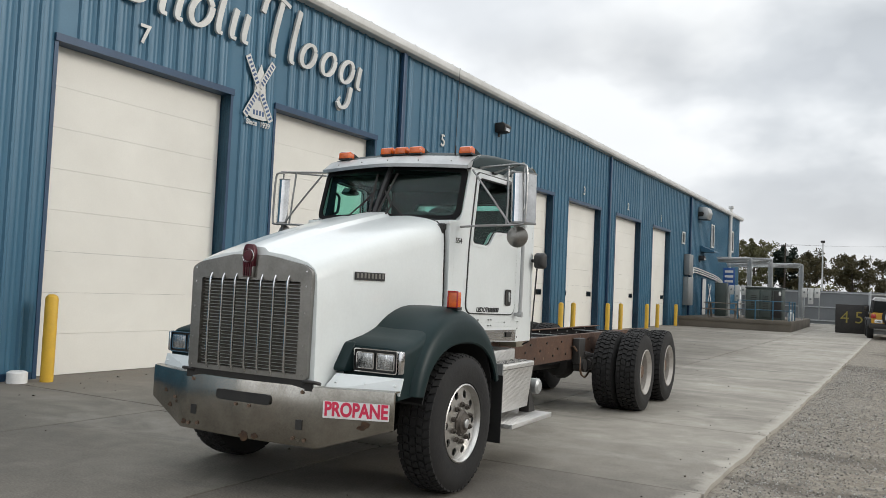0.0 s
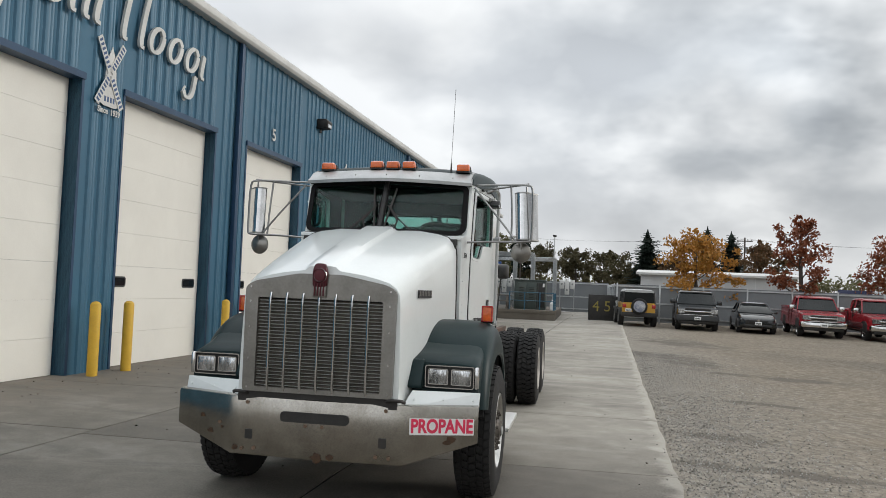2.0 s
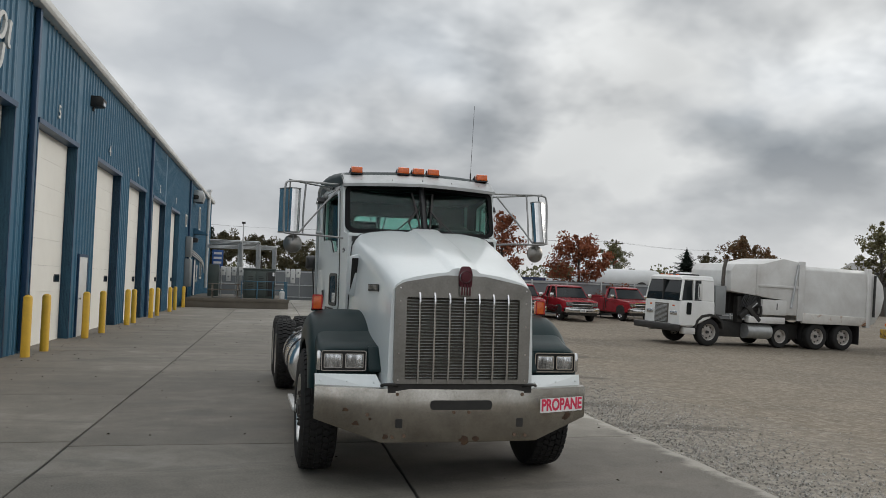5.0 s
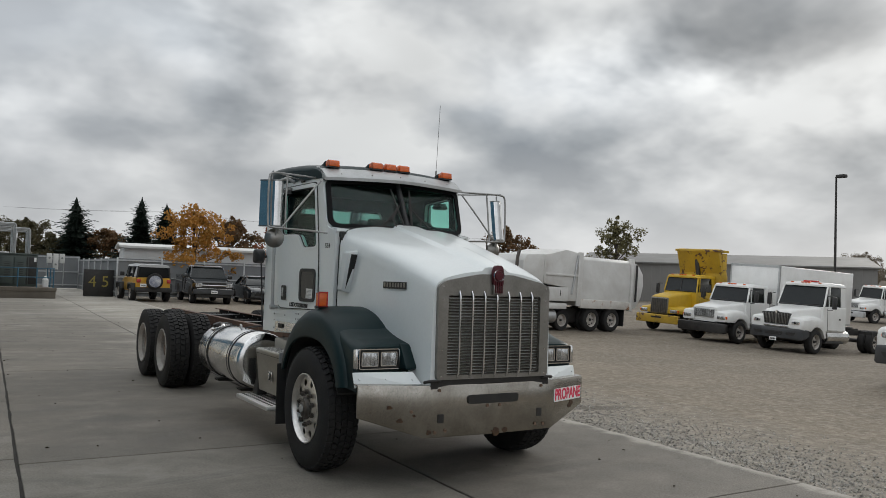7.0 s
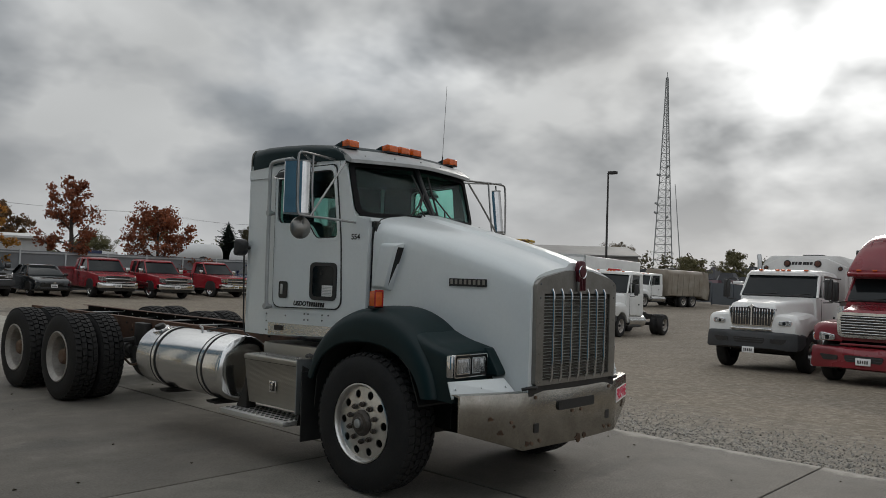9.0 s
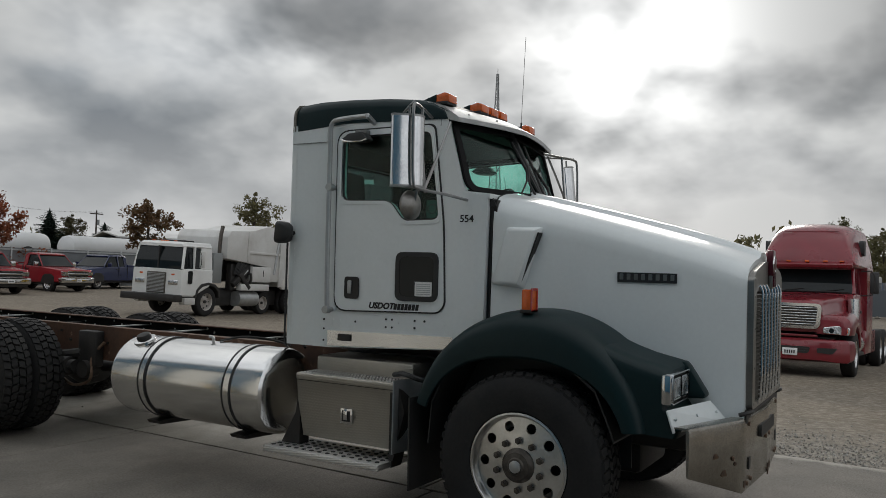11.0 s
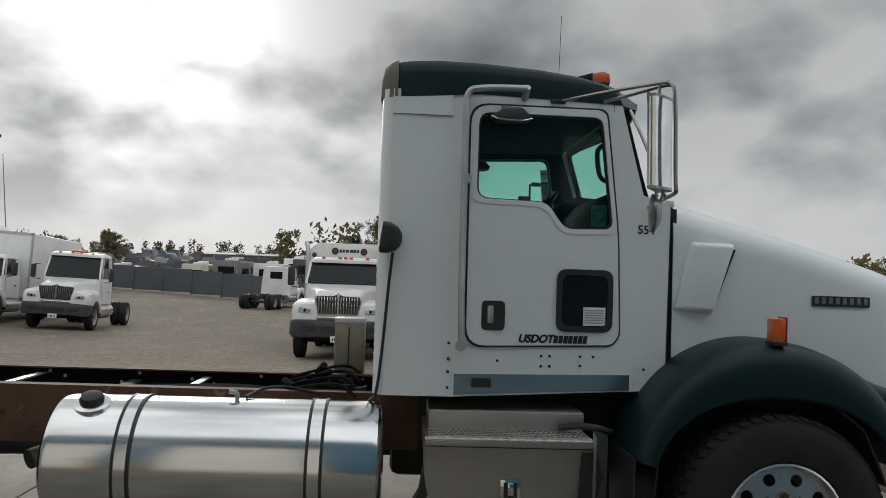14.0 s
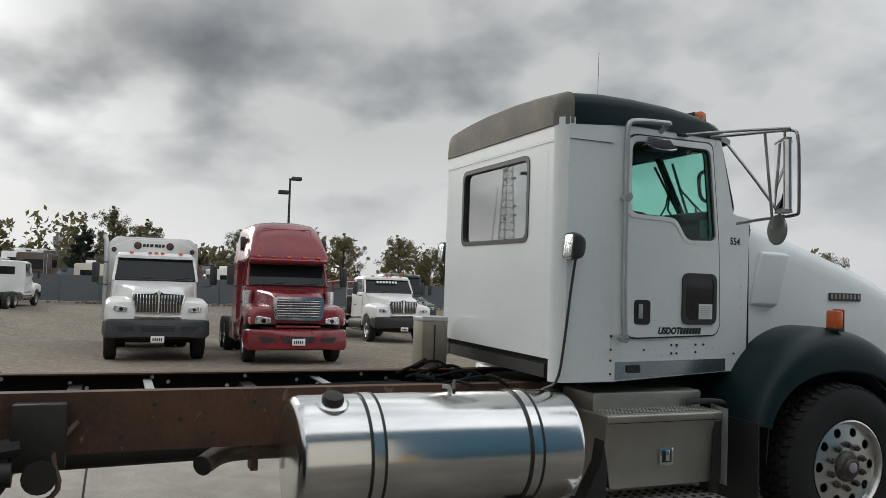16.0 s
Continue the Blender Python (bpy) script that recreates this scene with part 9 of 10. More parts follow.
def hall_details():
    """Boxes, pipes, windows and a door at the hall's far end."""
    for v, z0, z1, w in ((38.35, 2.75, 3.85, 0.42), (38.35, 1.15, 2.65, 0.55)):
        e = thing("switch_box", "grey electric switch box on the blue wall", "switch box", BUILD @ pose(0.04, v, z0), "switch boxes")
        part("box", B(0, 0.28, -w, w, 0, z1 - z0, bev=0.02), cabinet_grey, e)
        part("cover", B(0.28, 0.295, -w * 0.85, w * 0.85, 0.06, z1 - z0 - 0.06, bev=0.006), cabinet_grey, e)
    p = thing("wall_conduit", "white conduit run along the blue wall", "conduit", BUILD)
    for j in range(3):
        part("pipe", T([(0.15, 39.2, 1.3), (0.15, 39.25, 2.9 + 0.12 * j), (0.12, 40.0, 3.0 + 0.12 * j), (0.10, 47.5, 2.6 + 0.12 * j), (0.12, 48.2, 2.0)], 0.04, 8, 2), gutter_white, p)
    part("pipe", T([(0.16, 49.4, 1.0), (0.16, 49.4, 7.5)], 0.10, 10, 0), gutter_white, p)
    part("pipe_cap", C((0.16, 49.4, 7.5), (0.16, 49.4, 7.65), 0.17, 12), conduit, p)
    for v, z0, z1, w in ((37.55, 4.35, 5.0, 0.28), (44.6, 4.6, 6.0, 0.40), (50.6, 4.7, 6.1, 0.40), (46.4, 1.6, 2.8, 0.55)):
        k = thing("wall_window", "narrow white-framed window in the blue wall", "window", BUILD @ pose(0.035, v, z0), "hall windows")
        part("frame", slab([rect(-w, w, 0, z1 - z0), rect(-w + 0.08, w - 0.08, 0.08, z1 - z0 - 0.08)], 0.05, lambda a, b, t: (t, a, b)), gutter_white, k)
        part("pane", B(0.004, 0.012, -w + 0.07, w - 0.07, 0.07, z1 - z0 - 0.07), dark_glass, k)
    d = thing("side_door", "white steel side door in the blue wall", "door", BUILD @ pose(0.035, 42.6, 0.62))
    part("leaf", B(0.0, 0.05, -0.45, 0.45, 0.0, 2.05, bev=0.01), gutter_white, d)
    part("handle", B(0.05, 0.10, 0.30, 0.40, 1.0, 1.05, bev=0.01), chrome, d)
    part("frame", slab([rect(-0.52, 0.52, 0, 2.12), rect(-0.455, 0.455, -0.01, 2.055)], 0.06, lambda a, b, t: (t, a, b)), blue_trim, d)
    g = thing("wall_cross_sign", "white cross-shaped marker on the blue wall", "sign", BUILD @ pose(0.045, 44.2, 1.9))
    for a in (35, -35):
        part("bar", moved(B(0, 0.02, -0.07, 0.07, -0.6, 0.6), pose(0, 0, 0, a, 0, 0)), gutter_white, g)
    for v, z in ((41.3, 6.35),):
        u = thing("vent_hood", "grey louvred vent hood high on the wall", "vent", BUILD @ pose(0.03, v, z))
        part("hood", prism([(0.0, -0.35), (0.0, 0.35), (0.5, 0.30), (0.6, 0.0), (0.5, -0.35)], "y", -0.45, 0.45, 0.03), conduit, u)
        part("mouth", B(0.1, 0.5, -0.4, 0.4, -0.37, -0.345), black, u)
    a = thing("door_canopy", "blue sloping canopy over the side door", "canopy", BUILD @ pose(0.03, 42.2, 4.2))
    part("sheet", prism([(0.0, 0.0), (0.0, 0.35), (0.75, 0.05), (0.75, -0.02)], "y", -0.6, 0.6), blue_metal, a)
    cp = solo("pipe_cap", lathe(bmesh.new(), [(0.0, 0.0), (0.13, 0.0), (0.13, 0.14), (0.10, 0.16), (0.0, 0.16)], (0, 0, 0), "z", 20), sticker_white, "white capped pipe stub beside the wall", "pipe stub", pose(-6.18, 1.35, 0))


hall_details()

# ---- fences ----


def sheet_fence(pts, h, mat, label, post_mat, step=2.4, rails=True):
    """Sheet-metal fence along a line; posts and panels are parts."""
    x0, y0 = pts[0]
    f = thing("fence", label, "fence", pose(x0, y0, land(x0, y0)), kind="structure")
    inv = pose(x0, y0, land(x0, y0)).inverted()
    for (ax, ay), (bx, by) in zip(pts, pts[1:]):
        L = math.hypot(bx - ax, by - ay)
        n = max(1, round(L / step))
        d = Vector((bx - ax, by - ay, 0)) / L
        rz = math.degrees(math.atan2(d.y, d.x))
        w = L / n
        line = [(-0.012, 0.0)]
        k = int(w / 0.16)
        for i in range(k):
            o = w * i / k
            line += [(-0.012, o + 0.02), (0.014, o + 0.05), (0.014, o + 0.09), (-0.012, o + 0.12)]
        line = [(b, a) for a, b in line] + [(w - 0.005, -0.012), (w - 0.005, -0.02), (0.0, -0.02)]
        panel = finish(prism(line, "z", 0.06, h), "panel")
        post = finish(B(-0.04, 0.04, -0.10, -0.02, -0.3, h + 0.05, bev=0.01), "post")
        rail = finish(B(0.0, w, -0.075, -0.028, -0.04, 0.04), "rail")
        for i in range(n):
            x, y = ax + d.x * w * i, ay + d.y * w * i
            m = inv @ pose(x, y, land(x, y), 0, 0, rz)
            part("panel", panel, mat, f).matrix_basis = m
            part("post", post, post_mat, f).matrix_basis = m
            if rails:
                for z in (0.3, h * 0.52, h - 0.1):
                    part("rail", rail, post_mat, f).matrix_basis = m @ pose(0, 0, z)
    return f


sheet_fence([(3.7, 39.4), (31.5, 39.8)], 2.1, fence_grey, "pale grey sheet-metal fence behind the parked cars", conduit)
sheet_fence([(3.7, 54.5), (3.7, 39.4)], 2.1, fence_grey, "short pale grey fence return by the sign board", conduit)
sheet_fence([(-4.4, 54.5), (3.7, 54.5)], 2.3, fence_grey, "pale grey sheet-metal gate between the hall and the lot", conduit, step=4.4)
sheet_fence([(78.0, 44.0), (66.5, 25.0), (62.5, 14.0), (61.5, -45.0)], 2.05, fence_dark, "slate grey sheet-metal fence along the far side of the lot", fence_dark, step=3.0, rails=False)

# rubble along the foot of the slate fence
rb = random.Random(21)
rub = bmesh.new()
for i in range(150):
    y_ = rb.uniform(-30, 13)
    x_ = 61.4 - rb.uniform(0.0, 1.3)
    s_ = rb.uniform(0.06, 0.2)
    bmesh.ops.create_icosphere(rub, subdivisions=1, radius=s_, matrix=pose(x_, y_, land(x_, y_) + s_ * 0.3, rb.uniform(0, 90), rb.uniform(0, 90), 0))
tagged(part("rubble", rub, dock_conc, None), "broken stone rubble along the fence foot", "rubble", kind="stuff")

# the dark board with a yellow number
bd = thing("number_board", "black board with a large yellow number 45", "sign", pose(2.9, 39.9, land(2.9, 39.9), 0, 0, 3))
part("board", B(-0.76, 0.76, -0.05, 0.05, 0.0, 1.45, bev=0.02), black, bd)
for x, t_ in ((-0.33, "4"), (0.31, "5")):
    part("digit", moved(lettering(t_, 0.84, 0.006, 0, -0.004), pose(x, -0.06, 0.78, 90, 0, 0)), surface("faded_yellow", ((0.34, 0.27, 0.05), (0.22, 0.18, 0.04)), 0.6), bd, "yellow painted digit")

# ---- sheds, trailers and coaches beyond the fences ----


def shed(name, label, m, L, W, h, ridge, mat, roof_mat, openings=()):
    s = thing(name, label, "building", m)
    part("wall", B(0, L, 0, W, -0.6, h), mat, s)
    part("roof", prism([(-0.3, h - 0.02), (-0.3, h + 0.12), (W / 2, h + ridge + 0.12), (W + 0.3, h + 0.12), (W + 0.3, h - 0.02), (W / 2, h + ridge)], "x", -0.3, L + 0.3), roof_mat, s)
    n = int(L / 0.9)
    rib = finish(B(-0.03, 0.03, -0.04, 0.0, -0.6, h - 0.05), "wall_rib")
    for i in range(n):
        part("wall_rib", rib, mat, s).matrix_basis = pose((i + 0.5) * L / n, 0, 0)
    for x0, x1, z0, z1 in openings:
        part("opening", B(x0, x1, -0.05, -0.045 + 0.01, z0, z1), black, s)
    return s


shed("white_shed", "long low white shed behind the fence", pose(5.6, 48.6, 0.3, 0, 0, -6), 9.6, 5.0, 2.75, 0.25, shed_white, gutter_white, ((4.6, 4.8, 1.7, 2.0),))
shed("grey_shed", "long grey metal shed behind the parked trucks", pose(57.0, 63.0, -0.5, 0, 0, -50), 30.0, 16.0, 4.7, 1.3, shed_grey, shed_grey)
shed("grey_shed_low", "low grey metal shed at the edge of the lot", pose(47.0, 66.0, -0.5, 0, 0, -20), 14.0, 9.0, 4.4, 0.6, shed_grey, gutter_white)
shed("brown_shed", "long flat dark shed on the rise", pose(150, 40.0, 0.5, 0, 0, -92), 60.0, 16.0, 3.6, 0.5, shed_grey, shed_grey)

for x_, y_, rz_, L_ in ((25.5, 57.0, 8, 8.5), (36.5, 59.5, 8, 11.0)):
    tk = thing("tank_trailer", "white tank trailer with dark running gear", "trailer", pose(x_, y_, 0.2, 0, 0, rz_), "tank trailers")
    part("tank", lathe(bmesh.new(), [(0.0, 0.0), (0.7, 0.05), (1.0, 0.25), (1.05, 0.6), (1.05, L_ - 0.6), (1.0, L_ - 0.25), (0.7, L_ - 0.05), (0.0, L_)], (0, 0, 2.35), "x", 32), shed_white, tk)
    part("frame", B(0.4, L_ - 0.3, -0.9, 0.9, 0.85, 1.25), black, tk)
    part("fender_hood", C((L_ - 2.4, -1.1, 1.6), (L_ - 2.4, 1.1, 1.6), 0.7, 24), black, tk)
    for i in range(2):
        for s in (1, -1):
            part("wheel", lathe(bmesh.new(), [(0.0, 0.0), (0.50, 0.0), (0.50, 0.28), (0.0, 0.28)], (L_ - 1.2 - 1.3 * i, s * 1.1, 0.5), "y", 24), rubber, tk)
    part("leg", B(2.0, 2.15, -0.9, 0.9, 0.0, 1.0), black, tk)


ft = thing("flatbed_trailer", "dark blue flatbed trailer with a pale load behind the fence", "trailer", pose(19.6, 56.5, 0.25, 0, 0, 6))
part("deck", B(0, 6.0, -1.2, 1.2, 1.25, 1.5, bev=0.02), navy, ft)
part("side_board", B(0.2, 2.6, -1.22, -1.1, 1.5, 2.35, bev=0.02), navy, ft)
part("load", B(2.9, 4.0, -1.1, 1.0, 1.5, 2.3, bev=0.05), shed_white, ft)
part("load", B(4.2, 5.8, -1.1, 1.0, 1.5, 2.1, bev=0.05), black, ft)
for x_ in (4.2, 5.3):
    for s_ in (1, -1):
        part("wheel", lathe(bmesh.new(), [(0.0, 0.0), (0.50, 0.0), (0.50, 0.28), (0.0, 0.28)], (x_, s_ * 1.0 - 0.14, 0.5), "y", 20), rubber, ft)
part("leg", B(0.8, 0.95, -0.8, 0.8, 0.0, 1.25), black, ft)


def coach(label, x, y, mat, w=2.5, h=3.5, L=8.5, rz=-90, trim=None, glass_rows=True):
    """A motor home or bus seen from its tail; the tail faces the lot."""
    c = thing("motor_home", label, "motor home", pose(x, y, -1.35, 0, 0, rz), "motor homes behind the fence")
    part("body", prism(rounded([(-w / 2, 0.5), (w / 2, 0.5), (w / 2, h), (-w / 2, h)], [0.05, 0.05, 0.22, 0.22]), "y", 0, L, 0.04), mat, c)
    part("rear_window", prism(rounded(rect(-w * 0.30, w * 0.30, h - 1.45, h - 0.6), 0.08), "y", -0.02, 0.03), dark_glass, c)
    part("band", B(-w / 2 - 0.01, w / 2 + 0.01, -0.012, L, 1.35, 1.55), trim or rv_brown, c)
    part("roof_unit", B(-0.45, 0.45, L * 0.35, L * 0.35 + 1.0, h, h + 0.32, bev=0.06), fleet_white, c)
    part("roof_unit", B(-0.3, 0.3, 0.5, 1.0, h, h + 0.2, bev=0.05), fleet_white, c)
    for s in (1, -1):
        part("tail_lamp", B(*sorted((s * w * 0.40, s * w * 0.46)), -0.02, 0.02, 1.0, 1.3), red_lens, c)
        for y_ in (1.6, L - 2.0):
            part("wheel", lathe(bmesh.new(), [(0.0, 0.0), (0.46, 0.0), (0.46, 0.26), (0.0, 0.26)], (s * w / 2 - 0.13, y_, 0.46), "x", 20), rubber, c)
        part("side_window", B(*sorted((s * w / 2, s * (w / 2 + 0.012))), 1.0, L - 1.0, h - 1.3, h - 0.6), dark_glass, c)
    if trim:
        part("ladder", T([(0.8, -0.1, 0.9), (0.8, -0.1, h - 0.1), (1.05, -0.1, h - 0.1), (1.05, -0.1, 0.9)], 0.02, 6, 0), conduit, c)


coach("cream motor home with a dark rear window", 76, 22.2, rv_beige, 2.6, 3.3, trim=shed_grey)
coach("pale grey motor home with a large rear window", 76, 19.1, shed_grey, 2.75, 3.75, trim=rv_brown)
coach("white motor home with a dark lower band", 78, 15.3, fleet_white, 3.0, 3.6)
coach("tall white motor home parked behind the fence", 84, 13.3, fleet_white, 2.6, 4.3, trim=rv_brown)
coach("dark brown touring coach with a black tail", 74, 10.9, rv_brown, 2.8, 4.1, trim=black)
coach("cream motor home with roof air units", 75, 6.4, rv_beige, 2.6, 3.3)
coach("white motor home behind the slate fence", 76, 2.0, fleet_white, 2.6, 3.4, trim=conduit)
coach("white motor home with a conduit ladder", 77, -6.2, fleet_white, 2.6, 3.2, trim=conduit)
coach("white panel van beyond the fence", 78, 26.9, fleet_white, 2.9, 2.1)
coach("dark red bus body by the fence corner", 79, 31.0, rv_brown, 2.6, 2.9)

# distant parked cars beyond the fence: many, too small to count
cvs, cfs = [], []
rc = random.Random(5)
for i in range(420):
    x_, y_ = rc.uniform(86, 180), rc.uniform(-8, 66)
    m_ = pose(x_, y_, land(x_, y_), 0, 0, rc.choice((0, 90, 180, 80, 100)))
    hh = rc.choice((1.4, 1.5, 1.7, 1.9, 2.4))
    prof = [(-2.2, 0.3), (-2.25, 0.8), (-1.1, 0.95), (-0.5, hh), (1.1, hh), (1.6, 0.98), (2.2, 0.9), (2.2, 0.3)]
    k_ = len(cvs)
    for xx, zz_ in prof:
        for s_ in (-1, 1):
            w_ = 0.86 if zz_ < 1.0 else 0.66
            cvs.append(tuple(m_ @ Vector((xx, s_ * w_, zz_))))
    for j in range(8):
        q = (j + 1) % 8
        cfs.append((k_ + 2 * j, k_ + 2 * q, k_ + 2 * q + 1, k_ + 2 * j + 1))
    cfs += [tuple(k_ + 2 * j for j in range(8)), tuple(k_ + 2 * j + 1 for j in reversed(range(8)))]
cars = bpy.data.meshes.new("distant_cars")
cars.from_pydata(cvs, [], cfs)
far_cars = bpy.data.materials.new("far_car_paint")
far_cars.use_nodes = True
k_ = Nodes(far_cars.node_tree)
ri_ = k_.n("ShaderNodeNewGeometry").outputs["Random Per Island"]
col_ = k_.ramp(ri_, [(0.0, (0.02, 0.022, 0.025)), (0.4, (0.05, 0.05, 0.055)), (0.55, (0.10, 0.03, 0.025)), (0.65, (0.04, 0.06, 0.10)), (0.8, (0.15, 0.15, 0.15)), (0.95, (0.5, 0.5, 0.49))])
bs_ = k_.n("ShaderNodeBsdfPrincipled", None, Base_Color=col_, Roughness=0.4)
k_.n("ShaderNodeOutputMaterial", None, Surface=bs_.outputs[0])
tagged(part("distant_cars", cars, far_cars, None), "crowded rows of scrapyard cars beyond the fence", "cars", kind="stuff")
# blue shed gable seen over the hood
shed("blue_shed", "small dark blue shed past the lot", pose(58, -60, -1.2, 0, 0, 40), 16, 9, 3.9, 0.8, blue_trim, conduit)

# ---- trees ----


def leaf_material(name, a, b):
    m = bpy.data.materials.new(name)
    m.use_nodes = True
    k = Nodes(m.node_tree)
    ri = k.n("ShaderNodeNewGeometry").outputs["Random Per Island"]
    co = k.n("ShaderNodeTexCoord").outputs["Object"]
    n = k.noise(co, 0.9, 3.0)
    col = k.mix(k.math("ADD", k.math("MULTIPLY", ri, 0.6), k.math("MULTIPLY", n, 0.4)), a, b)
    bs = k.n("ShaderNodeBsdfPrincipled", None, Base_Color=col, Roughness=0.7)
    tl = k.n("ShaderNodeBsdfTranslucent", None, Color=col)
    mx = k.n("ShaderNodeMixShader", None, i0=0.3, i1=bs.outputs[0], i2=tl.outputs[0])
    k.n("ShaderNodeOutputMaterial", None, Surface=mx.outputs[0])
    return m


bark = surface("bark", ((0.075, 0.062, 0.052), (0.05, 0.042, 0.036)), 0.9, 0, 8, 40, 0.4, 20)
leaf_orange = leaf_material("orange_leaves", (0.55, 0.25, 0.045), (0.30, 0.17, 0.035))
leaf_red = leaf_material("russet_leaves", (0.30, 0.085, 0.032), (0.14, 0.050, 0.026))
leaf_rust = leaf_material("rust_green_leaves", (0.17, 0.075, 0.030), (0.075, 0.060, 0.026))
leaf_brown = leaf_material("brown_leaves", (0.095, 0.070, 0.032), (0.055, 0.060, 0.028))
leaf_green = leaf_material("olive_leaves", (0.165, 0.150, 0.070), (0.085, 0.090, 0.042))
leaf_bare = leaf_material("dry_grey_leaves", (0.23, 0.185, 0.13), (0.14, 0.115, 0.085))
leaf_pale = leaf_material("pale_yellow_leaves", (0.20, 0.17, 0.075), (0.10, 0.10, 0.05))
leaf_fir = leaf_material("fir_needles", (0.024, 0.040, 0.028), (0.012, 0.022, 0.017))


def leaves_mesh(spots, size, rnd, per):
    """Small bent leaf clumps scattered round spots of (centre, radius)."""
    vs, fs = [], []
    for c, r in spots:
        for _ in range(per):
            d = Vector((rnd.gauss(0, 1), rnd.gauss(0, 1), rnd.gauss(0, 0.8)))
            p = c + d.normalized() * r * rnd.random() ** 0.5
            a, b = Vector((rnd.gauss(0, 1), rnd.gauss(0, 1), rnd.gauss(0, 1))).normalized(), None
            b = a.cross(Vector((rnd.gauss(0, 1), rnd.gauss(0, 1), rnd.gauss(0, 1)))).normalized()
            s = size * rnd.uniform(0.6, 1.3)
            k = len(vs)
            n = a.cross(b) * s * 0.25
            vs += [tuple(p - a * s), tuple(p + b * s * 0.55 + n), tuple(p + a * s), tuple(p - b * s * 0.55 + n)]
            fs += [(k, k + 1, k + 2), (k, k + 2, k + 3)]
    me = bpy.data.meshes.new("crown")
    me.from_pydata(vs, [], fs)
    return me


def broad_tree(name, label, x, y, z, h, spread, leaf, seed, size=0.10, per=34, bare=0.25, density=70):
    rnd = random.Random(seed)
    t = thing(name, label, "tree", pose(x, y, z))
    wood = bmesh.new()
    spots = []
    base = h * bare
    top = Vector((rnd.uniform(-0.05, 0.05) * h, rnd.uniform(-0.05, 0.05) * h, h * 0.93))
    pts = [Vector((0, 0, -0.2)), Vector((0.02 * h * rnd.uniform(-1, 1), 0.02 * h * rnd.uniform(-1, 1), base)), Vector((top.x * 0.6, top.y * 0.6, h * 0.6)), top]
    for a, b, r0, r1 in zip(pts, pts[1:], (0.030, 0.022, 0.013), (0.022, 0.013, 0.004)):
        cyl(wood, a, b, r0 * h, 8, r1 * h)
    # limbs leave the trunk in a loose spiral; each carries twigs with leaf clusters
    n = max(9, density // 5)
    turn = rnd.uniform(0, 6.28)
    for i in range(n):
        f = (i + rnd.uniform(0.1, 0.9)) / n
        turn += 2.4 + rnd.uniform(-0.5, 0.5)
        o = Vector((top.x * f * 0.8, top.y * f * 0.8, base + (h * 0.80 - base) * f))
        reach = spread * (0.45 + 0.6 * math.sin(math.pi * (0.30 + 0.62 * f))) * rnd.uniform(0.60, 1.12) * (1.0 - 0.35 * f)
        climb = reach * rnd.uniform(0.25, 0.75) + 0.06 * h * f
        e = o + Vector((reach * math.cos(turn), reach * math.sin(turn), climb))
        e.z = min(e.z, h * (1.0 - 0.25 * (reach / spread)))
        cyl(wood, o, e, 0.009 * h * (1.1 - f), 5, 0.002 * h)
        for j in range(5):
            u = 0.40 + 0.15 * j + rnd.uniform(-0.05, 0.05)
            c = o.lerp(e, u) + Vector((rnd.gauss(0, 1), rnd.gauss(0, 1), rnd.gauss(0, 0.6))) * 0.13 * spread
            cyl(wood, o.lerp(e, u - 0.1), c, 0.0025 * h, 4, 0.001 * h)
            spots.append((c, spread * rnd.uniform(0.10, 0.22)))
    for i in range(5):
        spots.append((Vector((top.x * (0.7 + 0.07 * i), top.y * (0.7 + 0.07 * i), h * (0.72 + 0.06 * i))) + Vector((rnd.gauss(0, 1), rnd.gauss(0, 1), 0)) * 0.05 * spread, spread * (0.16 - 0.022 * i)))
    part("trunk", wood, bark, t)
    part("crown", leaves_mesh(spots, size, rnd, per), leaf, t)
    return t


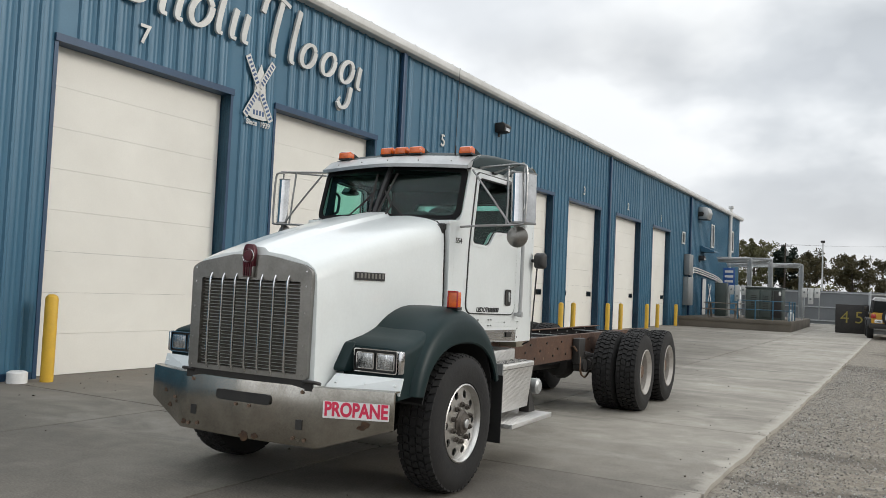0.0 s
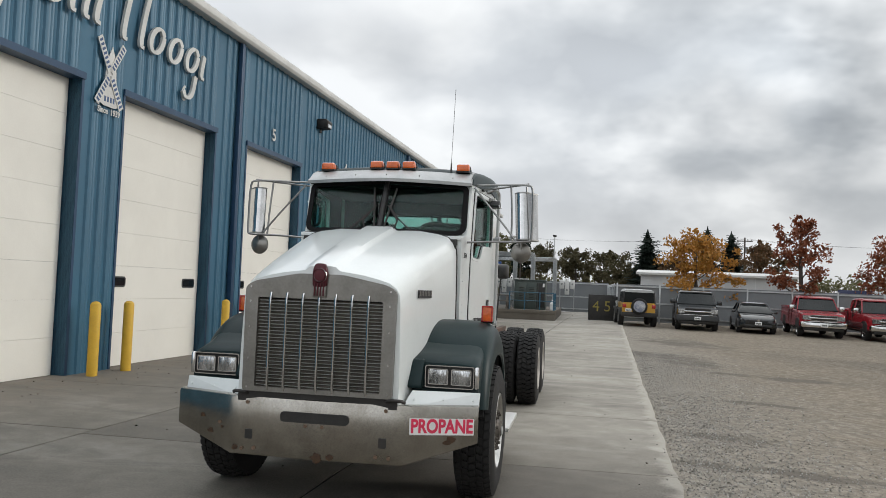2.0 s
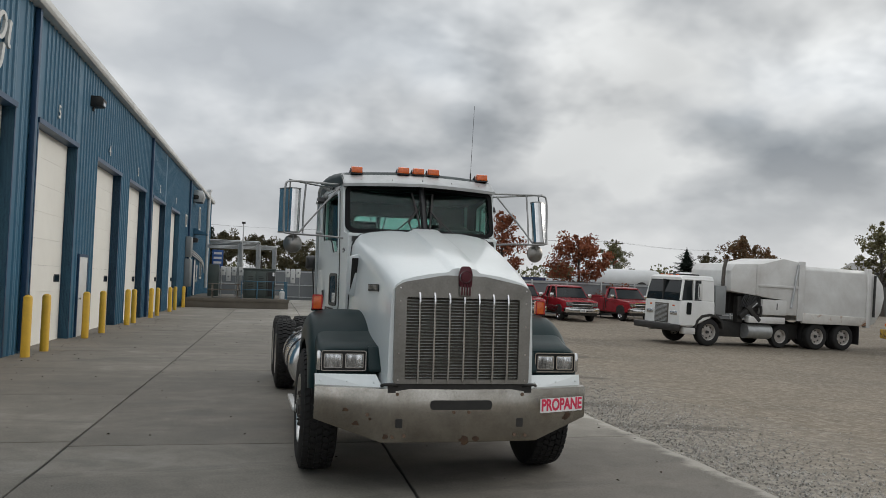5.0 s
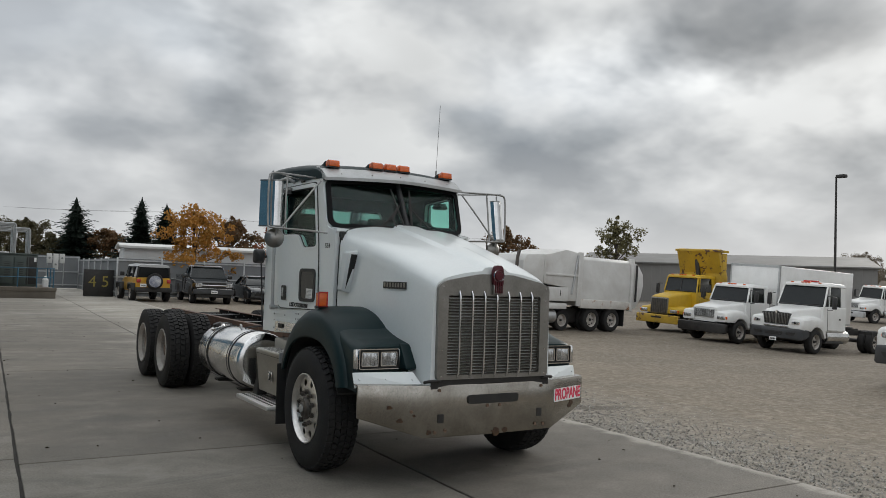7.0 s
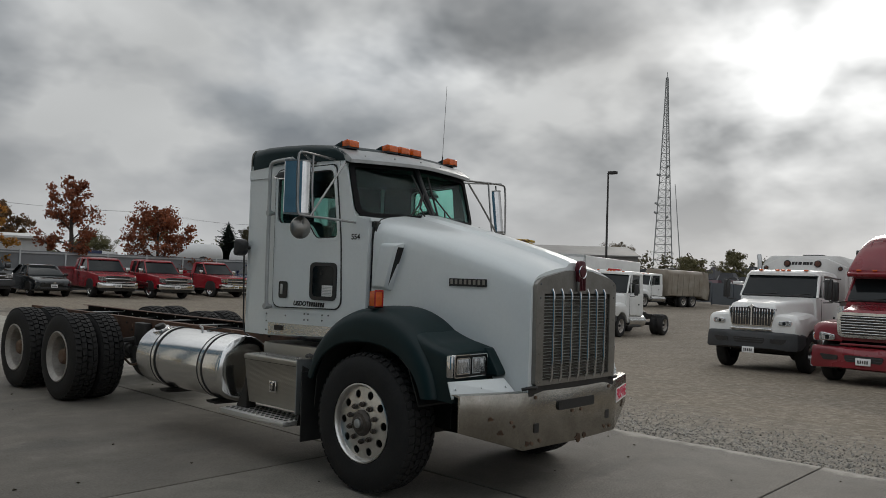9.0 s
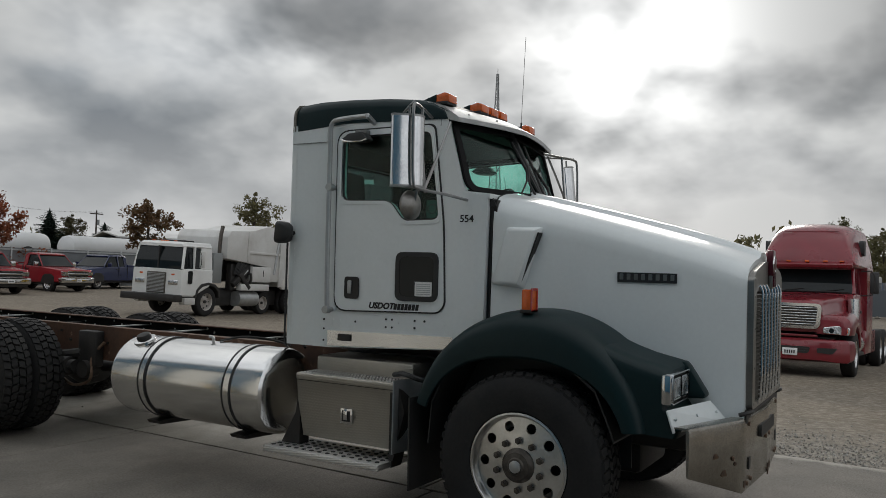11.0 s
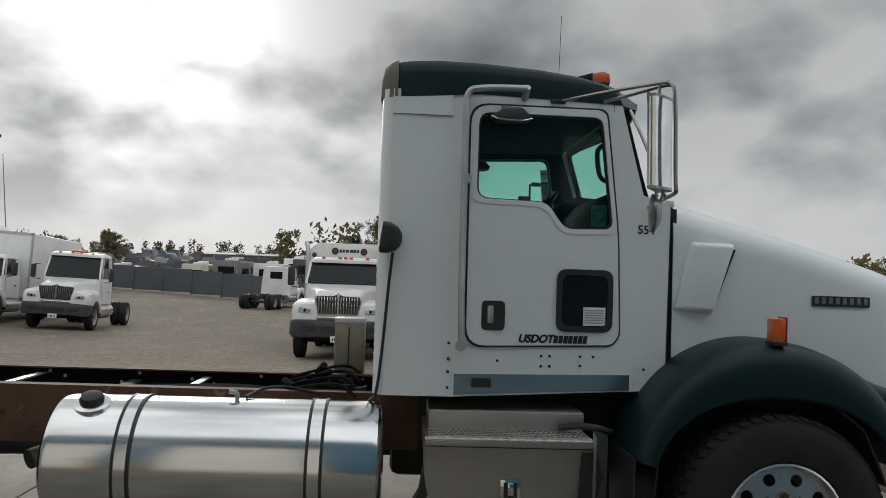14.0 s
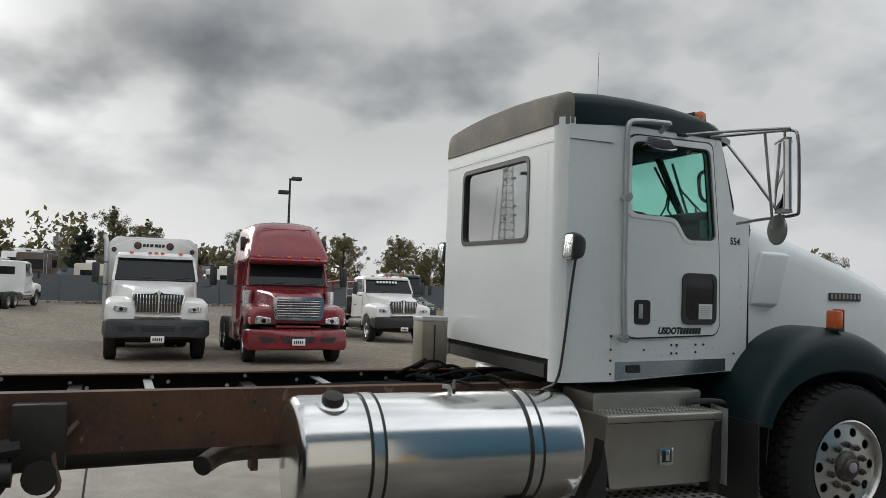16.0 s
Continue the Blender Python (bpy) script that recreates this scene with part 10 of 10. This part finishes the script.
def fir_tree(x, y, z, h, w, seed):
    rnd = random.Random(seed)
    t = thing("fir_tree", "tall dark evergreen fir behind the fence", "tree", pose(x, y, z), "firs")
    part("trunk", C((0, 0, -0.3), (0, 0, h * 0.97), 0.02 * h, 8, 0.003 * h), bark, t)
    vs, fs = [], []
    layers, phase = 34, rnd.uniform(0, 6)
    for i in range(26):
        f = i / 26
        r0 = 0.75 * w * (1 - f) ** 0.65 * rnd.uniform(0.5, 1.0)
        z0 = h * (0.05 + 0.93 * f)
        k, n = len(vs), 22
        for j in range(n):
            a = 2 * math.pi * (j + rnd.uniform(-0.3, 0.3)) / n
            rr = r0 * (rnd.uniform(0.85, 1.15) if j % 2 else rnd.uniform(0.60, 0.85))
            vs += [(rr * math.cos(a), rr * math.sin(a), z0 - 0.16 * r0 * rnd.uniform(0.6, 1.4)), (0.15 * rr * math.cos(a), 0.15 * rr * math.sin(a), z0 + h * 0.07)]
        for j in range(n):
            q = (j + 1) % n
            fs.append((k + 2 * j, k + 2 * q, k + 2 * q + 1, k + 2 * j + 1))
    for i in range(layers):
        f = i / layers
        zz = h * (0.06 + 0.92 * f)
        r = 1.2 * w * (1 - f) ** 0.62 * rnd.uniform(0.65, 1.15)
        n = max(6, int(17 * (1 - f) + 6))
        for j in range(n):
            a = 2 * math.pi * (j + rnd.random()) / n
            L = r * rnd.uniform(0.45, 1.1) * (0.86 + 0.22 * math.sin(2 * a + phase + 7 * f)) + 0.15
            d = Vector((math.cos(a), math.sin(a), 0))
            s = Vector((-d.y, d.x, 0))
            for q in range(7):
                u = (q + 0.6) / 7
                c = d * L * u + Vector((0, 0, zz - 0.05 * L * u + 0.10 * L * u * u + rnd.uniform(-0.08, 0.08) * L))
                ww = 0.34 * L * (1.2 - u) + 0.12
                for sg in (1, -1):
                    k = len(vs)
                    tip = c + s * sg * ww + d * ww * 0.7 - Vector((0, 0, rnd.uniform(0.05, 0.35) * ww))
                    vs += [tuple(c), tuple(c + d * 0.16 * L + Vector((0, 0, 0.02))), tuple(tip)]
                    fs.append((k, k + 1, k + 2))
    me = bpy.data.meshes.new("crown")
    me.from_pydata(vs, [], fs)
    part("crown", me, leaf_fir, t)


broad_tree("maple_tree", "orange and gold autumn maple behind the fence", 8.15, 40.6, 0.1, 5.5, 2.3, leaf_orange, 1, 0.10, 62, bare=0.16, density=90)
broad_tree("maple_tree", "russet autumn tree with a bare spindly top", 13.6, 40.4, 0.1, 6.5, 2.1, leaf_red, 12, 0.10, 46, density=70)
broad_tree("maple_tree", "small russet and green tree behind the white shed", 14.7, 55.0, 0.1, 6.0, 2.3, leaf_rust, 21, 0.12, 60, density=80)
broad_tree("round_tree", "low dark red-brown tree beside the firs", 17.0, 134, 0.3, 7.6, 5.2, leaf_rust, 22, 0.26, 60)
broad_tree("round_tree", "low dark brown tree beside the firs", 9.5, 137, 0.3, 6.6, 5.0, leaf_brown, 23, 0.26, 60)
broad_tree("maple_tree", "russet autumn tree beside the tank trailers", 18.9, 40.6, 0.05, 5.2, 2.6, leaf_red, 3, 0.10, 60, bare=0.2, density=80)
broad_tree("maple_tree", "dark russet tree behind the refuse truck", 37.5, 50.0, -0.2, 6.8, 2.6, leaf_rust, 14, 0.13, 48)
broad_tree("maple_tree", "sparse yellow-brown tree over the sheds", 59, 59.5, 0, 9.6, 3.0, leaf_pale, 5, 0.15, 46, density=80)
broad_tree("round_tree", "round dark brown autumn tree behind the gate", -6.3, 148.7, 0.4, 10.0, 5.4, leaf_brown, 6, 0.22, 90)
broad_tree("round_tree", "dark brown autumn tree behind the gate", 0.5, 152, 0.4, 10.0, 5.2, leaf_brown, 7, 0.22, 90)
broad_tree("round_tree", "dark green-brown tree behind the gate", 7.1, 158, 0.4, 10.2, 5.2, leaf_brown, 8, 0.22, 90)
broad_tree("round_tree", "olive tree beyond the hall's end", -15.5, 150, 0.4, 12.6, 5.6, leaf_green, 9, 0.24, 90)
broad_tree("round_tree", "dark tree beyond the hall's end", -10.8, 152, 0.4, 11.6, 4.0, leaf_fir, 10, 0.36, 40)
for i, (x_, y_, h_, w_) in enumerate(((12.4, 133, 12.4, 4.9), (21.4, 128, 12.8, 4.4), (24.3, 123.5, 11.7, 4.8), (58.5, 95, 7.8, 2.8), (69.0, 98, 6.6, 2.8))):
    fir_tree(x_, y_, 0.3, h_, w_, 30 + i)
for i, (x_, y_, h_, s_, l_, lab) in enumerate((
        (46, 92, 8.8, 2.6, leaf_green, "tall olive tree behind the lot"), (62.5, 96, 7.8, 2.8, leaf_brown, "thin brown tree behind the lot"), (40, 97, 5.4, 3.2, leaf_green, "low olive tree behind the tank trailers"),
        (104, 47, 4.6, 2.6, leaf_pale, "thin pale tree by the mast"), (108, 42, 5.8, 2.4, leaf_pale, "thin pale autumn tree by the mast"), (112, 63, 7.0, 3.4, leaf_bare, "pale round tree near the light pole"), (99, 55, 4.0, 3.0, leaf_bare, "low bare-looking brown tree by the mast"),
        (92, 4.4, 9.6, 2.9, leaf_green, "tall olive tree behind the motor homes"), (94, 0.6, 8.4, 2.5, leaf_pale, "thinning yellow tree behind the motor homes"), (93, 7.9, 7.2, 2.0, leaf_fir, "dark green tree behind the motor homes"),
        (98, -17, 8.4, 3.0, leaf_pale, "yellowing tree at the lot's edge"), (99, -24, 8.0, 3.2, leaf_pale, "thin olive tree at the lot's edge"), (97, -31, 8.2, 3.0, leaf_pale, "pale yellow tree at the lot's edge"), (102, -11, 7.8, 3.0, leaf_pale, "thin olive tree at the lot's edge"),
        (100, -39, 7.0, 4.4, leaf_green, "olive tree at the lot's edge"), (70, -78, 7.6, 3.6, leaf_pale, "pale thin tree past the lot"), (62, -86, 7.0, 3.4, leaf_pale, "pale thin tree past the lot"), (90, -60, 7.2, 4.4, leaf_green, "olive tree past the lot"))):
    broad_tree("broad_tree", lab, x_, y_, land(x_, y_), h_, s_, l_, 60 + i, 0.085, 100, 0.18, 110)


def tree_belt(points, h, depth, leaf, seed, label):
    """A far belt of woods along a line."""
    rnd = random.Random(seed)
    spots = []
    for (ax, ay), (bx, by) in zip(points, points[1:]):
        L = math.hypot(bx - ax, by - ay)
        for i in range(int(L / 1.7)):
            t = rnd.random()
            hh = h * (0.65 + 0.45 * noise.noise(Vector((ax + (bx - ax) * t, ay + (by - ay) * t, seed)) * 0.05) + rnd.uniform(-0.1, 0.2))
            x, y = ax + (bx - ax) * t + rnd.uniform(-depth, depth), ay + (by - ay) * t + rnd.uniform(-depth, depth)
            for zz in (0.25, 0.55, 0.82):
                spots.append((Vector((x, y, land(x, y) + hh * zz)), hh * 0.26))
    me = leaves_mesh(spots, h * 0.06, rnd, 34)
    tagged(part("tree_belt", me, leaf, None), label, "woods", kind="stuff")


tree_belt([(-60, 190), (0, 192), (45, 185), (90, 140)], 7.6, 5, leaf_green, 1, "low hazy belt of woods behind the lot")
tree_belt([(90, 110), (130, 85), (150, 66)], 5.5, 5, leaf_brown, 2, "low brown belt of woods by the sheds")
tree_belt([(190, 100), (205, 40), (195, 4), (165, -14), (130, -30)], 5.0, 8, leaf_brown, 3, "far brown woods on the rise")
tree_belt([(122, 20), (116, -10), (112, -30), (104, -60), (80, -95)], 9.0, 5, leaf_pale, 4, "thin yellow-olive belt of woods along the lot")

# ---- poles, mast and wires ----


def light_pole(x, y, h, heads=1, mat=black):
    z = land(x, y)
    p = thing("light_pole", "steel yard light pole with a box lamp", "light pole", pose(x, y, z), "yard lights")
    part("pole", C((0, 0, 0), (0, 0, h), 0.13, 12, 0.08), mat, p)
    part("lamp_head", B(-0.28, 0.28, -0.9, -0.1, h - 0.10, h + 0.18, bev=0.04), black, p)
    part("arm", C((0, -0.2, h), (0, 0.1, h), 0.05, 8), black, p)
    if heads > 1:
        part("lamp_head", B(-0.28, 0.28, 0.1, 0.9, h - 1.25, h - 0.95, bev=0.04), black, p)


light_pole(63.2, 36.3, 12.0)
light_pole(58.5, -8.3, 10.25, 2)
light_pole(-2.8, 122, 10.3, 1, conduit)


def utility_pole(x, y, h):
    p = thing("utility_pole", "wooden utility pole with a crossarm", "utility pole", pose(x, y, land(x, y)), "utility poles")
    part("pole", C((0, 0, 0), (0, 0, h), 0.16, 10, 0.11), bark, p)
    part("crossarm", B(-1.1, 1.1, -0.06, 0.06, h - 0.6, h - 0.45), bark, p)
    part("transformer", C((0.3, 0, h - 2.2), (0.3, 0, h - 1.4), 0.22, 12), cabinet_grey, p)
    for x_ in (-0.95, -0.4, 0.4, 0.95):
        part("insulator", C((x_, 0, h - 0.45), (x_, 0, h - 0.25), 0.05, 8), conduit, p)


POLES = ((-9.9, 145, 11.7), (24.9, 116, 10.6), (50.5, 101, 9.2), (72, 104, 9.0))
for a_ in POLES:
    utility_pole(*a_)
wires = bmesh.new()
for (ax, ay, ah), (bx, by, bh) in zip(POLES, POLES[1:]):
    for off in (-0.95, 0.0, 0.95):
        pts_ = []
        for i in range(9):
            t = i / 8
            pts_.append((ax + (bx - ax) * t + off, ay + (by - ay) * t, land(ax, ay) + ah - 0.25 + (bh - ah) * t - 1.1 * 4 * t * (1 - t) * 0.5))
        tube(wires, pts_, 0.008, 4, 0)
solo("power_line", wires, black, "thin sagging power lines between the poles", "power line")


def mast():
    """A tall three-legged lattice radio mast, far off, with a slimmer one behind it."""
    t = thing("radio_mast", "tapering steel lattice radio mast in the distance", "radio mast", pose(1100, 557, -5))
    H = 312.0

    def leg(i, z):
        f = 1 - z / H
        r = 16.5 * f ** 1.15 + 1.6
        a = radians(95 + 120 * i)
        return Vector((r * math.cos(a) + 6 * f, r * math.sin(a) + 2.5 * f, z))
    n = 30
    zs = [H * (1 - (1 - i / n) ** 1.2) for i in range(n + 1)]
    for i in range(3):
        part("leg", T([leg(i, z) for z in zs], 0.85, 6, 0), cabinet_grey, t)
    for q, (a, b) in enumerate(zip(zs, zs[1:])):
        for i in range(3):
            j = (i + 1) % 3
            brace = C(leg(i, b), leg(j, b), 0.36, 5)
            cyl(brace, leg(i, a), leg(j, b), 0.20, 5)
            cyl(brace, leg(j, a), leg(i, b), 0.20, 5)
            part("bracing", brace, cabinet_grey, t)
    part("top_rod", C((0, 0, H), (0, 0, H + 8.0), 0.5, 6), cabinet_grey, t)
    for i, z in ((0, 108), (1, 100), (0, 122), (0, 165), (1, 160), (1, 176)):
        p = leg(i, z)
        part("antenna", C(p, p + Vector((0, 4.5 if i == 0 else -4.0, 2.0)), 1.7, 8), cabinet_grey, t)
    s = thing("radio_pole", "slim leaning radio pole beside the mast", "radio pole", pose(1100, 527, -5))
    part("pole", C((0, 0, 0), (0, 13.5, 150), 1.0, 8, 0.5), cabinet_grey, s)


mast()
# small grain leg and bins far off
gb = thing("grain_bin", "pale grain bin on legs in the distance", "silo", pose(150, 13.6, land(150, 13.6)) @ Matrix.Scale(0.5, 4))
part("bin", lathe(bmesh.new(), [(0.0, 6.0), (0.3, 6.2), (1.6, 8.2), (1.6, 11.0), (0.4, 12.0), (0.0, 12.0)], (0, 0, 0), "z", 20), conduit, gb)
for s_ in (1, -1):
    part("leg", C((s_ * 1.4, 0, 0), (s_ * 1.4, 0, 8.4), 0.15, 6), conduit, gb)
part("elevator", B(-4.2, -3.4, -0.4, 0.4, 0, 12.5), shed_grey, gb)


# ---- loose stones along the slab's edge ----


def build_stones():
    rnd = random.Random(77)
    base = [Vector(v) for v in ((1, 0, 0), (-1, 0, 0), (0, 1, 0), (0, -1, 0), (0, 0, 0.8), (0, 0, -0.6))]
    tri = ((0, 2, 4), (2, 1, 4), (1, 3, 4), (3, 0, 4), (2, 0, 5), (1, 2, 5), (3, 1, 5), (0, 3, 5))
    vs, fs = [], []
    for i in range(22000):
        y = -6 + 24 * rnd.random() ** 1.35
        d = abs(rnd.gauss(0, 1.0)) * 1.1
        x = edge_x(y) + 0.02 + d - (0.25 * rnd.random() if rnd.random() < 0.05 else 0)
        s = rnd.uniform(0.005, 0.014) * (1.6 if rnd.random() < 0.05 else 1)
        on = x < edge_x(y)
        z = (rise(y) if on else land(x, y) - 0.012) + s * 0.3
        q = Euler((rnd.uniform(0, 6), rnd.uniform(0, 6), rnd.uniform(0, 6))).to_matrix()
        k = len(vs)
        for b in base:
            p = q @ (b * s * rnd.uniform(0.7, 1.2))
            vs.append((x + p.x, y + p.y, z + p.z))
        fs += [tuple(k + a for a in t) for t in tri]
    me = bpy.data.meshes.new("gravel_stones")
    me.from_pydata(vs, [], fs)
    m = bpy.data.materials.new("loose_stone")
    m.use_nodes = True
    k = Nodes(m.node_tree)
    ri = k.n("ShaderNodeNewGeometry").outputs["Random Per Island"]
    col = k.ramp(ri, [(0.0, (0.12, 0.11, 0.095)), (0.5, (0.25, 0.24, 0.22)), (1.0, (0.45, 0.435, 0.405))])
    bs = k.n("ShaderNodeBsdfPrincipled", None, Base_Color=col, Roughness=0.9)
    k.n("ShaderNodeOutputMaterial", None, Surface=bs.outputs[0])
    tagged(part("gravel_stones", me, m, None), "loose grey crushed stone along the concrete edge", "gravel", kind="stuff")


build_stones()



def build_litter():
    """Dead leaves and crumbs of dirt blown over the slabs."""
    rnd = random.Random(9)
    vs, fs = [], []
    for i in range(420):
        x, y = rnd.uniform(-6.2, 2.5), rnd.uniform(-7, 30)
        if rnd.random() < 0.5:
            x = -6.2 + 0.037 * y + abs(rnd.gauss(0, 0.5))
        s, a = rnd.uniform(0.006, 0.022), rnd.uniform(0, 6.3)
        u, w = Vector((math.cos(a), math.sin(a), 0.0)) * s, Vector((-math.sin(a), math.cos(a), 0.0)) * s * 0.6
        p = Vector((x, y, 0.006 + rise(y)))
        k = len(vs)
        vs += [tuple(p - u), tuple(p + w + Vector((0, 0, s * 0.5))), tuple(p + u), tuple(p - w + Vector((0, 0, s * 0.4))), tuple(p - Vector((0, 0, 0.004)))]
        fs += [(k, k + 1, k + 3), (k + 1, k + 2, k + 3), (k, k + 4, k + 1), (k + 1, k + 4, k + 2), (k + 2, k + 4, k + 3), (k + 3, k + 4, k)]
    me = bpy.data.meshes.new("litter")
    me.from_pydata(vs, [], fs)
    m = surface("dead_leaf", ((0.06, 0.040, 0.022), (0.025, 0.020, 0.014)), 0.9, 0, 3, 40)
    tagged(part("dead_leaves", me, m, None), "dead leaves and dirt crumbs on the concrete", "leaves", kind="stuff")


build_litter()


# ---- concrete slabs ----


def build_slabs():
    """The paved apron: slabs in three lanes, with narrow sunk joints."""
    apron = thing("pavement", "weathered broom-finished concrete apron in large slabs", "pavement", kind="structure")
    lanes = [(-6.66, 0.033), (-3.27, 0.030), (-0.27, 0.031), (2.68, 0.033)]
    rows = [-2.12 + 3.31 * i for i in range(-6, 22)]
    rnd = random.Random(3)
    for j in range(len(rows) - 1):
        for ln, ((xa, ka), (xb, kb)) in enumerate(zip(lanes, lanes[1:])):
            y0, y1 = rows[j] + 0.008 + (0.12, -0.10, 0.0)[ln], rows[j + 1] - 0.008 + (0.12, -0.10, 0.0)[ln]
            # long edges are crumbled, most of all beside the gravel
            poly = [(xa + ka * a0 + 0.011 + rnd.uniform(-0.006, 0.009), a0) for a0 in (y1 + (y0 - y1) * i / 9 for i in range(10))]
            rag = 0.022 if xb == 2.68 else 0.009
            poly += [(xb + kb * a0 - 0.011 + rnd.uniform(-rag, rag * 0.6), a0) for a0 in (y0 + (y1 - y0) * i / 9 for i in range(10))]
            slab_bm = prism(poly, "z", -0.16, rnd.uniform(-0.002, 0.002), 0.004, 1)
            for v in slab_bm.verts:
                v.co.z += rise(v.co.y)
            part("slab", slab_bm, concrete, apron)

    # dark worn sealant sunk in the joints
    tar = surface("joint_sealant", ((0.014, 0.012, 0.010), (0.030, 0.026, 0.021)), 0.9, 0, 3, 40, 0.1, 30)
    for xa, ka in lanes[1:3]:
        line = bmesh.new()
        ys = [rows[0] + 1.4 * i for i in range(64)]
        rings = [[Vector((xa + ka * a - 0.03, a, rise(a) - 0.020)), Vector((xa + ka * a + 0.03, a, rise(a) - 0.020)), Vector((xa + ka * a + 0.03, a, rise(a) - 0.010)), Vector((xa + ka * a - 0.03, a, rise(a) - 0.010))] for a in ys]
        part("joint_sealant", skin(line, rings), tar, apron, "dark sealant in a long joint")
    for j in range(1, len(rows) - 1):
        for ln, ((xa, ka), (xb, kb)) in enumerate(zip(lanes, lanes[1:])):
            a = rows[j] + (0.12, -0.10, 0.0)[ln]
            part("joint_sealant", B(xa + ka * a, xb + kb * a - 0.03, a - 0.025, a + 0.025, rise(a) - 0.020, rise(a) - 0.010), tar, apron)


build_slabs()
